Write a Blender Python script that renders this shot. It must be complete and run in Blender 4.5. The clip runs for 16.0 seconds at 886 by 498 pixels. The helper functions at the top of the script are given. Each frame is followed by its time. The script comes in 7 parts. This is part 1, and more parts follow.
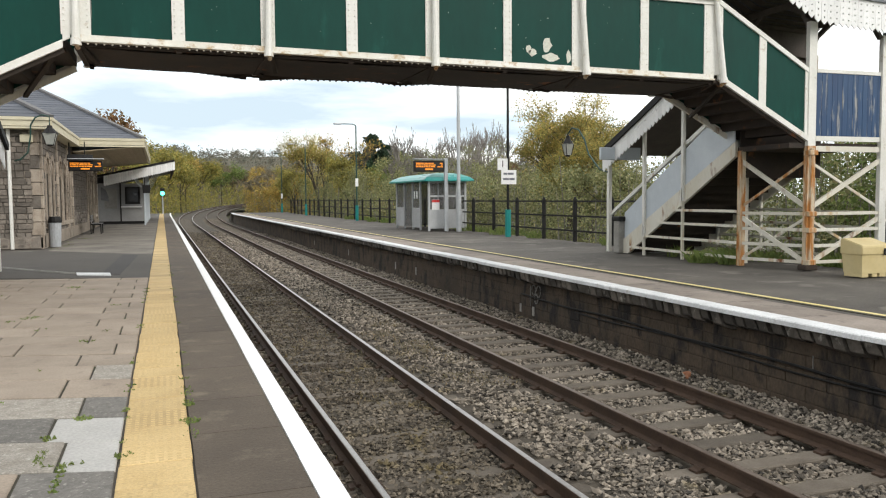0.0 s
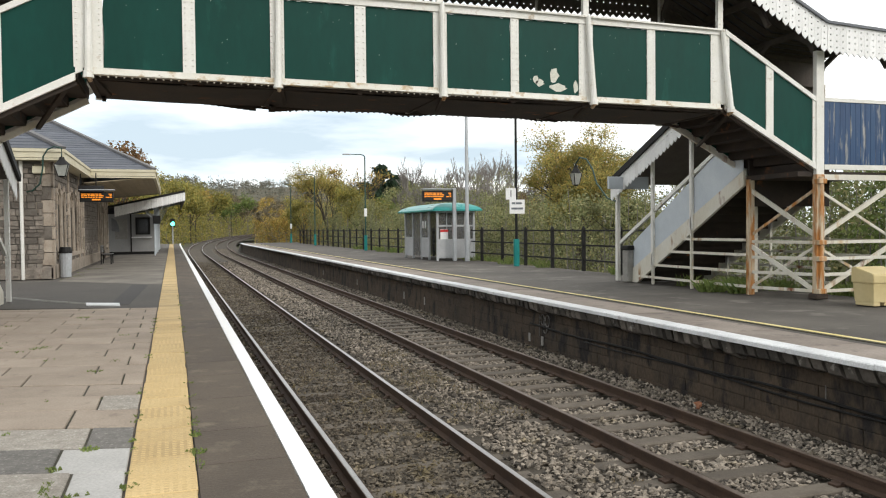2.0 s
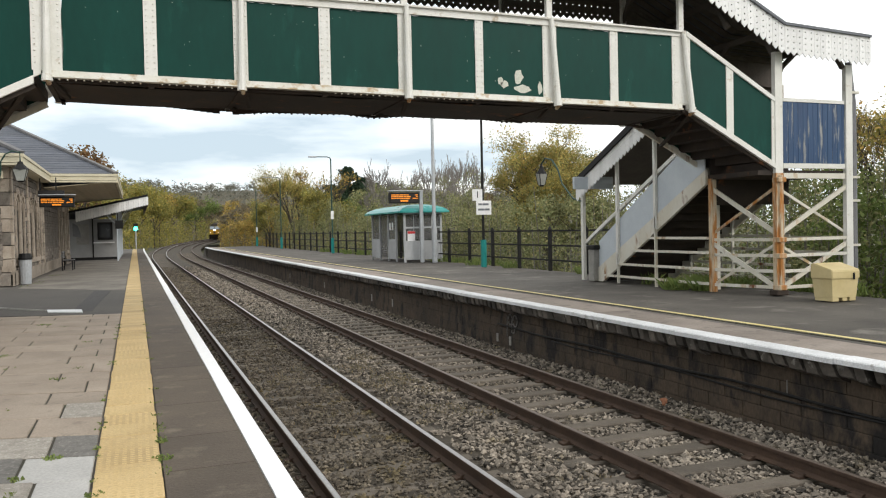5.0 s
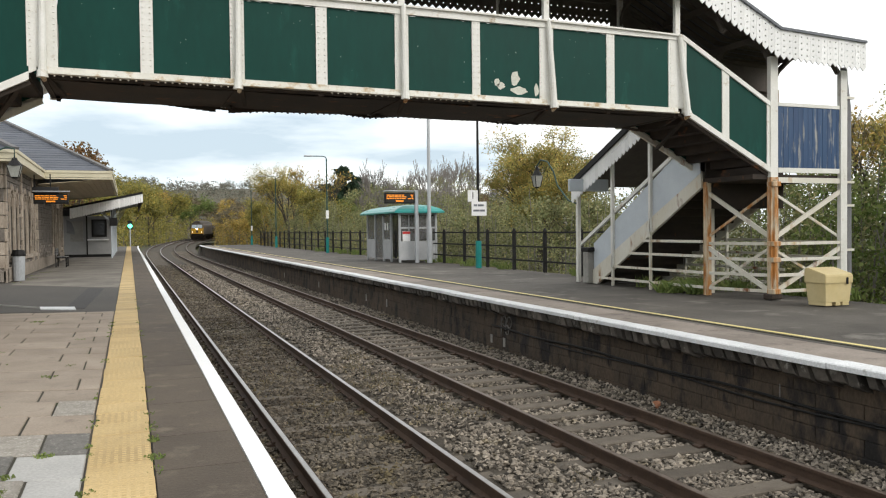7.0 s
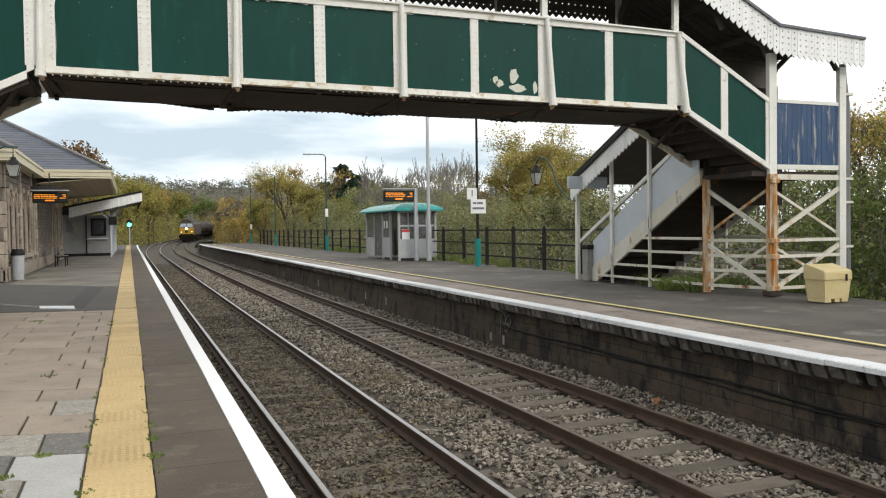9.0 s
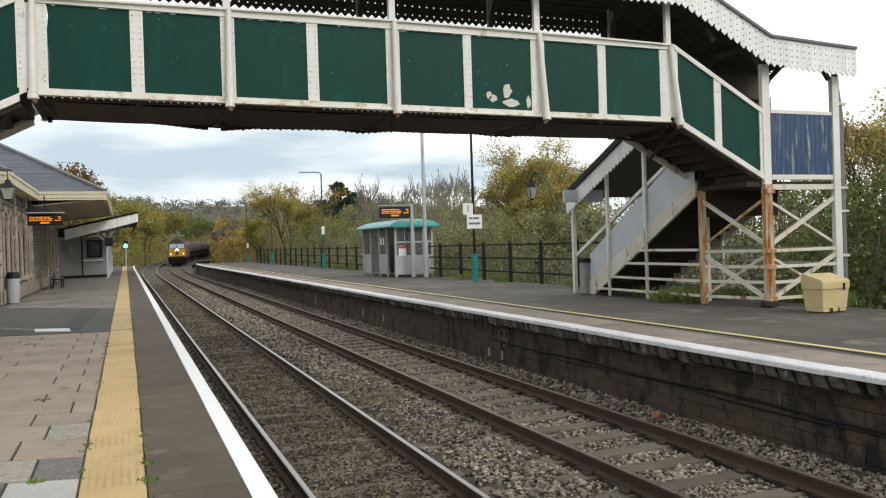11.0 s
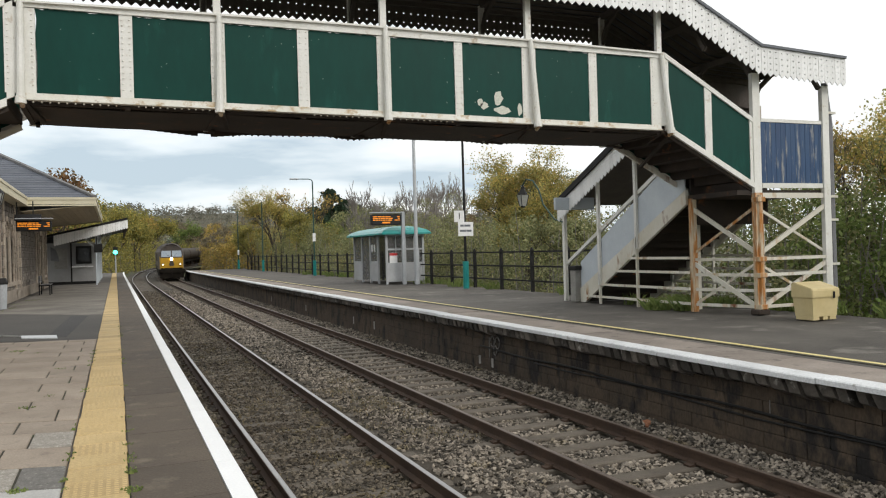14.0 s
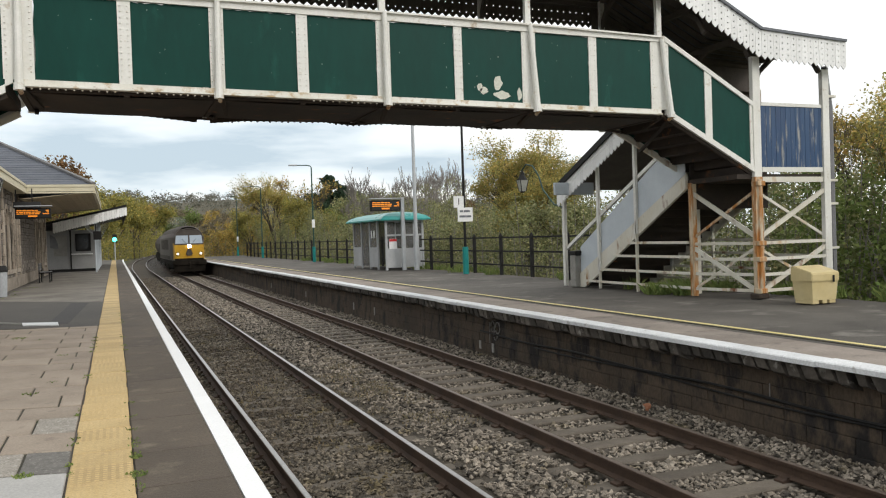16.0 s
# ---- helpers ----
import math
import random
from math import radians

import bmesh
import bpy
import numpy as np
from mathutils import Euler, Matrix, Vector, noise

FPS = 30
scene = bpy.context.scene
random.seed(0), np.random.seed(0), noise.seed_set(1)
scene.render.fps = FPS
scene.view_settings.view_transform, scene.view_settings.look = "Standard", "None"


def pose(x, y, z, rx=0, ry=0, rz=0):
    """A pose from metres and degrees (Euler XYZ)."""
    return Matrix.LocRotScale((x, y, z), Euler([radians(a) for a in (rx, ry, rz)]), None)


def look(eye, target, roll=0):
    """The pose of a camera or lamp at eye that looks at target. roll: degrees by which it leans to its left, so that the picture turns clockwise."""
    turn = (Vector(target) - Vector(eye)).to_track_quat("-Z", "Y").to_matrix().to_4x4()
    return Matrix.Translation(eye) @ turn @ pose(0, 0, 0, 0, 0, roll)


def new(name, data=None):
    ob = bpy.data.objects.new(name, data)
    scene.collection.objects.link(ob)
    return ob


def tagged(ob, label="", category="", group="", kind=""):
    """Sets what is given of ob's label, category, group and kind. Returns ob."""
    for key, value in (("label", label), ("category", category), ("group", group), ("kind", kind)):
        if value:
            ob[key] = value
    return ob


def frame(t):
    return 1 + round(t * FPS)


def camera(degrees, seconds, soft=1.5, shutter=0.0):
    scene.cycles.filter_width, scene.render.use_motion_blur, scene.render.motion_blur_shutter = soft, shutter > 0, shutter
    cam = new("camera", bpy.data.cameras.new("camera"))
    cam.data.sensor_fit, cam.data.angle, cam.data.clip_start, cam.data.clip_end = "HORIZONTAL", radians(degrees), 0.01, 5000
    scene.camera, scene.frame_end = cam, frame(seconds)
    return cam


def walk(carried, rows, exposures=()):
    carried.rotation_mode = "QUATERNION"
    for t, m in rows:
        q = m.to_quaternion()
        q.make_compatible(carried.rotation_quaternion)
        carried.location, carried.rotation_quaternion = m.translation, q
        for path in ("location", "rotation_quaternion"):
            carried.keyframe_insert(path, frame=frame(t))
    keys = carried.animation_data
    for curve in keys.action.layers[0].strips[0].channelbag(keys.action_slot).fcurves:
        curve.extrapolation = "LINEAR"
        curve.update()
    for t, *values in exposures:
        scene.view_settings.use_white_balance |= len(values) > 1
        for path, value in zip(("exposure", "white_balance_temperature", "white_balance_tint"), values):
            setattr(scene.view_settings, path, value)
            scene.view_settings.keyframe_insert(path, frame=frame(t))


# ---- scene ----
cam = camera(57.9, 16.0, soft=1.15)
PATH = [  # seconds, eye, yaw, pitch, roll
    (0, -0.063, -0.041, 1.513, -19.29, -3.64, -0.44),
    (0.5, -0.053, -0.055, 1.513, -19.42, -3.95, -0.66),
    (1, -0.053, -0.055, 1.515, -19.54, -3.39, 0.05),
    (1.5, -0.052, -0.044, 1.514, -19.98, -2.38, 0.23),
    (2, -0.052, -0.038, 1.508, -18.68, -1.51, -0.60),
    (2.5, -0.048, -0.047, 1.511, -18.39, -1.67, -0.71),
    (3, -0.059, -0.071, 1.507, -19.60, -1.54, -1.03),
    (3.5, -0.055, -0.074, 1.502, -20.13, -1.80, -1.57),
    (4, -0.051, -0.066, 1.504, -20.68, -1.64, -1.64),
    (6.5, -0.057, -0.057, 1.506, -21.19, -1.32, -0.83),
    (7, -0.051, -0.056, 1.510, -21.37, -1.40, -0.65),
    (7.5, -0.042, -0.056, 1.512, -21.64, -1.34, -0.90),
    (8, -0.038, -0.057, 1.507, -21.72, -1.28, -0.67),
    (8.5, -0.043, -0.058, 1.511, -21.49, -1.53, -0.63),
    (11, -0.014, -0.024, 1.512, -21.63, -0.44, -1.80),
    (11.5, 0.003, 0.015, 1.513, -20.75, 1.23, -0.54),
    (12, 0.009, 0.015, 1.516, -21.64, 1.04, -0.72),
    (12.5, -0.000, 0.000, 1.510, -22.30, 0.80, -0.78),
    (13, 0.007, 0.006, 1.507, -22.36, 0.80, -1.34),
    (13.5, 0.011, 0.006, 1.503, -22.03, 0.37, -1.93),
    (14, 0.019, 0.013, 1.509, -22.25, 0.07, -1.62),
    (14.5, 0.009, 0.019, 1.503, -22.61, -0.18, -1.14),
    (15, 0.005, 0.012, 1.507, -22.62, -0.40, -1.08),
    (15.5, 0.004, 0.004, 1.504, -22.48, -0.47, -1.32),
    (16, -0.002, 0.011, 1.501, -22.28, -0.94, -1.87),
]


def sight(x, y, z, yaw, pitch, roll):
    a, p = radians(yaw), radians(pitch)
    ahead = Vector((-math.sin(a) * math.cos(p), math.cos(a) * math.cos(p), math.sin(p)))
    return look((x, y, z), Vector((x, y, z)) + ahead, roll)


walk(cam, [(r[0], sight(*r[1:])) for r in PATH],
     exposures=[(0, 0.03), (2, -0.03), (3, -0.11), (4, -0.13), (6.5, -0.10), (8.5, -0.14), (11, -0.25), (12, -0.31), (13.5, -0.31), (16, -0.25)])

# ---------------------------------------------------------------- light
world = bpy.data.worlds.new("overcast_sky")
scene.world = world
world.use_nodes = True
wn, wl = world.node_tree.nodes, world.node_tree.links
wn.clear()
w_out = wn.new("ShaderNodeOutputWorld")
w_bg = wn.new("ShaderNodeBackground")
w_sky = wn.new("ShaderNodeTexSky")
w_sky.sky_type, w_sky.sun_disc = "NISHITA", False
SUN_EL, SUN_AZ = 32.0, 150.0
w_sky.sun_elevation, w_sky.sun_rotation = radians(SUN_EL), radians(SUN_AZ)
w_co = wn.new("ShaderNodeTexCoord")
w_map = wn.new("ShaderNodeMapping")
w_map.inputs["Scale"].default_value = (1.3, 1.3, 6.5)
w_map.inputs["Location"].default_value = (0.35, 0.2, 0.55)
w_noise = wn.new("ShaderNodeTexNoise")
w_noise.inputs["Scale"].default_value = 2.3
w_noise.inputs["Detail"].default_value = 7.0
w_noise.inputs["Roughness"].default_value = 0.52
w_ramp = wn.new("ShaderNodeValToRGB")
els = w_ramp.color_ramp.elements
els[0].position, els[0].color = 0.36, (6.6, 7.9, 8.9, 1)
els[1].position, els[1].color = 0.56, (12.4, 12.5, 12.3, 1)
mid = els.new(0.47)
mid.color = (10.3, 11.2, 11.7, 1)
w_mix = wn.new("ShaderNodeMixRGB")
w_mix.inputs["Fac"].default_value = 0.9
wl.new(w_co.outputs["Generated"], w_map.inputs["Vector"])
wl.new(w_map.outputs["Vector"], w_noise.inputs["Vector"])
w_sep = wn.new("ShaderNodeSeparateXYZ")
w_up = wn.new("ShaderNodeMapRange")
w_up.inputs["From Min"].default_value, w_up.inputs["From Max"].default_value = 0.03, 0.32
w_up.inputs["To Min"].default_value, w_up.inputs["To Max"].default_value = -0.06, 0.14
w_add = wn.new("ShaderNodeMath")
wl.new(w_co.outputs["Generated"], w_sep.inputs["Vector"])
wl.new(w_sep.outputs["Z"], w_up.inputs["Value"])
w_side = wn.new("ShaderNodeMapRange")   # the cloud thins to bright white over the far platform
w_side.inputs["From Min"].default_value, w_side.inputs["From Max"].default_value = 0.29, 0.56
w_side.inputs["To Min"].default_value, w_side.inputs["To Max"].default_value = 0.0, 0.16
w_sum = wn.new("ShaderNodeMath")
wl.new(w_sep.outputs["X"], w_side.inputs["Value"])
wl.new(w_up.outputs["Result"], w_sum.inputs[0])
wl.new(w_side.outputs["Result"], w_sum.inputs[1])
wl.new(w_sum.outputs["Value"], w_add.inputs[0])
wl.new(w_noise.outputs["Fac"], w_add.inputs[1])
wl.new(w_add.outputs["Value"], w_ramp.inputs["Fac"])
wl.new(w_sky.outputs["Color"], w_mix.inputs["Color1"])
wl.new(w_ramp.outputs["Color"], w_mix.inputs["Color2"])
wl.new(w_mix.outputs["Color"], w_bg.inputs["Color"])
w_bg.inputs["Strength"].default_value = 0.112
wl.new(w_bg.outputs["Background"], w_out.inputs["Surface"])

sun = new("sun", bpy.data.lights.new("sun", "SUN"))
sun.data.energy, sun.data.angle, sun.data.color = 1.5, radians(25), (1.0, 0.95, 0.88)
_az, _el = radians(SUN_AZ), radians(SUN_EL)
_d = Vector((math.sin(_az) * math.cos(_el), math.cos(_az) * math.cos(_el), math.sin(_el)))
sun.matrix_world = look(_d * 60, (0, 0, 0))


# ---------------------------------------------------------------- materials
def material(name, c1, c2, scale=3.0, rough=0.8, metal=0.0, bump=0.2, fine=40.0, c3=None, rusty=0.0,
             streak=1.0, island=0.0, vary=0.0, glow=None, patch=0.5, bump_scale=None, spec=0.5, alpha=1.0, grain=0.16, spread=False):
    """Two-scale noise material. c3: a third colour in patches; streak: stretch along z; vary: value change by object; island: by piece; spread: stains run on from piece to piece."""
    m = bpy.data.materials.new(name)
    m.use_nodes = True
    nt = m.node_tree
    nt.nodes.clear()
    N = nt.nodes.new
    out, b = N("ShaderNodeOutputMaterial"), N("ShaderNodeBsdfPrincipled")
    nt.links.new(b.outputs["BSDF"], out.inputs["Surface"])
    co, info = N("ShaderNodeTexCoord"), N("ShaderNodeObjectInfo")
    mp = N("ShaderNodeMapping")
    mp.inputs["Scale"].default_value = (1, 1, 1.0 / streak)
    add = N("ShaderNodeVectorMath")
    add.operation = "MULTIPLY_ADD"
    comb = N("ShaderNodeCombineXYZ")
    for k in range(3):
        nt.links.new(info.outputs["Random"], comb.inputs[k])
    add.inputs[1].default_value = (31.0, 17.0, 23.0)
    nt.links.new(comb.outputs[0], add.inputs[0])
    nt.links.new(co.outputs["Object"], add.inputs[2])
    if spread:
        nt.links.new(N("ShaderNodeNewGeometry").outputs["Position"], mp.inputs["Vector"])
    else:
        nt.links.new(add.outputs[0], mp.inputs["Vector"])

    def noisy(s, detail):
        n = N("ShaderNodeTexNoise")
        n.inputs["Scale"].default_value, n.inputs["Detail"].default_value = s, detail
        n.inputs["Roughness"].default_value = 0.62
        nt.links.new(mp.outputs[0], n.inputs["Vector"])
        return n

    def ramp(src, lo, hi):
        r = N("ShaderNodeMapRange")
        r.inputs["From Min"].default_value, r.inputs["From Max"].default_value = lo, hi
        nt.links.new(src, r.inputs["Value"])
        return r.outputs["Result"]

    def mix(fac, a, c, mode="MIX"):
        x = N("ShaderNodeMixRGB")
        x.blend_type = mode
        for sock, v in ((x.inputs["Fac"], fac), (x.inputs["Color1"], a), (x.inputs["Color2"], c)):
            if hasattr(v, "is_linked"):
                nt.links.new(v, sock)
            else:
                sock.default_value = v if not isinstance(v, tuple) else (*v, 1)
        return x.outputs["Color"]

    big, small = noisy(scale, 5), noisy(fine, 3)
    col = mix(ramp(big.outputs["Fac"], 0.33, 0.67), c1, c2)
    if c3:
        third = noisy(scale * 2.7, 6)
        col = mix(ramp(third.outputs["Fac"], patch, patch + 0.12), col, c3)
    if rusty:
        r1 = noisy(2.2, 6)
        col = mix(ramp(r1.outputs["Fac"], 0.72 - 0.3 * rusty, 0.80 - 0.3 * rusty), col, (0.20, 0.075, 0.025))
    g = N("ShaderNodeMapRange")
    g.inputs["From Min"].default_value, g.inputs["From Max"].default_value = 0.3, 0.7
    g.inputs["To Min"].default_value, g.inputs["To Max"].default_value = 1 - grain, 1 + grain * .85
    nt.links.new(small.outputs["Fac"], g.inputs["Value"])
    col = mix(1.0, col, g.outputs["Result"], "MULTIPLY")
    if vary:
        v = N("ShaderNodeMapRange")
        v.inputs["To Min"].default_value, v.inputs["To Max"].default_value = 1 - vary, 1 + vary
        nt.links.new(info.outputs["Random"], v.inputs["Value"])
        col = mix(1.0, col, v.outputs["Result"], "MULTIPLY")
    if island:
        ge = N("ShaderNodeNewGeometry")
        v = N("ShaderNodeMapRange")
        v.inputs["To Min"].default_value, v.inputs["To Max"].default_value = 1 - island, 1 + island
        nt.links.new(ge.outputs["Random Per Island"], v.inputs["Value"])
        col = mix(1.0, col, v.outputs["Result"], "MULTIPLY")
    nt.links.new(col, b.inputs["Base Color"])
    b.inputs["Metallic"].default_value = metal
    b.inputs["Specular IOR Level"].default_value = spec
    rr = N("ShaderNodeMapRange")
    rr.inputs["To Min"].default_value, rr.inputs["To Max"].default_value = max(rough - 0.12, 0.05), min(rough + 0.12, 1)
    nt.links.new(big.outputs["Fac"], rr.inputs["Value"])
    nt.links.new(rr.outputs["Result"], b.inputs["Roughness"])
    if bump:
        bn = noisy(bump_scale or fine * 0.6, 5)
        bu = N("ShaderNodeBump")
        bu.inputs["Strength"].default_value, bu.inputs["Distance"].default_value = bump, 0.02
        nt.links.new(bn.outputs["Fac"], bu.inputs["Height"])
        nt.links.new(bu.outputs["Normal"], b.inputs["Normal"])
    if glow:
        b.inputs["Emission Color"].default_value, b.inputs["Emission Strength"].default_value = (*glow[0], 1), glow[1]
    if alpha < 1:
        b.inputs["Alpha"].default_value = alpha
    return m


def leaf_material(name, cols, rough=0.6):
    """Leaves coloured piece by piece."""
    m = bpy.data.materials.new(name)
    m.use_nodes = True
    nt = m.node_tree
    b = nt.nodes["Principled BSDF"]
    ge = nt.nodes.new("ShaderNodeNewGeometry")
    r = nt.nodes.new("ShaderNodeValToRGB")
    e = r.color_ramp.elements
    e[0].color, e[1].color = (*cols[0], 1), (*cols[-1], 1)
    for k, c in enumerate(cols[1:-1]):
        e.new((k + 1) / (len(cols) - 1)).color = (*c, 1)
    nt.links.new(ge.outputs["Random Per Island"], r.inputs["Fac"])
    co, n = nt.nodes.new("ShaderNodeTexCoord"), nt.nodes.new("ShaderNodeTexNoise")
    n.inputs["Scale"].default_value = 0.6
    n.inputs["Detail"].default_value = 4
    nt.links.new(co.outputs["Object"], n.inputs["Vector"])
    mr = nt.nodes.new("ShaderNodeMapRange")
    mr.inputs["From Min"].default_value, mr.inputs["From Max"].default_value = 0.3, 0.7
    mr.inputs["To Min"].default_value, mr.inputs["To Max"].default_value = 0.62, 1.35
    nt.links.new(n.outputs["Fac"], mr.inputs["Value"])
    x = nt.nodes.new("ShaderNodeMixRGB")
    x.blend_type = "MULTIPLY"
    x.inputs["Fac"].default_value = 1
    nt.links.new(r.outputs["Color"], x.inputs["Color1"])
    nt.links.new(mr.outputs["Result"], x.inputs["Color2"])
    nt.links.new(x.outputs["Color"], b.inputs["Base Color"])
    b.inputs["Roughness"].default_value = rough
    b.inputs["Specular IOR Level"].default_value = 0.2
    tr = nt.nodes.new("ShaderNodeBsdfTranslucent")
    ms = nt.nodes.new("ShaderNodeMixShader")
    ms.inputs["Fac"].default_value = 0.32
    nt.links.new(x.outputs["Color"], tr.inputs["Color"])
    nt.links.new(b.outputs["BSDF"], ms.inputs[1])
    nt.links.new(tr.outputs["BSDF"], ms.inputs[2])
    nt.links.new(ms.outputs["Shader"], nt.nodes["Material Output"].inputs["Surface"])
    return m


WHITE = material("weathered_white_paint", (0.70, 0.69, 0.63), (0.80, 0.79, 0.75), 1.6, 0.55, bump=0.25, c3=(0.42, 0.33, 0.22), patch=0.62, fine=30, grain=0.05)
WHITE_STAINED = material("stained_white_paint", (0.68, 0.66, 0.58), (0.79, 0.78, 0.73), 1.8, 0.55, bump=0.3, c3=(0.47, 0.35, 0.20), patch=0.53, fine=30, rusty=0.26, grain=0.05)
WHITE_RUST = material("rusting_white_paint", (0.62, 0.58, 0.48), (0.72, 0.70, 0.63), 1.3, 0.6, bump=0.35, c3=(0.50, 0.36, 0.20), patch=0.57, rusty=0.42, streak=3, fine=26, grain=0.05)
RUST = material("rusty_steel", (0.50, 0.37, 0.22), (0.62, 0.54, 0.41), 2.4, 0.75, bump=0.5, c3=(0.42, 0.175, 0.04), patch=0.455, rusty=0.52, streak=7, fine=30)
VALANCE = material("white_valance_paint", (0.80, 0.80, 0.785), (0.86, 0.86, 0.85), 1.2, 0.6, bump=0.12, vary=0.06, fine=24, grain=0.05)
GREEN = material("dark_green_paint", (0.0015, 0.041, 0.031), (0.003, 0.053, 0.041), 0.9, 0.5, bump=0.08, fine=9, c3=(0.007, 0.072, 0.056), patch=0.60, bump_scale=5, spec=0.18, grain=0.07, streak=3)
FLAKE = material("bare_primer_patch", (0.55, 0.55, 0.47), (0.66, 0.66, 0.58), 6, 0.8, bump=0.1)
CHIP = material("worn_pale_green_chip", (0.12, 0.20, 0.16), (0.26, 0.32, 0.27), 6, 0.8, bump=0.1)
BLUE = material("flaking_blue_paint", (0.018, 0.050, 0.125), (0.03, 0.078, 0.170), 3.5, 0.5, bump=0.4, vary=0.04, c3=(0.38, 0.37, 0.33), patch=0.555, streak=9, fine=20, grain=0.05)
PALE = material("pale_blue_grey_paint", (0.50, 0.55, 0.60), (0.58, 0.63, 0.67), 1.5, 0.55, bump=0.1, c3=(0.44, 0.42, 0.36), patch=0.66, grain=0.05)
# very dark brown with rust patches, shared by deck underside, treads and steps
DARK = material("dark_rust_flecked_brown", (0.024, 0.018, 0.014), (0.056, 0.040, 0.030), 1.6, 0.85, bump=0.3, rusty=0.35)
DARKWOOD = material("dark_timber_and_backlit_boards", (0.100, 0.084, 0.072), (0.150, 0.128, 0.110), 2.0, 0.85, bump=0.3)
ROOFSHEET = material("grey_roof_sheet", (0.10, 0.11, 0.13), (0.16, 0.17, 0.19), 1.0, 0.6, bump=0.15)
SLATE = material("blue_grey_slate", (0.075, 0.085, 0.105), (0.12, 0.13, 0.155), 1.5, 0.55, bump=0.15, vary=0.18, fine=25)
LEAD = material("ridge_lead", (0.10, 0.10, 0.105), (0.17, 0.165, 0.16), 2, 0.6)
STONE = material("rubble_sandstone", (0.125, 0.107, 0.090), (0.245, 0.214, 0.180), 2.6, 0.9, bump=0.8, vary=0.38, c3=(0.13, 0.095, 0.072), patch=0.58, fine=28)
DRESSED = material("dressed_stone", (0.285, 0.235, 0.185), (0.41, 0.35, 0.285), 1.8, 0.85, bump=0.4, vary=0.18, c3=(0.20, 0.155, 0.12), patch=0.58)
CREAM_OLD = material("dingy_cream_boards", (0.36, 0.30, 0.205), (0.46, 0.395, 0.28), 1.5, 0.7, bump=0.1, vary=0.12, c3=(0.27, 0.21, 0.14), patch=0.58, grain=0.06)
MORTAR = material("lime_mortar", (0.12, 0.108, 0.092), (0.19, 0.17, 0.145), 3, 0.95, bump=0.3)
CREAM = material("cream_paint", (0.58, 0.53, 0.38), (0.66, 0.61, 0.46), 1.5, 0.6, bump=0.08, c3=(0.40, 0.35, 0.25), patch=0.68, grain=0.05)
GLASS_DARK = material("dark_window_glass", (0.012, 0.013, 0.015), (0.03, 0.032, 0.034), 1, 0.12, bump=0.0)
ASPHALT = material("worn_asphalt", (0.060, 0.053, 0.046), (0.135, 0.122, 0.106), 0.5, 0.86, bump=0.4, c3=(0.20, 0.185, 0.16), patch=0.57, fine=90)
ASPHALT_PALE = material("pale_worn_asphalt", (0.115, 0.102, 0.086), (0.235, 0.212, 0.180), 0.7, 0.9, bump=0.35, c3=(0.09, 0.08, 0.068), patch=0.60, fine=80)
ASPHALT_DARK = material("dark_patched_asphalt", (0.066, 0.059, 0.052), (0.094, 0.085, 0.075), 0.8, 0.88, bump=0.3, fine=90)
ASPHALT_TRENCH = material("black_asphalt_repair", (0.040, 0.038, 0.037), (0.060, 0.056, 0.053), 0.8, 0.85, bump=0.3, fine=90)
EDGE_SLAB = material("dark_edge_paving", (0.068, 0.052, 0.038), (0.112, 0.088, 0.065), 0.9, 0.85, bump=0.4, vary=0.10, c3=(0.148, 0.119, 0.088), patch=0.56, fine=55, spread=True, grain=0.22)
PINK = material("pinkish_buff_paving", (0.262, 0.212, 0.166), (0.345, 0.286, 0.228), 1.6, 0.85, bump=0.3, vary=0.09, c3=(0.205, 0.165, 0.135), patch=0.60, fine=60, spread=True)
GREY_SLAB = material("dark_grey_paving", (0.13, 0.125, 0.115), (0.20, 0.19, 0.175), 2.2, 0.85, bump=0.3, vary=0.10, fine=60)
PALE_SLAB = material("pale_grey_paving", (0.36, 0.35, 0.335), (0.45, 0.44, 0.42), 1.8, 0.8, bump=0.15, vary=0.05, fine=50)
SPECK = material("speckled_aggregate_paving", (0.25, 0.225, 0.19), (0.35, 0.32, 0.28), 9, 0.85, bump=0.4, vary=0.10, c3=(0.44, 0.415, 0.37), patch=0.55, fine=70, grain=0.3)
SPECK_DARK = material("dark_speckled_paving", (0.115, 0.108, 0.098), (0.175, 0.165, 0.15), 12, 0.88, bump=0.5, vary=0.10, c3=(0.27, 0.255, 0.23), patch=0.56, fine=55)
JOINT = material("mossy_joint_earth", (0.040, 0.036, 0.026), (0.070, 0.062, 0.045), 2.5, 1.0, bump=0.3, c3=(0.05, 0.075, 0.02), patch=0.55)
YELLOW = material("yellow_tactile_paving", (0.45, 0.32, 0.145), (0.56, 0.415, 0.205), 1.6, 0.8, bump=0.2, vary=0.11, c3=(0.40, 0.295, 0.145), patch=0.60, fine=60)
EDGE_WHITE = material("white_edge_paint", (0.86, 0.86, 0.86), (0.90, 0.90, 0.90), 2, 0.6, bump=0.08, fine=60, grain=0.05)
EDGE_WORN = material("worn_white_edge_paint", (0.60, 0.61, 0.62), (0.77, 0.78, 0.79), 1.6, 0.65, bump=0.15, c3=(0.33, 0.32, 0.29), patch=0.615, fine=40, spread=True)
LINE_YELLOW = material("worn_yellow_line", (0.72, 0.60, 0.24), (0.80, 0.70, 0.36), 2, 0.75, bump=0.1, c3=(0.40, 0.32, 0.15), patch=0.64)
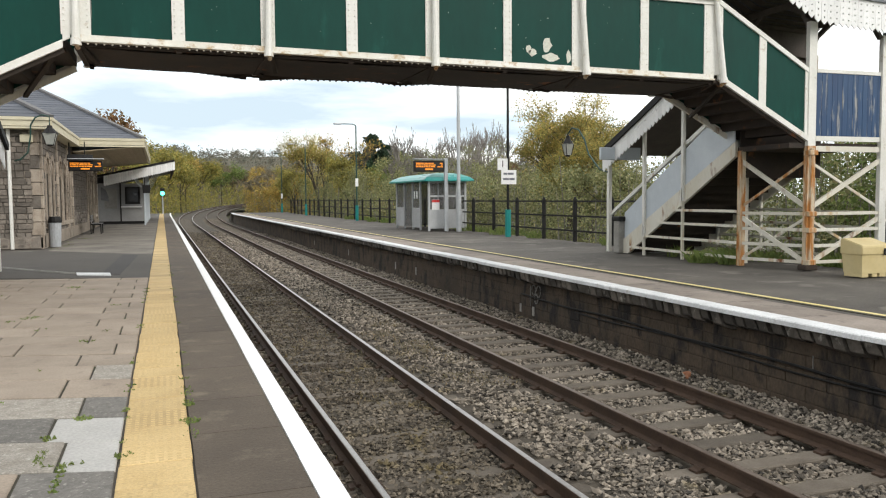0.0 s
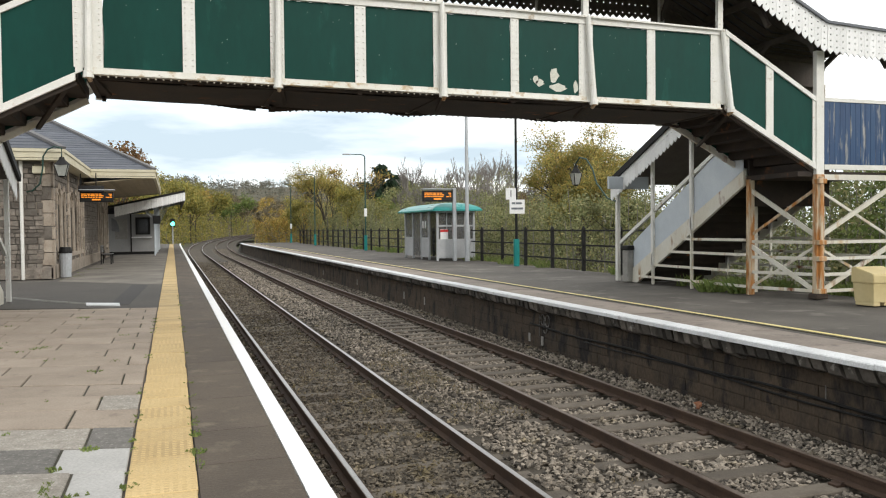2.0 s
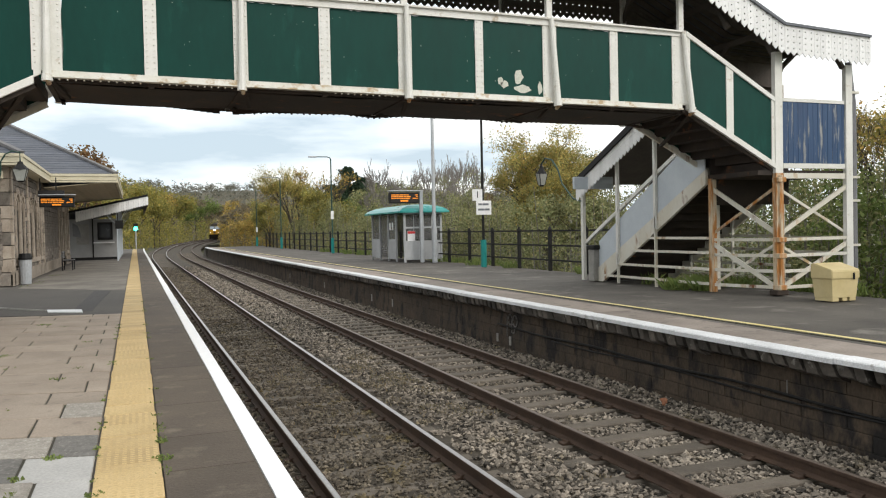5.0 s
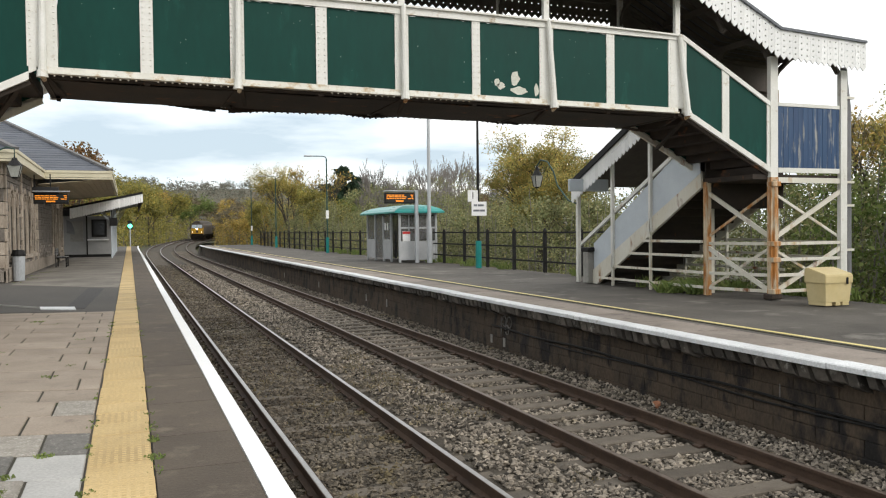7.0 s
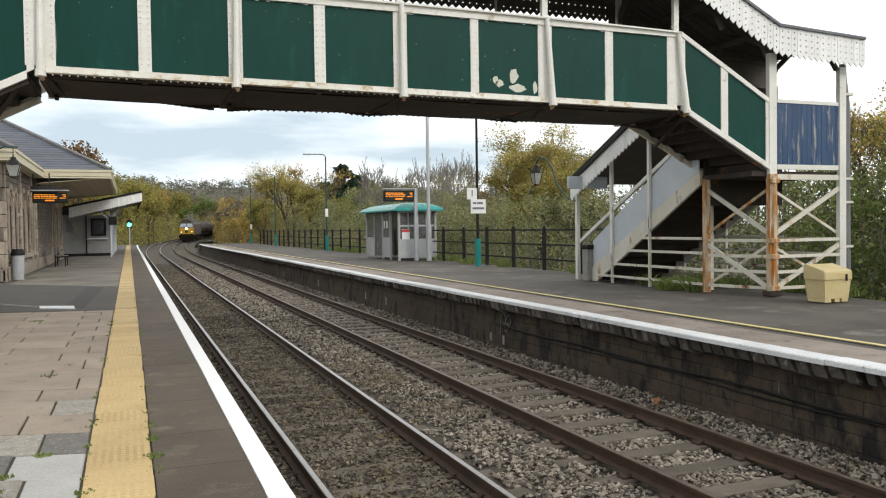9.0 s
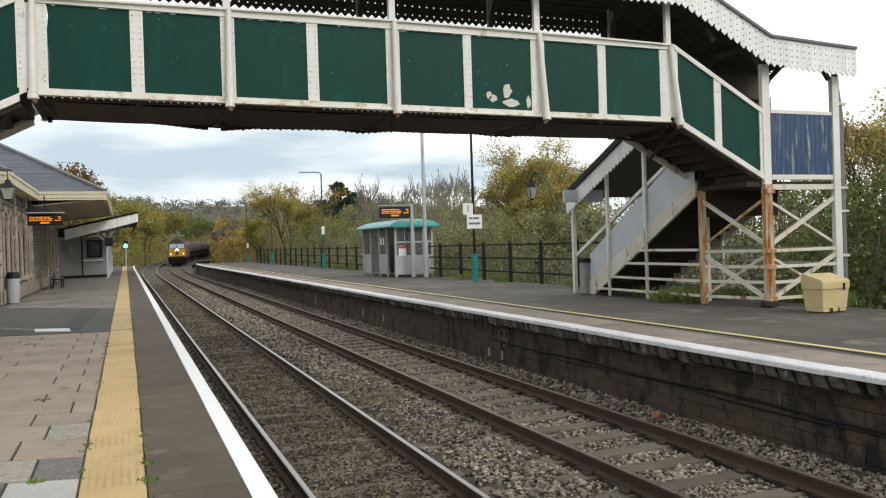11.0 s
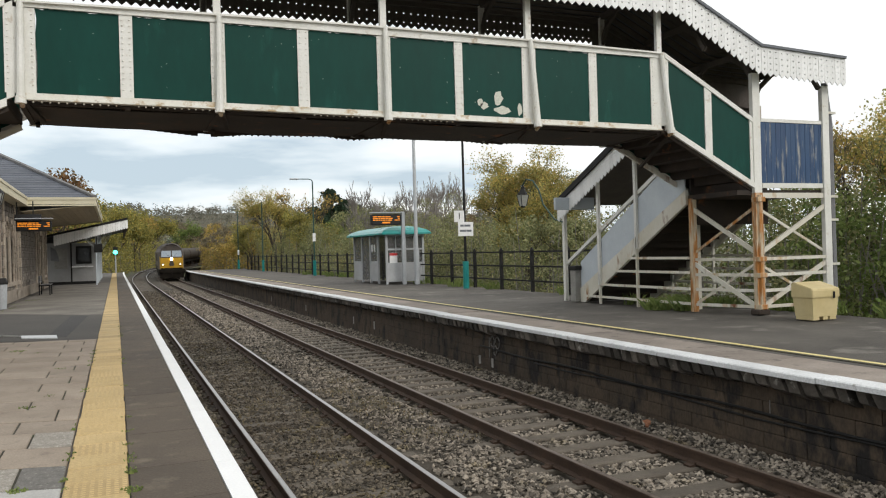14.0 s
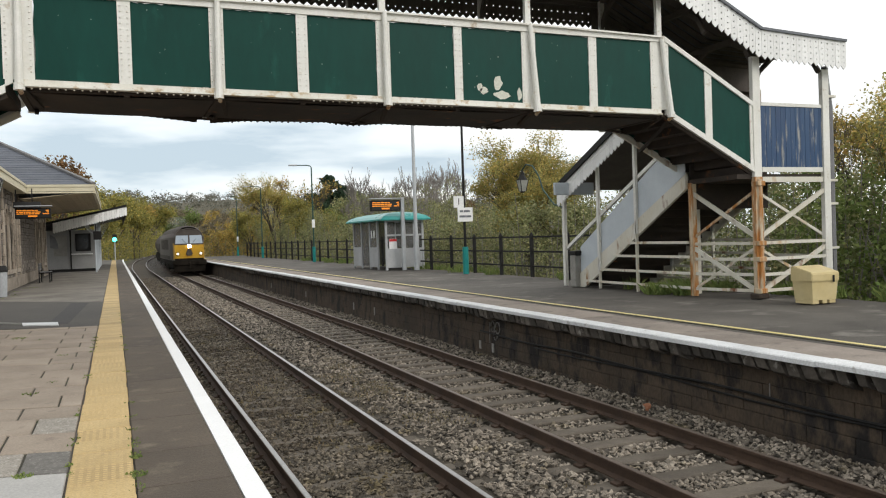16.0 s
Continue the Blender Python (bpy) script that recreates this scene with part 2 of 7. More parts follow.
LINE_OLD = material("old_dark_line", (0.030, 0.026, 0.018), (0.075, 0.062, 0.035), 3, 0.8, bump=0.1, c3=(0.10, 0.085, 0.05), patch=0.60)
PINK_FAR = material("pinkish_edge_slab", (0.215, 0.180, 0.152), (0.315, 0.270, 0.232), 1.2, 0.9, bump=0.2, vary=0.16, c3=(0.15, 0.130, 0.112), patch=0.57, spread=True)
WALLBRICK = material("sooty_wall_blocks", (0.045, 0.033, 0.023), (0.098, 0.070, 0.047), 1.1, 0.9, bump=0.6, vary=0.10, c3=(0.014, 0.012, 0.011), patch=0.50, streak=2.0, fine=30, spread=True, grain=0.3)
CORBEL = material("stained_corbel_brick", (0.030, 0.026, 0.022), (0.115, 0.098, 0.082), 3, 0.9, bump=0.5, vary=0.5, c3=(0.24, 0.225, 0.20), patch=0.60, spread=True)
RAIL = material("rusty_rail_side", (0.050, 0.030, 0.020), (0.085, 0.052, 0.034), 3, 0.8, metal=0.2, bump=0.2)
RAILTOP = material("polished_rail_head", (0.36, 0.35, 0.34), (0.48, 0.47, 0.46), 5, 0.36, metal=0.85, bump=0.02)
RAILTOP_DULL = material("dull_rail_head", (0.13, 0.10, 0.08), (0.20, 0.16, 0.13), 5, 0.5, metal=0.6, bump=0.05)
SLEEPER = material("weathered_sleeper", (0.095, 0.078, 0.060), (0.155, 0.132, 0.105), 3, 0.9, bump=0.4, vary=0.18, fine=50)
BALLAST = material("ballast_bed", (0.040, 0.032, 0.023), (0.080, 0.066, 0.048), 4, 0.95, bump=0.9, c3=(0.12, 0.105, 0.08), patch=0.57, fine=22, bump_scale=16)
STONES = material("ballast_stones", (0.134, 0.113, 0.089), (0.252, 0.218, 0.177), 0.7, 0.9, bump=0.2, island=0.88, fine=30, c3=(0.150, 0.122, 0.075), patch=0.57)
STONES_SOILED = material("soiled_ballast_stones", (0.078, 0.062, 0.044), (0.165, 0.140, 0.107), 0.8, 0.95, bump=0.2, island=0.66, fine=30, c3=(0.112, 0.088, 0.045), patch=0.54)
LANTERN_GLASS = material("grimy_lantern_glass", (0.30, 0.31, 0.28), (0.40, 0.41, 0.38), 3, 0.3, bump=0.0)
EARTH = material("grass_and_earth", (0.05, 0.06, 0.022), (0.09, 0.085, 0.04), 0.4, 1.0, bump=0.5, fine=8)
BLACK = material("black_paint", (0.010, 0.010, 0.011), (0.018, 0.017, 0.016), 4, 0.6, bump=0.05, spec=0.25)
PIPE = material("grey_pipe_paint", (0.16, 0.16, 0.17), (0.22, 0.22, 0.23), 2, 0.6, bump=0.05)
TEAL = material("teal_green_paint", (0.005, 0.20, 0.19), (0.010, 0.26, 0.24), 2, 0.45, bump=0.05)
TEALROOF = material("teal_shelter_roof", (0.025, 0.25, 0.235), (0.05, 0.33, 0.31), 1, 0.3, bump=0.03)
GALV = material("galvanised_steel", (0.40, 0.42, 0.44), (0.52, 0.54, 0.56), 2, 0.5, metal=0.3, bump=0.05)
SHELTERGREY = material("grey_shelter_panel", (0.36, 0.37, 0.38), (0.46, 0.47, 0.48), 1.2, 0.5, bump=0.05)
SHELTERGLASS = material("scratched_shelter_glazing", (0.13, 0.13, 0.135), (0.19, 0.19, 0.19), 1.5, 0.15, bump=0.0, alpha=0.55)
SIGNWHITE = material("white_sign_enamel", (0.80, 0.80, 0.80), (0.84, 0.84, 0.84), 1, 0.35, bump=0.0)
SIGNBLACK = material("black_sign_lettering", (0.015, 0.015, 0.018), (0.02, 0.02, 0.022), 1, 0.5, bump=0.0)
SIGNTEXT = material("faded_dark_lettering", (0.12, 0.13, 0.15), (0.18, 0.19, 0.21), 9, 0.6, bump=0.0)
SIGNRED = material("red_sign_band", (0.55, 0.02, 0.02), (0.6, 0.03, 0.03), 1, 0.5, bump=0.0)
SCREEN = material("display_screen", (0.010, 0.010, 0.010), (0.015, 0.014, 0.012), 1, 0.3, bump=0.0)
AMBER = material("amber_display_text", (0.6, 0.2, 0.01), (0.6, 0.2, 0.01), 1, 0.5, bump=0.0, glow=((1.0, 0.30, 0.02), 0.75))
GREENLIGHT = material("green_signal_lens", (0.1, 0.8, 0.5), (0.1, 0.8, 0.5), 1, 0.3, bump=0.0, glow=((0.06, 1.0, 0.55), 9.0))
HEADLIGHT = material("lit_headlight", (0.9, 0.85, 0.7), (0.9, 0.85, 0.7), 1, 0.3, bump=0.0, glow=((1.0, 0.86, 0.62), 2.5))
HEADLIGHT_W = material("bright_white_headlight", (0.9, 0.9, 0.9), (0.9, 0.9, 0.9), 1, 0.3, bump=0.0, glow=((1.0, 0.97, 0.92), 14.0))
GRITBOX = material("faded_yellow_plastic", (0.56, 0.45, 0.22), (0.64, 0.53, 0.29), 1.5, 0.55, bump=0.02, fine=7, c3=(0.44, 0.36, 0.20), patch=0.66, grain=0.05)
BIN = material("grey_bin_plastic", (0.36, 0.38, 0.40), (0.46, 0.48, 0.50), 3, 0.55, bump=0.1, streak=4)
CONCRETE = material("old_concrete", (0.27, 0.26, 0.24), (0.36, 0.35, 0.32), 2, 0.9, bump=0.25, c3=(0.18, 0.17, 0.155), patch=0.6)
BARK = material("tree_bark", (0.055, 0.045, 0.035), (0.10, 0.085, 0.065), 3, 0.95, bump=0.5)
LOCO_YELLOW = material("loco_warning_yellow", (0.50, 0.265, 0.012), (0.58, 0.33, 0.02), 1.5, 0.45, bump=0.03, c3=(0.34, 0.19, 0.03), patch=0.58)
LOCO_GREY = material("loco_dull_grey", (0.09, 0.078, 0.07), (0.14, 0.122, 0.108), 1, 0.65, bump=0.05, spec=0.25)
LOCO_ORANGE = material("loco_dull_orange", (0.42, 0.15, 0.03), (0.5, 0.2, 0.04), 1.5, 0.5, bump=0.05)
LOCO_ROOF = material("loco_sooty_roof", (0.055, 0.046, 0.039), (0.092, 0.078, 0.066), 1, 0.8, bump=0.05, spec=0.2)
LOCO_BLACK = material("loco_black_underframe", (0.010, 0.008, 0.006), (0.022, 0.018, 0.014), 2, 0.9, bump=0.1, spec=0.1)
# pale blue base colour stands in for sky reflected in the cab glass
CABGLASS = material("sky_tinted_cab_glass", (0.30, 0.36, 0.42), (0.36, 0.42, 0.48), 1, 0.12, bump=0.0)
LEAF_OLIVE = leaf_material("olive_hedge_leaves", [(0.135, 0.158, 0.070), (0.220, 0.238, 0.105), (0.305, 0.292, 0.150), (0.175, 0.202, 0.088), (0.43, 0.375, 0.18)])
LEAF_GOLD = leaf_material("golden_autumn_leaves", [(0.30, 0.245, 0.075), (0.47, 0.345, 0.09), (0.23, 0.23, 0.075), (0.58, 0.39, 0.11), (0.36, 0.22, 0.07)])
LEAF_YELLOWGREEN = leaf_material("yellow_green_leaves", [(0.195, 0.205, 0.060), (0.34, 0.305, 0.080), (0.46, 0.36, 0.095), (0.165, 0.180, 0.058), (0.275, 0.255, 0.078)])
LEAF_MIX = leaf_material("yellowing_leaves", [(0.26, 0.275, 0.09), (0.47, 0.39, 0.115), (0.33, 0.33, 0.115), (0.68, 0.46, 0.14), (0.24, 0.265, 0.095)])
# distance haze put into the leaf colour; ballast weeds share this dull brown
LEAF_HAZE = leaf_material("hazed_dull_brown_leaves", [(0.165, 0.15, 0.10), (0.215, 0.185, 0.12), (0.185, 0.165, 0.115), (0.27, 0.195, 0.105)])
# hill leaves greyed and paled in the colour to give distance haze
LEAF_HILL = leaf_material("hazed_grey_green_leaves", [(0.14, 0.15, 0.12), (0.20, 0.19, 0.15), (0.165, 0.17, 0.14), (0.22, 0.19, 0.14)])
LEAF_RUSSET = leaf_material("russet_leaves", [(0.18, 0.098, 0.045), (0.255, 0.135, 0.06), (0.135, 0.09, 0.045), (0.21, 0.15, 0.068)])
LEAF_GREEN = leaf_material("green_leaves", [(0.105, 0.160, 0.045), (0.170, 0.230, 0.065), (0.235, 0.275, 0.085), (0.130, 0.180, 0.052)])
LEAF_PINE = leaf_material("dark_conifer_needles", [(0.035, 0.062, 0.038), (0.055, 0.088, 0.050), (0.042, 0.074, 0.044)])
TWIG = material("bare_grey_twigs", (0.19, 0.172, 0.155), (0.27, 0.247, 0.225), 2, 0.95, bump=0.0)
HILLSIDE = material("far_wooded_hill", (0.075, 0.075, 0.055), (0.12, 0.105, 0.07), 0.08, 1.0, bump=0.6, fine=1.2, c3=(0.15, 0.115, 0.06), patch=0.55, bump_scale=0.5)
SMOKE = material("thin_grey_exhaust", (0.45, 0.45, 0.46), (0.55, 0.55, 0.56), 1, 1.0, bump=0.0, alpha=0.045)


# ---------------------------------------------------------------- mesh helpers
def thing(name, label, category, group="", at=(0, 0, 0), kind=""):
    ob = new(name)
    ob.location = at
    return tagged(ob, label, category, group, kind)


def link_mesh(name, bm, mat, parent=None, label="", smooth=False, kind=""):
    me = bpy.data.meshes.new(name)
    bmesh.ops.recalc_face_normals(bm, faces=bm.faces)
    bm.to_mesh(me)
    bm.free()
    if smooth:
        for p in me.polygons:
            p.use_smooth = True
    for m in (mat if isinstance(mat, (list, tuple)) else [mat]):
        me.materials.append(m)
    ob = new(name, me)
    if parent:
        ob.parent = parent
    if label or kind:
        tagged(ob, label=label, kind=kind)
    return ob


def part(name, bm, mat, parent, label="", smooth=False):
    return link_mesh(name, bm, mat, parent, label, smooth)


def structure(name, bm, mat, label="", category=""):
    ob = link_mesh(name, bm, mat)
    return tagged(ob, label, category, kind="structure")


def box(bm, x0, x1, y0, y1, z0, z1, bevel=0.0, mi=0):
    c = [(x, y, z) for x in (x0, x1) for y in (y0, y1) for z in (z0, z1)]
    v = [bm.verts.new(p) for p in c]
    f = [bm.faces.new([v[i] for i in q]) for q in ((0, 1, 3, 2), (4, 6, 7, 5), (0, 4, 5, 1), (2, 3, 7, 6), (0, 2, 6, 4), (1, 5, 7, 3))]
    for k in f:
        k.material_index = mi
    if bevel:
        ed = list({e for k in f for e in k.edges})
        bmesh.ops.bevel(bm, geom=ed, offset=bevel, segments=1, affect="EDGES")
    return bm


def one(x0, x1, y0, y1, z0, z1, bevel=0.0):
    return box(bmesh.new(), x0, x1, y0, y1, z0, z1, bevel)


def beam(bm, p, q, w, h, up=(0, 0, 1), mi=0):
    """A rectangular bar from p to q, w wide and h high."""
    p, q = Vector(p), Vector(q)
    d = (q - p).normalized()
    s = d.cross(Vector(up))
    if s.length < 1e-4:
        s = d.cross(Vector((0, 1, 0)))
    s.normalize()
    u = s.cross(d)
    v = [bm.verts.new(e + s * a * w / 2 + u * b * h / 2) for e in (p, q) for a, b in ((-1, -1), (1, -1), (1, 1), (-1, 1))]
    for k in ((0, 3, 2, 1), (4, 5, 6, 7), (0, 1, 5, 4), (1, 2, 6, 5), (2, 3, 7, 6), (3, 0, 4, 7)):
        bm.faces.new([v[i] for i in k]).material_index = mi
    return bm


def tube(bm, p, q, r, r2=None, n=10):
    p, q = Vector(p), Vector(q)
    r2 = r if r2 is None else r2
    d = (q - p).normalized()
    s = d.orthogonal().normalized()
    u = d.cross(s)
    a = [bm.verts.new(p + (s * math.cos(t) + u * math.sin(t)) * r) for t in (2 * math.pi * k / n for k in range(n))]
    b = [bm.verts.new(q + (s * math.cos(t) + u * math.sin(t)) * r2) for t in (2 * math.pi * k / n for k in range(n))]
    for k in range(n):
        bm.faces.new([a[k], a[(k + 1) % n], b[(k + 1) % n], b[k]])
    bm.faces.new(a[::-1])
    bm.faces.new(b)
    return bm


def bent(bm, pts, r, n=8):
    """One pipe through the given points."""
    pts = [Vector(p) for p in pts]
    rows = []
    for k, p in enumerate(pts):
        d = (pts[min(k + 1, len(pts) - 1)] - pts[max(k - 1, 0)]).normalized()
        s = d.cross(Vector((0, 0, 1)))
        s = Vector((1, 0, 0)) if s.length < .05 else s.normalized()
        u = d.cross(s)
        rows.append([bm.verts.new(p + (s * math.cos(t) + u * math.sin(t)) * r) for t in (6.28319 * q / n for q in range(n))])
    for x, y in zip(rows, rows[1:]):
        for k in range(n):
            bm.faces.new([x[k], x[(k + 1) % n], y[(k + 1) % n], y[k]])
    bm.faces.new(rows[0][::-1])
    bm.faces.new(rows[-1])
    return bm


def prism(bm, outline, axis, lo, hi, mi=0):
    """A flat outline of (a, b) pairs, drawn out along an axis from lo to hi."""
    def at3(a, b, c):
        return {"x": (c, a, b), "y": (a, c, b), "z": (a, b, c)}[axis]
    v0 = [bm.verts.new(at3(a, b, lo)) for a, b in outline]
    v1 = [bm.verts.new(at3(a, b, hi)) for a, b in outline]
    n = len(outline)
    for k in range(n):
        bm.faces.new([v0[k], v0[(k + 1) % n], v1[(k + 1) % n], v1[k]]).material_index = mi
    bm.faces.new(v0[::-1]).material_index = mi
    bm.faces.new(v1).material_index = mi
    return bm


def pydata(name, verts, faces, mat, parent=None, kind="", label="", smooth=False):
    me = bpy.data.meshes.new(name)
    me.from_pydata(verts, [], faces)
    me.materials.append(mat)
    me.update()
    ob = new(name, me)
    if parent:
        ob.parent = parent
    if kind or label:
        tagged(ob, label=label, kind=kind)
    return ob


def shared(name, mesh, parent, m, label=""):
    """One more piece on a shared mesh."""
    ob = new(name, mesh)
    ob.parent = parent
    ob.matrix_basis = m
    return ob


def mesh_of(name, bm, mat):
    me = bpy.data.meshes.new(name)
    bmesh.ops.recalc_face_normals(bm, faces=bm.faces)
    bm.to_mesh(me)
    bm.free()
    me.materials.append(mat)
    return me


def lettering(name, text, size, mat, parent, m, spread=1.0):
    cu = bpy.data.curves.new(name, "FONT")
    cu.body, cu.size, cu.align_x, cu.align_y, cu.extrude = text, size, "CENTER", "CENTER", 0.003
    tmp = bpy.data.objects.new(name, cu)
    scene.collection.objects.link(tmp)
    me = bpy.data.meshes.new_from_object(tmp.evaluated_get(bpy.context.evaluated_depsgraph_get()))
    bpy.data.objects.remove(tmp)
    me.materials.clear()
    me.materials.append(mat)
    ob = new(name, me)
    ob.parent = parent
    ob.matrix_basis = m @ Matrix.Diagonal((spread, 1, 1, 1))
    return ob


# ---------------------------------------------------------------- ground, track and platforms
BEND, RADIUS = 85.0, 500.0          # the line is straight to BEND, then turns to the right
EDGE_N, EDGE_F = 0.80, 7.05         # platform edges
RAILS = (1.60, 3.105, 4.755, 6.26)  # rail centres
RAIL_TOP = -0.915


def rise(y):
    """The line climbs gently round the bend."""
    return .0095 * max(y - BEND, 0.0)


def along(y, x):
    """A place on the line: y metres along it, x to the right of the near platform's strip."""
    if y <= BEND:
        return Vector((x, y, 0))
    a = (y - BEND) / RADIUS
    c = Vector((RADIUS, BEND, rise(y)))
    return c + Vector((-(RADIUS - x) * math.cos(a), (RADIUS - x) * math.sin(a), 0))


def heading(y):
    return 0.0 if y <= BEND else -(y - BEND) / RADIUS


def ribbon(bm, section, ys, mi=0, close=True):
    """Sweep a section of (x, z) along the line."""
    rows = []
    for y in ys:
        row = []
        for x, z in section:
            p = along(y, x)
            row.append(bm.verts.new((p.x, p.y, z + p.z)))
        rows.append(row)
    n = len(section)
    for a, b in zip(rows, rows[1:]):
        for k in range(n if close else n - 1):
            bm.faces.new([a[k], a[(k + 1) % n], b[(k + 1) % n], b[k]]).material_index = mi
    if close:
        bm.faces.new(rows[0][::-1])
        bm.faces.new(rows[-1])
    return bm


def build_ground():
    bm = bmesh.new()
    xs = [-1500, -300, -60, -12, 0.3, 7.4, 13.6, 20, 40, 90, 300, 1500]
    ys = [-300, -40, -12, 0, 20, 60, 110, 160, 230, 330, 600, 1500]
    v = [[bm.verts.new((x, y, -1.35)) for x in xs] for y in ys]
    for j in range(len(ys) - 1):
        for i in range(len(xs) - 1):
            bm.faces.new([v[j][i], v[j][i + 1], v[j + 1][i + 1], v[j + 1][i]])
    structure("ground", bm, EARTH, "rough grass and bare earth beside the line", "ground")
    ys = [-14, 0, 40, BEND] + [BEND + 5 * k for k in range(1, 60)]
    bm = ribbon(bmesh.new(), [(0.70, -1.34), (0.70, -1.11), (1.5, -1.099), (3.2, -1.099), (3.6, -1.085), (4.2, -1.085), (4.6, -1.14), (6.5, -1.14), (6.9, -1.11), (7.45, -1.09), (7.5, -1.34)], ys)
    structure("ballast_bed", bm, BALLAST, "grey brown stone ballast under both tracks", "ballast")


def build_track(x0, x1, name, label):
    tr = thing(name, label, "railway track", "railway tracks")
    ys = [-14, 0, 30, 60, BEND] + [BEND + 5 * k for k in range(1, 58)]
    z = RAIL_TOP
    for x in (x0, x1):
        sec = [(x - .07, z - .155), (x + .07, z - .155), (x + .07, z - .142), (x + .012, z - .12), (x + .010, z - .045),
               (x + .035, z - .035), (x + .035, z - .004), (x - .035, z - .004), (x - .035, z - .035), (x - .010, z - .045), (x - .012, z - .12), (x - .07, z - .142)]
        r = part("rail", ribbon(bmesh.new(), sec, ys), RAIL, tr)
        head = [(x - .030, z - .005), (x + .030, z - .005), (x + .024, z), (x - .024, z)]
        part("rail_head", ribbon(bmesh.new(), head, ys), RAILTOP if x < 4 else RAILTOP_DULL, r, "polished running surface" if x < 4 else "dull running surface")
    return tr


def build_sleepers(track, xc, count, group_seed):
    rng = random.Random(group_seed)
    me = mesh_of("sleeper", one(-1.28, 1.28, -.125, .125, -.14, 0, 0.015), SLEEPER)
    chair = bmesh.new()
    prism(chair, [(-.15, 0), (.15, 0), (.15, .022), (.10, .03), (.09, .05), (.055, .05), (.05, .022), (-.05, .022), (-.055, .05), (-.09, .05), (-.10, .03), (-.15, .022)], "y", -.06, .06)
    ch = mesh_of("rail_chair", chair, RAIL)
    y = 2.0 - 14 * .70
    for k in range(count + 14):
        p = along(y, xc)
        m = Matrix.Translation((p.x, p.y, p.z + RAIL_TOP - .153 - .022 + rng.uniform(-.006, .004))) @ Matrix.Rotation(heading(y) + rng.uniform(-.012, .012), 4, "Z")
        s = shared("sleeper", me, track, m)
        if k < 74:
            for sx in (-.7525, .7525):
                shared("rail_chair", ch, s, Matrix.Translation((sx, 0, 0)))
        y += 0.70


def stone_scatter():
    """Loose ballast as real stones, densest near the camera's end of the station."""
    rng = np.random.default_rng(4)
    base = np.array([(1, 0, 0), (-1, 0, 0), (0, 1, 0), (0, -1, 0), (0, 0, 1), (0, 0, -1)], float)
    tri = np.array([(0, 2, 4), (2, 1, 4), (1, 3, 4), (3, 0, 4), (2, 0, 5), (1, 2, 5), (3, 1, 5), (0, 3, 5)])
    n = 165000
    y = 2.5 + 66.0 * rng.random(n) ** 2.0
    y[:14000] = rng.uniform(-8, 2.5, 14000)
    x = rng.uniform(0.84, 7.4, n)
    size = rng.uniform(.015, .036, n) * np.where(rng.random(n) < .06, 1.45, 1.0)
    d = np.minimum.reduce([abs(x - r) for r in RAILS])
    size *= 1 + np.clip(y - 12, 0, 40) / 55
    four_foot = ((x > RAILS[0]) & (x < RAILS[1])) | ((x > RAILS[2]) & (x < RAILS[3]))
    hump = np.where((x > RAILS[1] + .3) & (x < RAILS[2] - .3), .055, 0) + np.where(x > RAILS[3] + .35, .035, 0)
    size = np.where((x < 3.3) & four_foot, size * .85, size)
    z = np.where(x < 3.2, -1.090, -1.130) + hump + rng.uniform(-.012, .022, n)
    keep = (d > .085) & ~((x > 7.35) & (rng.random(n) < .5))
    # sleepers stay mostly clear
    ph = (y - 2.0) / 0.70
    on = abs(ph - np.round(ph)) < .20
    near_track = (abs(x - 2.35) < 1.25) | (abs(x - 5.51) < 1.25)
    keep &= ~(on & near_track & (rng.random(n) < np.where(x < 3.35, .45, .97)))
    keep &= rng.random(n) > np.clip((y - 38) / 31, 0, 1)
    x, y, z, size = x[keep], y[keep], z[keep], size[keep]
    n = len(x)
    v = base[None] * (0.65 + 0.7 * rng.random((n, 6, 1))) + rng.normal(0, .16, (n, 6, 3))
    v *= size[:, None, None] * np.stack([rng.uniform(.8, 1.35, n), rng.uniform(.8, 1.3, n), rng.uniform(.6, .95, n)], -1)[:, None]
    a = rng.uniform(0, 6.28, n)
    c, s = np.cos(a)[:, None], np.sin(a)[:, None]
    v = np.stack([v[..., 0] * c - v[..., 1] * s, v[..., 0] * s + v[..., 1] * c, v[..., 2]], -1)
    tilt = rng.uniform(-.7, .7, n)[:, None]
    c, s = np.cos(tilt), np.sin(tilt)
    v = np.stack([v[..., 0], v[..., 1] * c - v[..., 2] * s, v[..., 1] * s + v[..., 2] * c], -1)
    v += np.stack([x, y, z], -1)[:, None]
    for sel, mat, name, label in ((x >= 3.35, STONES, "ballast_stones", "loose grey and brown ballast stones between the rails"),
                                  (x < 3.35, STONES_SOILED, "soiled_ballast", "soil covered brown ballast in the near track")):
        q = v[sel]
        f = (tri[None] + (np.arange(len(q)) * 6)[:, None, None]).reshape(-1, 3)
        tagged(pydata(name, q.reshape(-1, 3).tolist(), f.tolist(), mat), label, "ballast", kind="stuff")


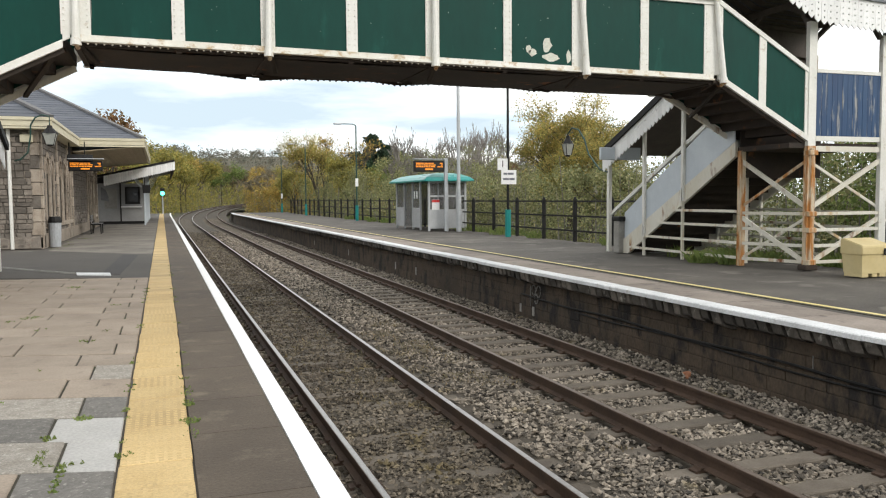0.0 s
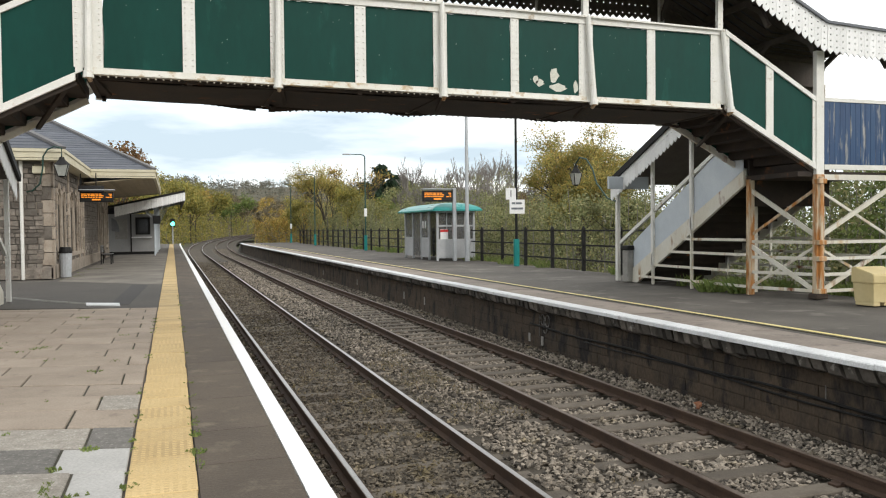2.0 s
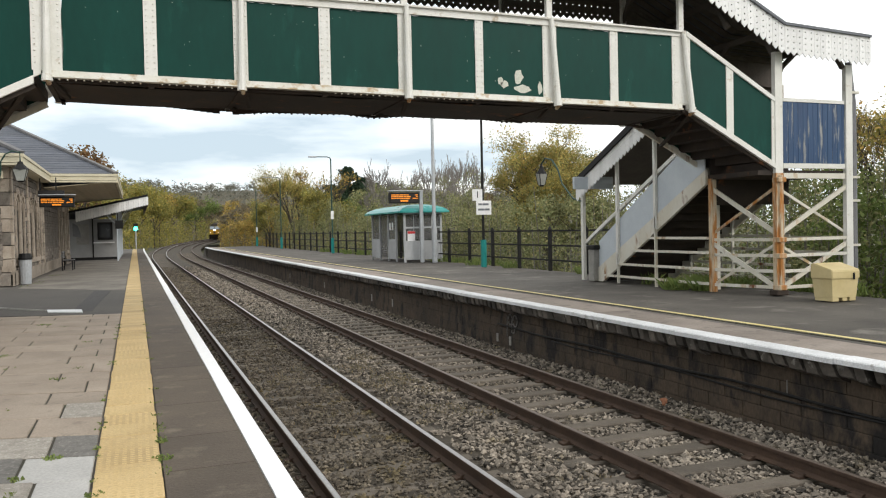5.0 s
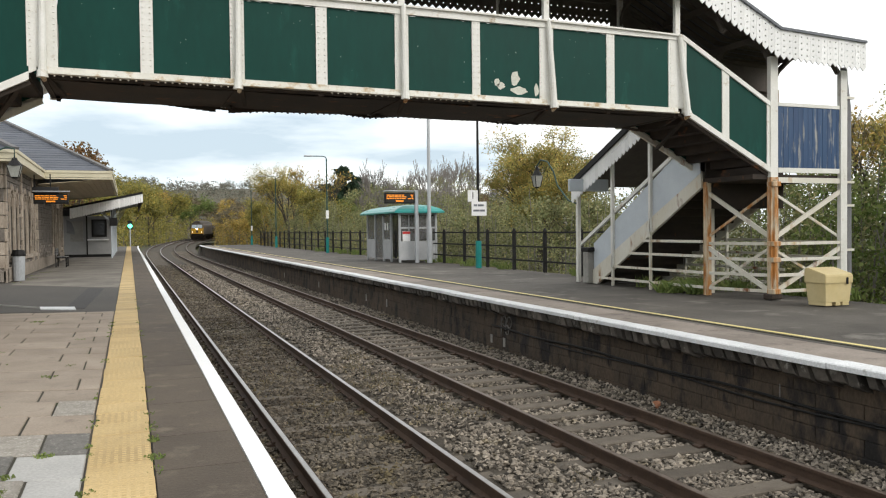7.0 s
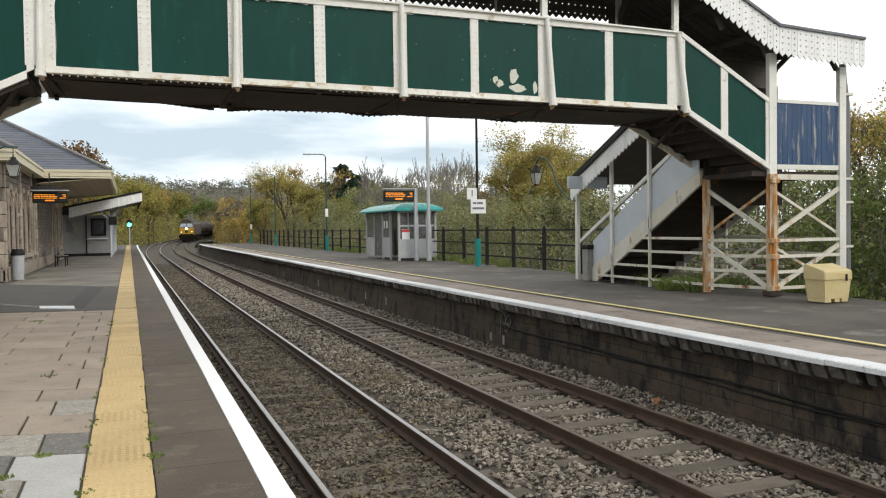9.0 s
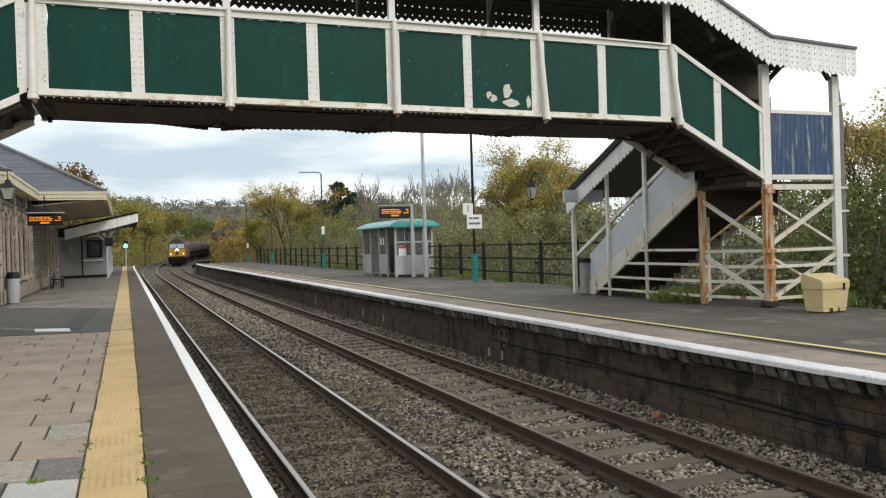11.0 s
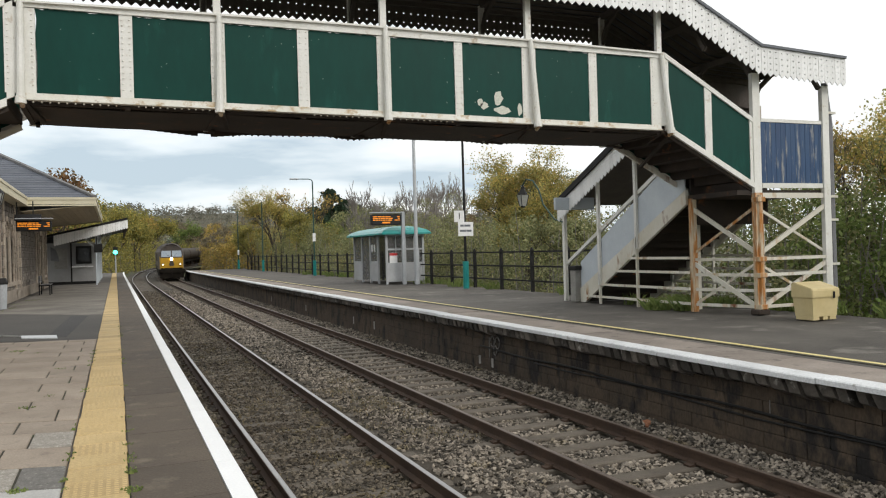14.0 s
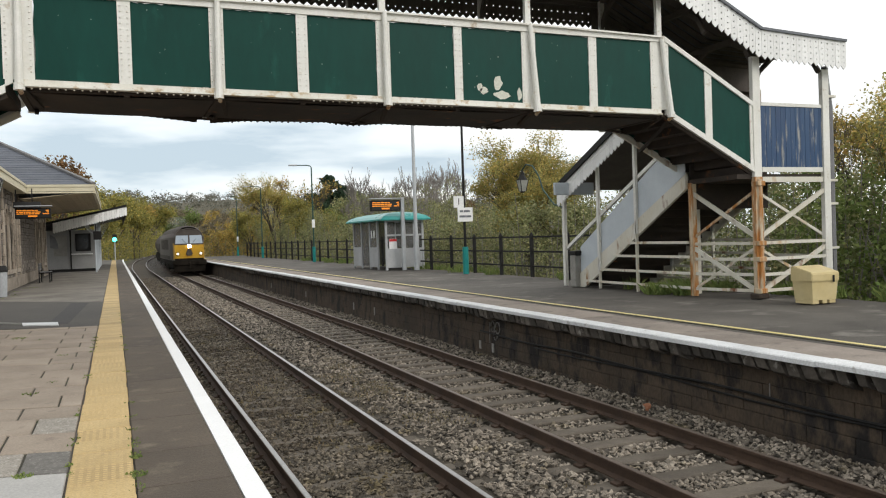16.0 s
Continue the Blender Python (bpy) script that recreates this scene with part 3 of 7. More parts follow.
def build_weeds(name, label, spots, mat, seed, h=0.22):
    """Tufts of narrow blades."""
    rng = np.random.default_rng(seed)
    v, f = [], []
    for x, y, z, r, count in spots:
        for _ in range(count):
            a, b = rng.uniform(0, 6.28), rng.uniform(0, 6.28)
            q = r * math.sqrt(rng.random())
            px, py = x + q * math.cos(a), y + q * math.sin(a)
            hh, w = h * rng.uniform(.4, 1.1), rng.uniform(.006, .014) * (1 + 2 * h)
            lx, ly = rng.normal(0, .45 * hh), rng.normal(0, .45 * hh)
            k = len(v)
            v += [(px - w * math.cos(b), py - w * math.sin(b), z), (px + w * math.cos(b), py + w * math.sin(b), z), (px + lx * .5 + w * .6, py + ly * .5, z + hh * .7), (px + lx, py + ly, z + hh)]
            f += [(k, k + 1, k + 2), (k, k + 2, k + 3)]
    tagged(pydata(name, v, f, mat), label, "weeds", kind="stuff")


def build_platforms():
    # near platform
    ys = [-14, 0, 40, BEND, 89, 93.5]
    bm = bmesh.new()
    ribbon(bm, [(-42, -1.34), (0.70, -1.34), (0.70, -0.022), (-42, -0.022)], ys)
    structure("platform_near", bm, ASPHALT, "worn grey asphalt platform with patched surface", "platform")
    bm = prism(bmesh.new(), [(-12, 20.9), (-.34, 16.75), (-.34, 24), (-3.40, 27.0), (-12, 27.0)], "z", -.021, -.012)
    structure("platform_patch", bm, ASPHALT_DARK, "dark newer asphalt patch on the platform", "platform")
    bm = prism(bmesh.new(), [(-1.30, 17.9), (-.92, 17.7), (-.72, 23.9), (-1.15, 24.3)], "z", -.02, -.008)
    structure("platform_trench", bm, ASPHALT_TRENCH, "narrow black asphalt repair in the platform", "platform")
    bm = prism(bmesh.new(), [(-.36, 24.05), (-.36, 58), (-3.40, 58), (-3.40, 27.05)], "z", -.021, -.013)
    structure("platform_patch", bm, ASPHALT_PALE, "pale worn asphalt beside the station building", "platform")
    bm = prism(bmesh.new(), [(-9.5, -6), (-.36, -6), (-.36, 16.7), (-9.5, 20.0)], "z", -.021, -.016)
    structure("paving_bed", bm, JOINT, "mossy earth showing in the paving joints", "paving bed")
    # far platform
    bm = bmesh.new()
    ribbon(bm, [(7.58, -1.34), (13.4, -1.34), (13.4, -0.02), (7.58, -0.02)], [-14, 0, 40, BEND, 89, 92])
    structure("platform_far", bm, ASPHALT, "grey asphalt platform opposite, worn and patched", "platform")
    bm = bmesh.new()
    ribbon(bm, [(8.47, -0.021), (8.57, -0.021), (8.57, -0.008), (8.47, -0.008)], [-14, 0, 40, BEND, 89, 91.5])
    structure("safety_line", bm, LINE_YELLOW, "worn yellow safety line painted on the platform", "painted line")
    bm = bmesh.new()
    ribbon(bm, [(8.385, -0.021), (8.468, -0.021), (8.468, -0.010), (8.385, -0.010)], [-14, 0, 40, BEND, 89, 91.5])
    structure("safety_line_worn", bm, LINE_OLD, "old worn olive line beside the yellow one", "painted line")
    # ramp at the far end of the far platform
    bm = bmesh.new()
    a, b = along(92, 7.1), along(92, 13.4)
    c, d = along(98.5, 7.1), along(98.5, 13.4)
    v = [bm.verts.new(p) for p in ((a.x, a.y, -.02), (b.x, b.y, -.02), (c.x, c.y, -1.3), (d.x, d.y, -1.3), (a.x, a.y, -1.34), (b.x, b.y, -1.34))]
    for q in ((0, 1, 3, 2), (0, 2, 4), (1, 5, 3), (0, 4, 5, 1), (4, 2, 3, 5)):
        bm.faces.new([v[i] for i in q])
    structure("platform_ramp", bm, ASPHALT, "sloping end of the platform", "ramp")


def build_near_surface():
    rng = random.Random(8)
    near = bpy.data.objects["platform_near"]
    # paving slabs: courses cross the platform on a skew, joints run with the line
    slabs, SKEW = {}, .27

    def slab_mesh(w, d, mat):
        key = (round(w, 2), round(d, 2), mat.name)
        if key not in slabs:
            bm = prism(bmesh.new(), [(x, y - SKEW * x) for x, y in ((-w / 2, -d / 2), (w / 2, -d / 2), (w / 2, d / 2), (-w / 2, d / 2))], "z", -.05, 0)
            bmesh.ops.bevel(bm, geom=bm.edges[:], offset=.007, segments=1, affect="EDGES")
            slabs[key] = mesh_of("paving_slab", bm, mat)
        return slabs[key]
    # near edge and far edge at the strip, first joint's distance from it, materials from the strip outwards
    courses = [(4.14, 4.75, .51, (SPECK_DARK, PINK, PINK)), (4.75, 5.35, .33, (PALE_SLAB, SPECK, GREY_SLAB)), (5.35, 5.95, .46, (PALE_SLAB, SPECK_DARK, PINK)),
               (5.95, 6.57, .32, (SPECK_DARK, SPECK, PINK)), (6.57, 7.22, .51, (PINK, PINK, PINK)), (7.22, 7.82, .34, (SPECK, PINK, PINK)),
               (7.82, 8.40, .51, (PINK, PINK, PINK)), (8.40, 9.04, .21, (PINK, PINK, PINK)), (9.04, 9.61, .51, (PINK, PINK, PINK)), (9.61, 10.28, .21, (PINK, PINK, PINK))]
    y, k = 10.28, 0
    while y < 16.5:
        courses.append((y, min(y + .605, 16.7), (.51, .21)[k % 2], (PINK, PINK, PINK)))
        y, k = y + .605, k + 1
    y = 4.14
    for k in range(16):
        courses.append((y - .61, y, (.21, .51)[k % 2], (rng.choice((GREY_SLAB, SPECK, PINK)), PINK, PINK)))
        y -= .61
    for a, b, j, mats in courses:
        if b - a < .1:
            continue
        x, i = -0.345, 0
        while x > -6.5:
            w = j if i == 0 else (.62 if rng.random() < .08 else .93)
            m = mats[min(i, len(mats) - 1)]
            if i > 2 and rng.random() < .06:
                m = rng.choice((SPECK, GREY_SLAB))
            xc = x - w / 2
            mt = pose(xc, (a + b) / 2 - SKEW * (xc + .345), -.002 + rng.uniform(-.006, .003), rng.uniform(-.35, .35), rng.uniform(-.35, .35), rng.uniform(-.4, .4))
            shared("paving_slab", slab_mesh(w - .018, b - a - .020, m), near, mt)
            x -= w
            i += 1
    # tactile strip: small blocks, three studs a row
    bm = box(bmesh.new(), -.20, .20, -.198, .198, -.04, 0, .004)
    me = mesh_of("tactile_slab", bm, YELLOW)
    rib = bmesh.new()
    for i in range(8):
        for k in range(8):
            x, yy = -.175 + .05 * i, -.175 + .05 * k
            c = [rib.verts.new((x + dx * .011, yy + dy * .011, .0012)) for dx, dy in ((-1, -1), (1, -1), (1, 1), (-1, 1))]
            o = [rib.verts.new((x + dx * .016, yy + dy * .016, -.001)) for dx, dy in ((-1, -1), (1, -1), (1, 1), (-1, 1))]
            rib.faces.new(c)
            for q in range(4):
                rib.faces.new([o[q], o[(q + 1) % 4], c[(q + 1) % 4], c[q]])
    studs = mesh_of("tactile_studs", rib, YELLOW)
    for k in range(247):
        y = 2.2 + .40 * (k - 21)
        p = along(y, -.135)
        o = shared("tactile_slab", me, near, Matrix.Translation((p.x + rng.uniform(-.005, .005), p.y, p.z + rng.uniform(-.003, .003))) @ Matrix.Rotation(heading(y), 4, "Z"))
        if 15 < k < 51:
            shared("tactile_studs", studs, o, Matrix.Identity(4))
    # dark edge paving and white coping
    y, k = -7.9, 0
    while y < 92:
        w = 1.2 if k % 3 else 0.9
        bm = bmesh.new()
        ribbon(bm, [(.075, -.05), (.648, -.05), (.648, -.001), (.075, -.001)], [y + .004, y + w - .004])
        if y < 40 or k % 2 == 0:
            part("edge_slab", bm, EDGE_SLAB, near)
        else:
            part("edge_slab", bm, ASPHALT, near)
        y += w
        k += 1
    y = -8.0
    while y < 92:
        w = min(rng.choice((.9, 1.2, 1.5)) if y < 30 else 3.0, 93.4 - y)
        inner = .656 + rng.uniform(-.002, .003)
        outer = .806 + rng.uniform(-.002, .002)
        bm = bmesh.new()
        ribbon(bm, [(inner, -.20), (outer - .01, -.20), (outer, -.185), (outer, -.012), (outer - .01, .002), (inner, .002)], [y + .002, y + w - .002])
        part("white_coping", bm, EDGE_WHITE, near, "bright white painted platform edge")
        y += w
    drain = bent(bmesh.new(), [(-9, 25.2, -.008), (-3.6, 20.6, -.008), (-2.6, 19.2, -.008), (-1.80, 18.2, -.008)], .03, 6)
    structure("drain_strip", drain, CONCRETE, "thin pale drain channel across the asphalt", "drain")
    cover = prism(bmesh.new(), [(-1.82, 18.45), (-1.73, 17.78), (-1.07, 17.40), (-1.13, 18.08)], "z", -.012, .004)
    structure("cover_slab", cover, EDGE_WORN, "pale concrete cover set in the asphalt", "cover slab")


def build_far_surface():
    rng = random.Random(11)
    far = bpy.data.objects["platform_far"]
    # white coping stones, pink slabs behind them
    y = -8.0
    while y < 91:
        w = rng.uniform(1.25, 1.65) if y < 45 else min(4.0, 92 - y)
        bm = bmesh.new()
        dz = rng.uniform(-.006, .006)
        ribbon(bm, [(7.05, -.065 + dz), (7.345, -.09 + dz), (7.345, .002 + dz), (7.065, .002 + dz), (7.05, -.012 + dz)], [y + .009, y + w - .009])
        part("coping_stone", bm, EDGE_WORN, far, "white painted coping stone")
        bm = bmesh.new()
        ribbon(bm, [(7.352, -.08), (8.18, -.08), (8.18, -.006 + dz), (7.352, -.006 + dz)], [y + .006, y + w - .006])
        part("edge_slab", bm, PINK_FAR, far, "pinkish paving slab")
        y += w
    # face wall: courses of brick with a corbel course under the coping
    wall = structure("platform_face", ribbon(bmesh.new(), [(7.34, -1.34), (7.575, -1.34), (7.575, -.152), (7.34, -.152)], [-14, 0, 40, BEND, 89, 92]), WALLBRICK, "sooty dark brick platform face", "wall")
    h = .186
    block = mesh_of("face_block", one(-.05, .05, -.327, .327, -h / 2, h / 2, .006), WALLBRICK)
    cor = bmesh.new()
    prism(cor, [(0, 0), (.24, 0), (.24, -.215), (.17, -.215), (.02, -.16), (0, -.14)], "y", -.075, .075)
    for v in cor.verts:
        v.co.y += .45 * v.co.z
    corb = mesh_of("corbel_brick", cor, CORBEL)
    y, k = 3.2, 0
    while y < 50 and k < 300:
        m = Matrix.Translation((7.10 + rng.uniform(-.012, .012), y, -.075)) @ Matrix.Rotation(rng.uniform(-.12, .12), 4, "Z")
        shared("corbel_brick", corb, wall, m @ Matrix.Diagonal((1, rng.uniform(.8, 1.3), rng.uniform(.82, 1.12), 1)))
        y += rng.uniform(.20, .25) if y < 30 else .3
        k += 1
    k = 0
    for row in range(5):
        z = -.345 - .192 * row
        y = 3.0 + (.33 if row % 2 else 0)
        while y < 40.5:
            shared("face_block", block, wall, Matrix.Translation((7.32 - rng.uniform(0, .006) + .04, y, z)))
            y += .662
            k += 1
    # plinth step and cable along the face
    bm = bmesh.new()
    bent(bm, [(7.285, yy, -.60 + .02 * math.sin(yy * 1.7)) for yy in np.arange(3, 16, .8)], .018, 6)
    cable2 = bmesh.new()
    bent(cable2, [(7.29, yy, -.66 + .025 * math.sin(yy * 1.3 + 1)) for yy in np.arange(3, 14, .8)], .014, 6)
    c = thing("face_cable", "black cables slung along the platform face", "cable")
    part("cable", bm, BLACK, c)
    part("cable", cable2, BLACK, c)
    # chainage marks on the wall
    sign = thing("wall_mark", "small white painted marks on the dark platform wall", "painted mark")
    part("mark", one(7.288, 7.307, 15.82, 15.90, -.98, -.80), CONCRETE, sign)
    part("mark", one(7.288, 7.307, 15.19, 15.27, -.99, -.80), CONCRETE, sign)
    graffiti = thing("graffiti", "faded white scrawl sprayed on the platform wall", "graffiti")
    part("stroke", bent(bmesh.new(), [(7.294, 15.36, -.80), (7.294, 15.35, -.36)], .014, 6), GREY_SLAB, graffiti)
    for cy, cz, r in ((15.20, -.44, .09), (14.97, -.45, .10), (15.08, -.62, .08)):
        part("stroke", bent(bmesh.new(), [(7.294, cy + r * math.cos(q), cz + 1.2 * r * math.sin(q)) for q in np.linspace(0, 5.8, 12)], .014, 6), GREY_SLAB, graffiti)
    part("stain", one(7.300, 7.312, 7.505, 7.52, -.60, -.42), GREY_SLAB, sign)
    k = 0
    for y in (23.5, 25.8, 33, 41):
        bm = one(7.292, 7.307, y, y + .09, -.86, -.62)
        part("mark", bm, CONCRETE, sign)


# ---------------------------------------------------------------- footbridge
FRONT, BACK = 12.77, 14.68
LEFT_OUT = .42
POSTS = (-1.16, 1.565, 4.257, 6.998, 9.86)
MIDS = (0.245, 2.894, 5.615, 8.345)

HALF = {-1.16: .20, .245: .092, 1.565: .107, 2.894: .090, 4.257: .119, 5.615: .075, 6.998: .139, 8.345: .085, 9.86: .21}   # half widths of the uprights


def zb(x):
    return 3.815 - .0095 * (x + 1.2)


def zt(x):
    return 5.19 + .055 * math.sin(math.pi * (x + 1.2) / 11.06)


def other(x):
    """The matching place on the other side of the line."""
    return 8.64 - x


def quad_slab(bm, pts, y0, y1):
    return prism(bm, pts, "y", y0, y1)


def rivets(bm, p, q, n, r=.014):
    p, q = Vector(p), Vector(q)
    for k in range(n):
        c = p.lerp(q, (k + .5) / n)
        tube(bm, c + Vector((0, .004, 0)), c - Vector((0, .013, 0)), r, r * .55, 6)


def ragged_panel(bm, x0, x1, f_lo, f_hi, y, rng, thick=.012):
    """A panel whose painted edge wanders a little over the frame."""
    n = 22
    lo = [(x0 + (x1 - x0) * k / n, f_lo(x0 + (x1 - x0) * k / n) + rng.uniform(-.022, .018)) for k in range(n + 1)]
    hi = [(x0 + (x1 - x0) * k / n, f_hi(x0 + (x1 - x0) * k / n) + rng.uniform(-.012, .012)) for k in range(n + 1)]
    side_r = [(x1 + rng.uniform(-.018, .018), lo[-1][1] + (hi[-1][1] - lo[-1][1]) * k / 8) for k in range(1, 8)]
    side_l = [(x0 + rng.uniform(-.018, .018), hi[0][1] + (lo[0][1] - hi[0][1]) * k / 8) for k in range(1, 8)]
    return prism(bm, lo + side_r + hi[::-1] + side_l, "y", y, y + thick)


def build_side(bridge, y, facing, rng, flat=False):
    """One side of the span. facing: -1 towards the camera's end of the station."""
    g = facing
    xs = sorted(POSTS + MIDS)
    yo = lambda a, b: (min(y + g * a, y + g * b), max(y + g * a, y + g * b))
    for a, b in zip(xs, xs[1:]):
        wa, wb = HALF[a], HALF[b]
        bm = bmesh.new()
        ragged_panel(bm, a + wa, b - wb, lambda x: zb(x) + .095, lambda x: 5.118 - .002 * x, y - .006, rng)
        part("panel", bm, GREEN, bridge, "dark green painted panel")
    for a, b in zip(POSTS, POSTS[1:]):
        bm = bmesh.new()
        m = (a + b) / 2
        for p, q in ((a, m), (m, b)):
            lo, hi = yo(-.02, .045)
            quad_slab(bm, [(p, zb(p)), (q, zb(q)), (q, zb(q) + .092), (p, zb(p) + .092)], lo, hi)
            lo, hi = yo(-.05, .085)
            quad_slab(bm, [(p, zb(p) - .012), (q, zb(q) - .012), (q, zb(q) + .012), (p, zb(p) + .012)], lo, hi)
        part("bottom_chord", bm, WHITE_STAINED, bridge, "chipped white painted bottom chord")
        bm = bmesh.new()
        lo, hi = yo(-.03, .05)
        quad_slab(bm, [(a, 5.124 - .002 * a), (m, 5.124 - .002 * m), (b, 5.124 - .002 * b), (b, zt(b)), (m, zt(m)), (a, zt(a))], lo, hi)
        lo, hi = yo(-.06, .10)
        quad_slab(bm, [(a, zt(a) - .014), (m, zt(m) - .014), (b, zt(b) - .014), (b, zt(b) + .016), (m, zt(m) + .016), (a, zt(a) + .016)], lo, hi)
        part("top_chord", bm, WHITE, bridge, "white painted handrail chord")
    for x in MIDS:
        bm = bmesh.new()
        lo, hi = yo(-.02, .030)
        box(bm, x - HALF[x], x + HALF[x], lo, hi, zb(x) + .09, zt(x) - .07)
        up = part("upright", bm, WHITE, bridge, "riveted white upright")
        if not flat:
            bm = bmesh.new()
            for dx in (-.55 * HALF[x], .55 * HALF[x]):
                rivets(bm, (x + dx, y + g * .032, zb(x) + .16), (x + dx, y + g * .032, zt(x) - .12), 13)
            tagged(part("rivets", bm, WHITE, up), kind="stuff")
    for k, x in enumerate(POSTS):
        lean = (.0, .0, .03, .10, .16)[k] if not flat else 0
        out = (.0, .0, .02, .05, .06)[k] if not flat else 0
        bm = bmesh.new()
        lo, hi = yo(-.02, .028)
        box(bm, x - HALF[x], x + HALF[x], lo, hi, zb(x) + .09, zt(x) - .07)
        up = part("main_post", bm, WHITE, bridge, "moulded white main post")
        bm = bmesh.new()
        yy = y + g * .075
        tube(bm, (x + lean, yy + g * out, zb(x) - .03), (x + .02, yy, zt(x) + .01), .060, .045, 10)
        tube(bm, (x + lean, yy + g * out, zb(x) - .07), (x + lean, yy + g * out, zb(x) + .03), .078, .070, 10)
        part("column", bm, WHITE, up, "round column, slightly bent" if lean else "")
        if not flat:
            foot = bent(bmesh.new(), [(x + lean - .01, yy + g * out, zb(x) + .06), (x + lean + .01, yy + g * (out + .03), zb(x) - .06), (x + lean + .02, yy - g * .05, zb(x) - .10)], .034, 8)
            part("post_foot", foot, RUST, up, "grimy curled post foot")
        if not flat:
            bm = bmesh.new()
            for dx in (-.78 * HALF[x], .78 * HALF[x]):
                rivets(bm, (x + dx, y + g * .03, zb(x) + .16), (x + dx, y + g * .03, zt(x) - .12), 13)
            tagged(part("rivets", bm, WHITE, up), kind="stuff")
    if not flat:
        bm = bmesh.new()
        for a, b in list(zip(xs, xs[1:]))[:2] + list(zip(xs, xs[1:]))[3:5]:
            rivets(bm, (a + .1, y - .052, zb(a) - .035), (b - .1, y - .052, zb(b) - .035), 11, .016)
        tagged(part("chord_rivets", bm, WHITE_RUST, bridge), kind="stuff")


def board_mesh(h, mat, name, holes, w=.150):
    """A valance board with a pointed foot and real holes."""
    hw = .014
    xs = [-w / 2, -hw, hw, w / 2]
    zs = sorted({-h + .07, 0.0} | {q for c in holes for q in (c - hw, c + hw)})
    bm = bmesh.new()
    vv = {}

    def V(x, z):
        if (x, z) not in vv:
            vv[(x, z)] = bm.verts.new((x, 0, z))
        return vv[(x, z)]
    for i in range(3):
        for a, b in zip(zs, zs[1:]):
            if i == 1 and any(abs((a + b) / 2 - c) < 1e-6 for c in holes):
                continue
            bm.faces.new([V(xs[i], a), V(xs[i + 1], a), V(xs[i + 1], b), V(xs[i], b)])
    tip = bm.verts.new((0, 0, -h))
    bm.faces.new([V(xs[0], zs[0]), tip, V(xs[1], zs[0])])
    bm.faces.new([V(xs[1], zs[0]), tip, V(xs[2], zs[0])])
    bm.faces.new([V(xs[2], zs[0]), tip, V(xs[3], zs[0])])
    r = bmesh.ops.extrude_face_region(bm, geom=bm.faces[:])
    for v in r["geom"]:
        if isinstance(v, bmesh.types.BMVert):
            v.co.y += .018
    return mesh_of(name, bm, mat)


def roof_top(x):
    """Height of the roof's edge along the span, the flight and the landing."""
    if x < 4.32:
        x = other(x)
    if x <= 9.98:
        return 6.47
    if x <= 12.12:
        return 6.47 - (x - 9.98) * 1.04 / 2.14
    return 5.43 - (x - 12.12) * .045


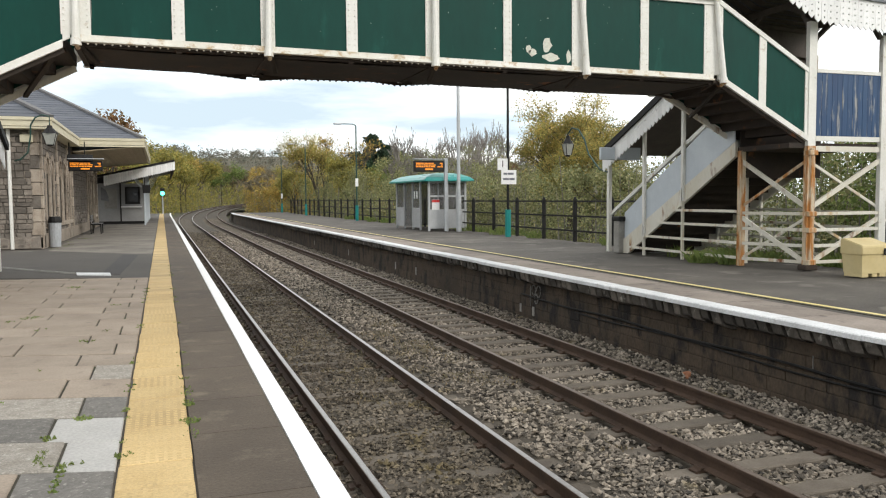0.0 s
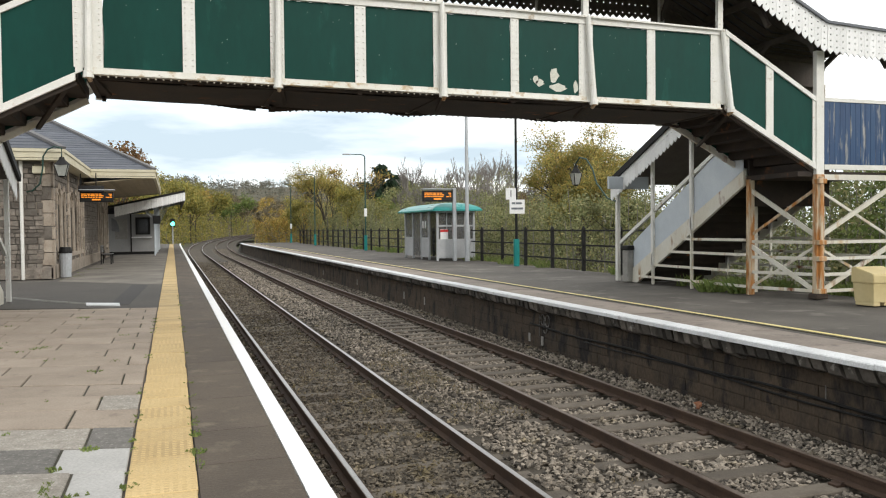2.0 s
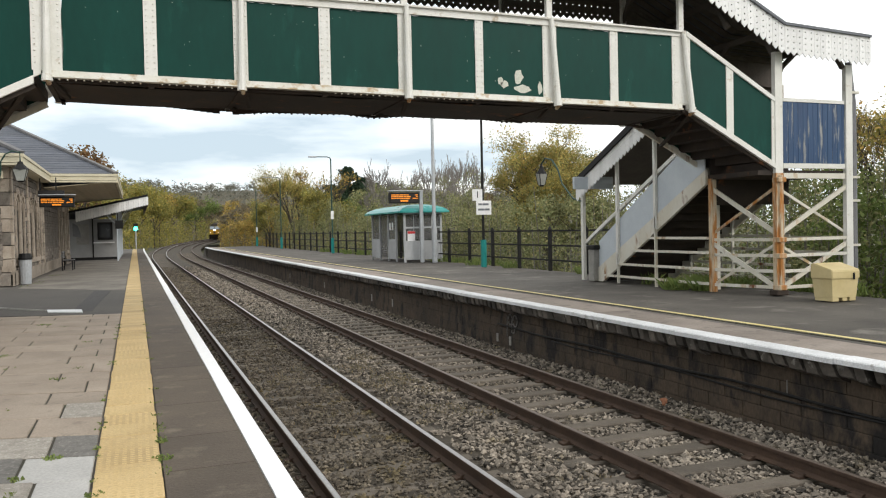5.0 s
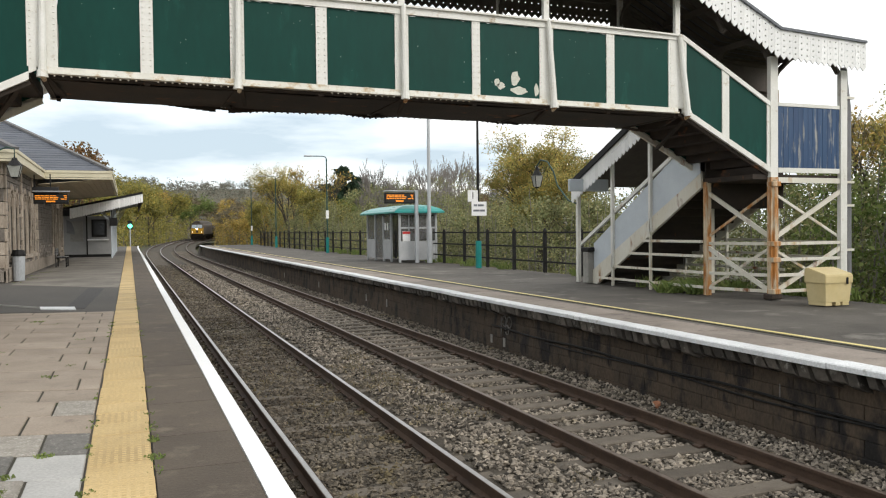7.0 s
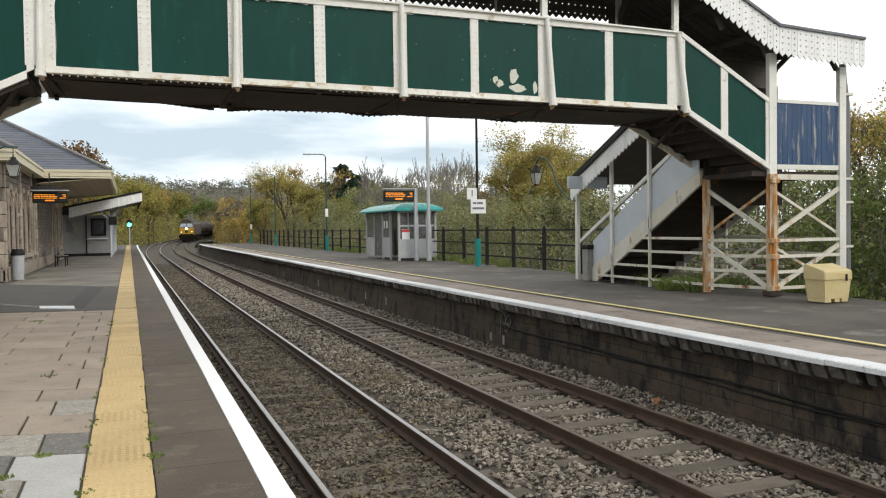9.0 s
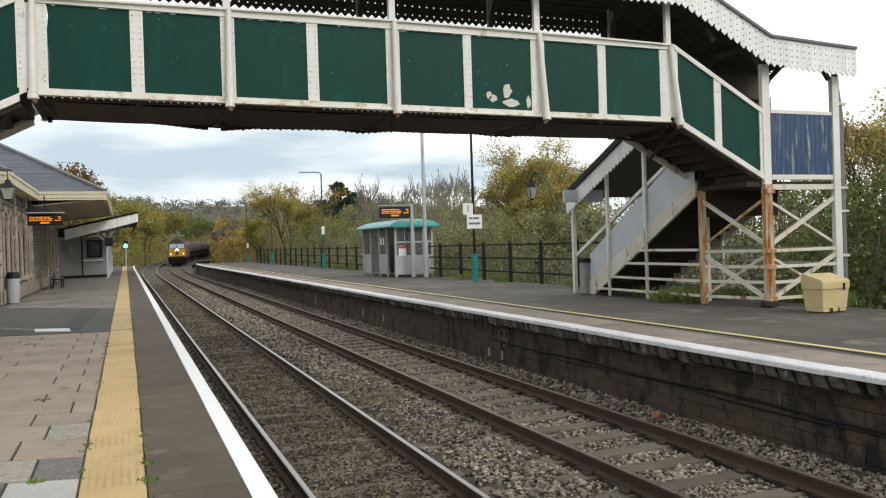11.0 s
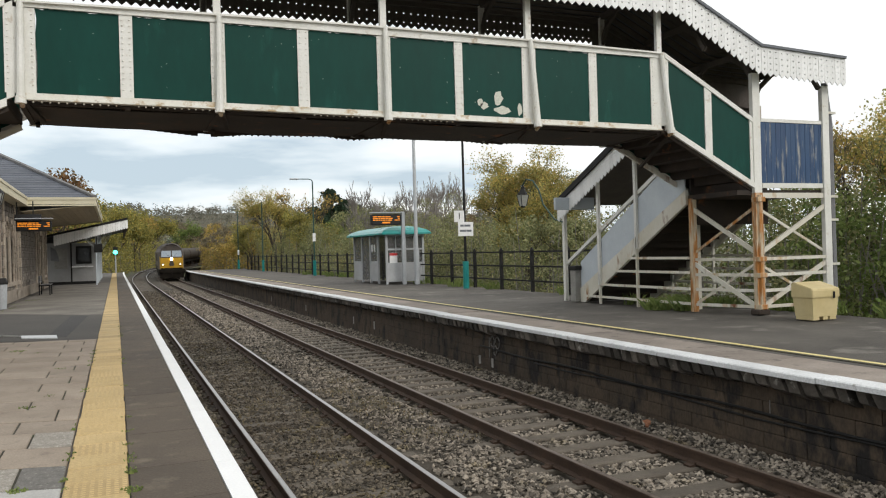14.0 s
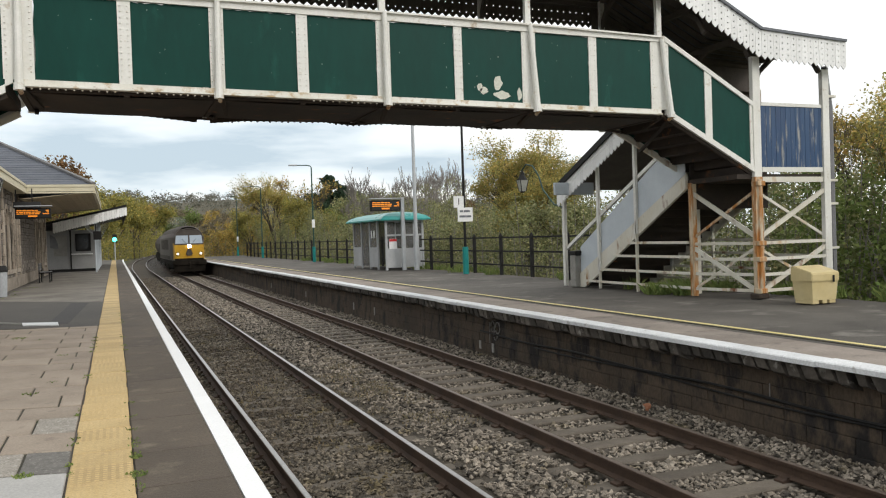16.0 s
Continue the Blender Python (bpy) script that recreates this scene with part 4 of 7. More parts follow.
def build_roof(bridge):
    xs = [-5.8, -3.48, -1.34, 1.5, 4.32, 7.2, 9.98, 12.12, 14.42]
    for y0, z0, y1, z1 in ((12.40, 0, 13.73, .22), (13.73, .22, 15.06, 0)):
        bm = bmesh.new()
        for a, b in zip(xs, xs[1:]):
            v = [bm.verts.new(p) for p in ((a, y0, roof_top(a) + z0), (b, y0, roof_top(b) + z0), (b, y1, roof_top(b) + z1), (a, y1, roof_top(a) + z1))]
            w = [bm.verts.new(q.co + Vector((0, 0, .03))) for q in v]
            bm.faces.new(v[::-1])
            bm.faces.new(w)
            for k in range(4):
                bm.faces.new([v[k], v[(k + 1) % 4], w[(k + 1) % 4], w[k]])
        bmesh.ops.remove_doubles(bm, verts=bm.verts, dist=1e-4)
        part("roof_sheet", bm, ROOFSHEET, bridge, "grey sheet roof")
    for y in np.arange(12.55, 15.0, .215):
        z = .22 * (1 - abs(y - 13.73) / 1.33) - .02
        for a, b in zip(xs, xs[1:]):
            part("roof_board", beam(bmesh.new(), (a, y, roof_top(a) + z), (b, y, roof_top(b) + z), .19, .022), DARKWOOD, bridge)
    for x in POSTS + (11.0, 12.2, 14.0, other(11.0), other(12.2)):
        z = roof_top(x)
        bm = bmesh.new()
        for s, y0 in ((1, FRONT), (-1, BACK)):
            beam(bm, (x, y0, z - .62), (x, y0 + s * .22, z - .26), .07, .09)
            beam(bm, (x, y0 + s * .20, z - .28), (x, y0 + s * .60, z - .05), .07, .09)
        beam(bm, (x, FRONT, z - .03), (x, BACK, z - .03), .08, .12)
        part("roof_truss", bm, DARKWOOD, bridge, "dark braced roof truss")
    for a, b in zip(xs, xs[1:]):
        for y in (12.42, 15.04):
            part("roof_edge", beam(bmesh.new(), (a, y, roof_top(a) + .01), (b, y, roof_top(b) + .01), .05, .05), ROOFSHEET, bridge)
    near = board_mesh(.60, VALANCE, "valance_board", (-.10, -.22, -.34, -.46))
    # back boards seen from inside against the sky: backlit shade put into their colour
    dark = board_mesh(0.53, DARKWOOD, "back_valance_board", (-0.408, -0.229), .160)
    deep = board_mesh(1.05, DARKWOOD, "deep_backlit_valance_board", (-.68, -.86), .160)
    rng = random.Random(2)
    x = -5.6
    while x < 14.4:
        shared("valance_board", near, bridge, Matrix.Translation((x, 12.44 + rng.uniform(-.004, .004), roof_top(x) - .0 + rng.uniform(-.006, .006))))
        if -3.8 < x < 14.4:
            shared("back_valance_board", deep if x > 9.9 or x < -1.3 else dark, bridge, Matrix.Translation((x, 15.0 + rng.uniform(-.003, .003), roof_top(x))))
        x += .1535
    for y in (14.97, 12.47):
        for a, b in zip(xs, xs[1:]):
            part("valance_rail", beam(bmesh.new(), (a, y, roof_top(a) - .04), (b, y, roof_top(b) - .04), .05, .10), DARKWOOD, bridge)
    for x in POSTS:
        for y in (FRONT, BACK):
            part("roof_post", one(x - .055, x + .055, y - .04, y + .04, zt(x), roof_top(x) - .05), WHITE, bridge, "white roof post")


def build_deck(bridge):
    rng = random.Random(5)
    x = POSTS[0]
    while x < POSTS[-1] + .1:
        w = .22
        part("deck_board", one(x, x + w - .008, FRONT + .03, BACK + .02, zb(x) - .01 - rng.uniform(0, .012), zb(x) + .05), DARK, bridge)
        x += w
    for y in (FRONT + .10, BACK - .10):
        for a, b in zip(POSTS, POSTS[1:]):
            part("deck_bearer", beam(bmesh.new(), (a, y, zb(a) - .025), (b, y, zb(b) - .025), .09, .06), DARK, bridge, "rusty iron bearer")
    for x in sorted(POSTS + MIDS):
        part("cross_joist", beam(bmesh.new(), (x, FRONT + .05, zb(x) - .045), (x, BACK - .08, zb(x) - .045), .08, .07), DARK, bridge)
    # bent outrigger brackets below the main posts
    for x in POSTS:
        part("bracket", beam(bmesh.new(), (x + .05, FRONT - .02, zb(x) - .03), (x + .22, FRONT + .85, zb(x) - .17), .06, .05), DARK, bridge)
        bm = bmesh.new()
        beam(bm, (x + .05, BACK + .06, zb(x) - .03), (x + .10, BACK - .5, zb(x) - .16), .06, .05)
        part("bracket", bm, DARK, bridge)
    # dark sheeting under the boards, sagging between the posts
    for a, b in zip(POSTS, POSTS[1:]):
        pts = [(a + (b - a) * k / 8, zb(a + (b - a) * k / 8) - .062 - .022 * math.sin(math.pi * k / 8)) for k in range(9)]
        part("under_sheet", prism(bmesh.new(), pts + [(x, z + .008) for x, z in pts[::-1]], "y", FRONT + .14, BACK - .03), DARK, bridge, "dark sheet under the deck")
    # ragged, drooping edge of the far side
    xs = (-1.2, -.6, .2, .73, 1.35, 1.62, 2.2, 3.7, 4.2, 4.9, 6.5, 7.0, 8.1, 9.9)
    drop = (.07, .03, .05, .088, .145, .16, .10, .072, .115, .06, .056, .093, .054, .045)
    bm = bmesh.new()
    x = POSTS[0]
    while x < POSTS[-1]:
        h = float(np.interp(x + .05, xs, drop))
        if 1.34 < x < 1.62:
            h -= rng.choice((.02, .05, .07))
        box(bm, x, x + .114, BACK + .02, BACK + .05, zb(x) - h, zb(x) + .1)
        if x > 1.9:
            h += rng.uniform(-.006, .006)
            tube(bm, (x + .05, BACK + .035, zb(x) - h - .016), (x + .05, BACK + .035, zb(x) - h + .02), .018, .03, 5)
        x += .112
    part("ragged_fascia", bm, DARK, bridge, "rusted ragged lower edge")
    # flaked paint
    bm = bmesh.new()
    for cx, cz, rx, rz, s in ((6.10, 4.03, .075, .065, 1), (6.38, 4.17, .085, .135, 2), (6.46, 3.965, .16, .07, 3), (6.80, 3.99, .05, .11, 4), (6.02, 4.08, .05, .07, 5)):
        q = random.Random(s)
        prism(bm, [(cx + rx * math.cos(t) * q.uniform(.75, 1.2), cz + rz * math.sin(t) * q.uniform(.75, 1.2)) for t in np.linspace(0, 6.1, 12)], "y", FRONT - .0095, FRONT - .004)
    part("flaked_paint", bm, FLAKE, bridge, "patches of bare pale primer")
    bm = bmesh.new()
    q = random.Random(61)
    for _ in range(46):
        cx, cz, r = q.uniform(POSTS[0] + .25, POSTS[-1] - .2), q.uniform(4.0, 5.05), q.choice((.004, .005, .006, .009))
        prism(bm, [(cx + r * math.cos(t) * q.uniform(.5, 1.5), cz + r * math.sin(t) * q.uniform(.7, 2.2)) for t in np.linspace(0, 5.2, 6)], "y", FRONT - .0085, FRONT - .004)
    tagged(part("paint_chips", bm, CHIP, bridge), kind="stuff")


def build_flights(bridge, f, rng, west):
    """Stairs of one side: f maps a place on the far platform to the side in question."""
    X = lambda a, b: (min(f(a), f(b)), max(f(a), f(b)))
    top_x, foot_x = 9.98, 12.20

    def zs(x, z0, z1):
        return z0 + (x - top_x) * (z1 - z0) / (foot_x - top_x)
    lo = lambda x: zs(x, 3.71, 2.56)
    hi = lambda x: zs(x, 5.21, 3.99)
    for y, g in ((FRONT, -1), (BACK, 1)):
        ya, yb = sorted((y + g * .045, y - g * .02))
        for name, q in (("flight_chord", lambda x: (lo(x), lo(x) + .115)), ("flight_handrail", lambda x: (hi(x) - .085, hi(x) + .012))):
            bm = bmesh.new()
            prism(bm, [(f(top_x + .0), q(top_x)[0]), (f(foot_x), q(foot_x)[0]), (f(foot_x), q(foot_x)[1]), (f(top_x), q(top_x)[1])], "y", ya, yb)
            part(name, bm, WHITE, bridge)
        for a, b in ((top_x + (.0 if west else .09), 10.93), (11.10, 12.10)):
            bm = bmesh.new()
            prism(bm, [(f(a), lo(a) + .11), (f(b), lo(b) + .11), (f(b), hi(b) - .08), (f(a), hi(a) - .08)], "y", y - .008, y + .008)
            part("panel", bm, GREEN, bridge, "dark green painted panel")
        for a, w in ((top_x - .05, .05), (11.015, .085), (12.13, .07)):
            bm = bmesh.new()
            prism(bm, [(f(a - w), lo(a - w) + .09), (f(a + w), lo(a + w) + .09), (f(a + w), hi(a + w) - .06), (f(a - w), hi(a - w) - .06)], "y", min(y + g * .03, y - .012), max(y + g * .03, y + .012))
            part("flight_upright", bm, WHITE, bridge)
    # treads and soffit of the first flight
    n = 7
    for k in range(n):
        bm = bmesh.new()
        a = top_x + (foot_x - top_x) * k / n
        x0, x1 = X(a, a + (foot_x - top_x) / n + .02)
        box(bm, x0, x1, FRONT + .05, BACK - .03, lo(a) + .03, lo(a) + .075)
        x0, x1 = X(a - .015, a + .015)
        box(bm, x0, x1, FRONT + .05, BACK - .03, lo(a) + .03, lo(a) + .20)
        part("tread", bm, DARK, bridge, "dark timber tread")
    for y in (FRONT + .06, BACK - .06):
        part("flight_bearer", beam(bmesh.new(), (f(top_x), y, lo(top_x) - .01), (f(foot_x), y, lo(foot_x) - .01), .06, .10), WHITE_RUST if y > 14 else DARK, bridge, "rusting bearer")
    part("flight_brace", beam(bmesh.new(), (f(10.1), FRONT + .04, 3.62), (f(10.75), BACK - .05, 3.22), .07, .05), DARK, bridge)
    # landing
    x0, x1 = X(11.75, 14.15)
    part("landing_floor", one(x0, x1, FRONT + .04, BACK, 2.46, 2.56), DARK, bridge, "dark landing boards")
    x0, x1 = X(12.36, 14.02)
    part("landing_beam", one(x0, x1, FRONT - .03, FRONT + .04, 2.39, 2.50), WHITE_RUST, bridge)
    part("landing_rail", one(x0, x1, FRONT - .03, FRONT + .03, 2.60, 2.70), WHITE, bridge)
    part("landing_top_rail", one(x0, x1, FRONT - .03, FRONT + .03, 3.96, 4.03), WHITE, bridge)
    k = 0
    x = 12.37
    while x < 13.98:
        a, b = X(x, x + .128)
        part("blue_board", one(a, b, FRONT - .012 - .002 * (k % 2), FRONT + .012, 2.70, 3.96, .004), BLUE, bridge, "faded blue board with flaking paint")
        x += .1325
        k += 1
    for x, y, w, h, m in ((12.23, FRONT, .095, 4.95, WHITE_RUST), (14.13, FRONT, .09, 4.78, WHITE), (11.78, 14.22, .068, 2.48, RUST), (14.13, BACK, .08, 4.7, WHITE_RUST), (12.23, BACK, .09, 4.9, WHITE_RUST)):
        x0, x1 = X(x - w, x + w)
        bm = bmesh.new()
        if m is WHITE_RUST and y == FRONT:
            box(bm, x0, x1, y - .05, y + .05, 2.5, h)
            part("landing_post_top", bm, WHITE, bridge, "white painted post")
            bm = bmesh.new()
            box(bm, x0, x1, y - .055, y + .055, 0.0, 2.5)
            tube(bm, (f(x), y - .06, .12), (f(x), y - .06, 2.45), .055, .055, 8)
            post = part("landing_post", bm, RUST, bridge, "rust streaked steel post")
            part("base_block", one(x0 - .06, x1 + .06, y - .12, y + .12, 0, .11, .02), DARK, post, "dark dirty base block")
            for z in (.16, .81, 1.14, 2.36):
                part("post_collar", one(x0 - .008, x1 + .008, y - .13, y + .06, z - .05, z + .05, .01), RUST, post, "rusted rail collar")
        else:
            box(bm, x0, x1, y - .05, y + .05, 0.0, h)
            part("landing_post", bm, m, bridge, "rust streaked steel post" if m is RUST else "")
    # braces and low rails
    P1, P2, P3, P4 = (12.23, FRONT), (11.78, 14.22), (14.13, FRONT), (14.13, BACK)
    for (xa, ya), (xb, yb) in ((P1, P2), (P1, P3), (P3, P4)):
        back = ya != FRONT or yb == BACK
        for z0, z1 in ((2.22, 1.24), (1.24, 2.26), (.12, 1.06), (1.06, .12))[:0 if back else 4]:
            mt = RUST if (z0 == 2.22 and xb < 12) else WHITE_RUST
            thin = z0 in (2.22, 1.06)
            bm = beam(bmesh.new(), (f(xa), ya + (.06 if thin else .0), z0), (f(xb), yb + (.06 if thin else .0), z1), .03 if thin else .05, .055 if thin else .09)
            part("cross_brace", bm, mt, bridge, "diagonal brace")
        for z in (1.14, .81, .49, .16)[:2 if back else 4]:
            bm = beam(bmesh.new(), (f(xa), ya - .02, z), (f(xb), yb - .02, z), .03, .065)
            part("low_rail", bm, WHITE_RUST, bridge)
    # second flight, running away from the camera
    f1 = f
    if west:
        f = lambda x: f1(x) - LEFT_OUT
    sy0, sy1, sz1 = 18.75, 14.30, 2.52
    zz = lambda y: (sy0 - y) * sz1 / (sy0 - sy1)
    n = 14
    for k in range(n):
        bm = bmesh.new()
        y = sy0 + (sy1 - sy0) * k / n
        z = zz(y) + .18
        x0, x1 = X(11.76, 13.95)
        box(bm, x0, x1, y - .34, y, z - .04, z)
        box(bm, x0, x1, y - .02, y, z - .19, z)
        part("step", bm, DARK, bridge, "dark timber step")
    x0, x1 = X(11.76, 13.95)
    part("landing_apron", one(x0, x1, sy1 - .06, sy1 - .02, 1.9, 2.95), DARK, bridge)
    for x in (11.70, 14.00):
        x0, x1 = X(x - .035, x + .035)
        bm = prism(bmesh.new(), [(sy0 + .18, 0.0), (sy0 + .18, .26), (sy1, sz1 + .16), (sy1, sz1 - .16), (sy0 - .25, 0.0)], "x", x0, x1)
        part("stringer", bm, WHITE_RUST, bridge, "white stringer with rust at the bolts")
        x0, x1 = X(x - .015, x + .015)
        bm = prism(bmesh.new(), [(sy0 - .05, .34), (sy0 - .05, 1.08), (sy1 + .05, sz1 + 1.12), (sy1 + .05, sz1 + .16)], "x", x0, x1)
        part("side_panel", bm, PALE, bridge, "pale blue grey side panel")
        bm = beam(bmesh.new(), (f(x), sy0 + .65, 1.20 - .16), (f(x), sy1, sz1 + 1.13), .07, .09)
        part("handrail", bm, WHITE, bridge)
        for y, h in ((17.72, 3.42), (16.10, 4.14)):
            x0, x1 = X(x - .09, x - .02)
            part("stair_post", one(x0, x1, y - .045, y + .045, zz(y) - .1, h), WHITE, bridge)
            part("rail_post", one(x0, x1, y - .02, y + .02, 0.0, zz(y) + .2), WHITE_RUST, bridge)
        x0, x1 = X(x - .09, x + .0)
        part("foot_post", one(x0, x1, 19.38, 19.50, 0.0, 2.66), WHITE, bridge)
        for z in (1.18, .86, .50, .18):
            y0 = sy0 - z * (sy0 - sy1) / sz1 - .05
            part("low_rail", beam(bmesh.new(), (f(x - .05), y0, z), (f(x - .05), 14.22, z), .03, .06), WHITE_RUST, bridge)
    # roof over the second flight
    rz = lambda y: 2.70 + (19.35 - y) * (4.76 - 2.70) / (19.35 - 14.75)
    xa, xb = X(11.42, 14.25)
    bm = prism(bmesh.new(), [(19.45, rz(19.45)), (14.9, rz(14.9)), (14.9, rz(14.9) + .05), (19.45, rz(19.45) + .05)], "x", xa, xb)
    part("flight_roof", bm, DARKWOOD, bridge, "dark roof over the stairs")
    for x in (11.40, 14.27):
        part("roof_edge", beam(bmesh.new(), (f(x), 19.5, rz(19.5) + .05), (f(x), 14.85, rz(14.85) + .05), .07, .15), BLACK, bridge, "black roof edge above the valance")
    board = bpy.data.meshes.get("flight_valance_board") or board_mesh(.50, VALANCE, "flight_valance_board", (-.18,))
    for x in (11.44, 14.22):
        y = 19.35
        while y > 14.9:
            shared("valance_board", board, bridge, Matrix.Translation((f(x), y, rz(y) + .0)) @ Matrix.Rotation(math.pi / 2, 4, "Z"))
            y -= .1535
    if west:
        return
    x0, x1 = X(11.36, 11.44)
    part("stair_sign", one(11.0, 12.22, 18.78, 18.88, 2.50, 2.83, .01), PALE, bridge, "blank pale grey box sign")
    x0, x1 = X(11.52, 11.95)
    newel = part("newel_block", one(x0, x1, 18.72, 19.0, 0.0, .86, .02), CONCRETE, bridge, "grey weathered newel block")
    part("newel_cap", one(x0 - .03, x1 + .03, 18.66, 19.06, .86, .98, .02), BLACK, newel, "black cap")
    pipe = part("downpipe", bent(bmesh.new(), [(14.20, 12.80, 4.86), (14.27, 12.84, 4.6), (14.38, 12.86, 4.0), (14.40, 12.86, .6), (14.40, 12.86, 0)], .07, 8), PIPE, bridge, "grey downpipe")
    for z in (.95, 1.9, 2.4, 4.2):
        part("pipe_clip", one(14.2, 14.47, 12.76, 12.93, z, z + .05), WHITE_RUST, pipe, "stained white pipe bracket")


def build_bridge():
    rng = random.Random(3)
    b = thing("footbridge", "covered iron footbridge, green panels in chipped white frames", "footbridge")
    build_side(b, FRONT, -1, rng)
    build_side(b, BACK, 1, rng, flat=True)
    build_deck(b)
    build_flights(b, lambda x: x, rng, False)
    build_flights(b, other, rng, True)
    build_roof(b)


# ---------------------------------------------------------------- station building
WX, SY = -3.72, 28.3      # platform-side wall, gable-end wall


def stone_wall(parent, axis, fixed, lo, hi, z1, out, rng, holes=(), budget=300):
    """Courses of rubble blocks on a wall. out: which way the wall faces along its fixed axis. holes: (a, b, z0, z1)."""
    meshes, rv, rf = {}, [], []
    z, n = 0.04, 0
    while z < z1 - .1:
        h = rng.choice((.11, .14, .18, .22))
        a = lo + rng.uniform(-.2, 0)
        while a < hi:
            w = rng.choice((.18, .26, .34, .46))
            b = min(a + w, hi)
            aa = max(a, lo)
            if b - aa > .1 and not any(aa < q[1] and b > q[0] and z < q[3] and z + h > q[2] for q in holes):
                key = (round((b - aa) * 16) / 16, h)
                if key not in meshes:
                    ww = max(key[0], .12)
                    meshes[key] = mesh_of("stone", one(-ww / 2 + .008, ww / 2 - .008, -.03, .03, .008, h - .008, .012), STONE)
                d = out * (.012 + rng.uniform(0, .016))
                if axis == "x":
                    m = pose((aa + b) / 2, fixed + d, z, rng.uniform(-2, 2), rng.uniform(-2, 2), rng.uniform(-2, 2))
                else:
                    m = Matrix.Translation((fixed + d, (aa + b) / 2, z)) @ Matrix.Rotation(math.pi / 2, 4, "Z")
                n += 1
                if n <= budget:
                    shared("stone", meshes[key], parent, m)
                else:
                    me = meshes[key]
                    k0 = len(rv)
                    rv.extend([tuple(m @ v.co) for v in me.vertices])
                    rf.extend([tuple(k0 + i for i in p.vertices) for p in me.polygons])
            a += w
        z += h
    if rv:
        pydata("rubble_rest", rv, rf, STONE, parent, kind="stuff")


def build_station():
    rng = random.Random(14)
    st = thing("station_building", "stone station building with slate hipped roof and cream eaves", "station building")
    # body walls; the platform side has real window recesses
    wins = [(30.0, .86), (31.25, .76), (33.6, .96), (35.0, .86), (36.7, .76), (46.0, .9), (50.2, .9)]
    door = (48.1, 1.2)
    bm = bmesh.new()
    box(bm, -13, WX - .30, SY + .002, 51.9, 0, 4.0)
    body = part("wall_core", bm, MORTAR, st, "lime mortared rubble wall")
    cuts = sorted([(y - w / 2, y + w / 2, .75, 2.85) for y, w in wins] + [(door[0] - door[1] / 2, door[0] + door[1] / 2, 0.0, 2.9)])
    k = SY
    bm = bmesh.new()
    for a, b, z0, z1 in cuts:
        box(bm, WX - .30, WX, k, a, 0, 4.0)
        if z0 > 0:
            box(bm, WX - .30, WX, a, b, 0, z0)
        box(bm, WX - .30, WX, a, b, z1, 4.0)
        k = b
    box(bm, WX - .30, WX, k, 51.9, 0, 4.0)
    side = part("platform_wall", bm, MORTAR, st, "stone wall facing the platform")
    for y, w in wins:
        fr = bmesh.new()
        for s in (-1, 1):
            box(fr, WX - .02, WX + .055, y + s * (w / 2 + .09) - .09, y + s * (w / 2 + .09) + .09, .60, 2.85)
        box(fr, WX - .02, WX + .10, y - w / 2 - .22, y + w / 2 + .22, .60, .75)
        for t in np.linspace(0.15, math.pi - .15, 7):
            c = Vector((WX + .02, y + (w / 2 + .10) * math.cos(t), 2.55 + (w / 2 + .10) * math.sin(t)))
            beam(fr, c - Vector((0, math.sin(t), -math.cos(t))) * .09, c + Vector((0, math.sin(t), -math.cos(t))) * .09, .10, .19, up=(0, math.cos(t), math.sin(t)))
        win = part("window", fr, DRESSED, st, "round headed window with dressed stone surround")
        head = prism(bmesh.new(), [(y - w / 2, 2.86), (y - w / 2, 2.45)] + [(y - w / 2 * math.cos(t), 2.45 + w * .45 * math.sin(t)) for t in np.linspace(0, math.pi, 10)][1:-1] + [(y + w / 2, 2.45), (y + w / 2, 2.86)], "x", WX - .2, WX + .012)
        part("arch_head", head, DRESSED, win, "round arched head")
        part("pane", one(WX - .26, WX - .24, y - w / 2, y + w / 2, .75, 2.85), GLASS_DARK, win, "dark glass")
        bars = bmesh.new()
        for z in (1.4, 2.05):
            box(bars, WX - .235, WX - .215, y - w / 2, y + w / 2, z - .02, z + .02)
        box(bars, WX - .235, WX - .215, y - .02, y + .02, .75, 2.85)
        part("glazing_bars", bars, CREAM, win)
    fr = bmesh.new()
    for s in (-1, 1):
        box(fr, WX - .02, WX + .07, door[0] + s * (door[1] / 2 + .12) - .12, door[0] + s * (door[1] / 2 + .12) + .12, 0, 2.9)
    box(fr, WX - .02, WX + .07, door[0] - 1.0, door[0] + 1.0, 2.9, 3.15)
    dr = part("doorway", fr, DRESSED, st, "dressed stone doorway")
    part("door", one(WX - .24, WX - .20, door[0] - .6, door[0] + .6, 0, 2.9), material_green(), dr, "dark green closed door")
    # quoins and pilasters
    for y in (SY + .16, 32.4, 35.85, 37.6, 44.8, 47.05, 49.15, 51.3):
        for k in range(9):
            w = .15 if k % 2 else .10
            part("quoin", one(WX - .01, WX + .10, y - w, y + w, .02 + .42 * k, .42 + .42 * k, .012), DRESSED, st)
    for k in range(9):
        w = .42 if k % 2 else .26
        part("quoin", one(WX - w, WX + .03, SY - .05, SY + .02, .02 + .42 * k, .42 + .42 * k, .012), DRESSED if k % 3 else STONE, st)
    # plinth
    part("plinth", one(-13, WX + .07, SY - .09, SY - .005, 0, .38, .02), STONE, st)
    bm = bmesh.new()
    k = SY - .09
    for a, b, z0, z1 in cuts:
        if z0 == 0.0:
            box(bm, WX, WX + .10, k, a, 0, .45)
            k = b
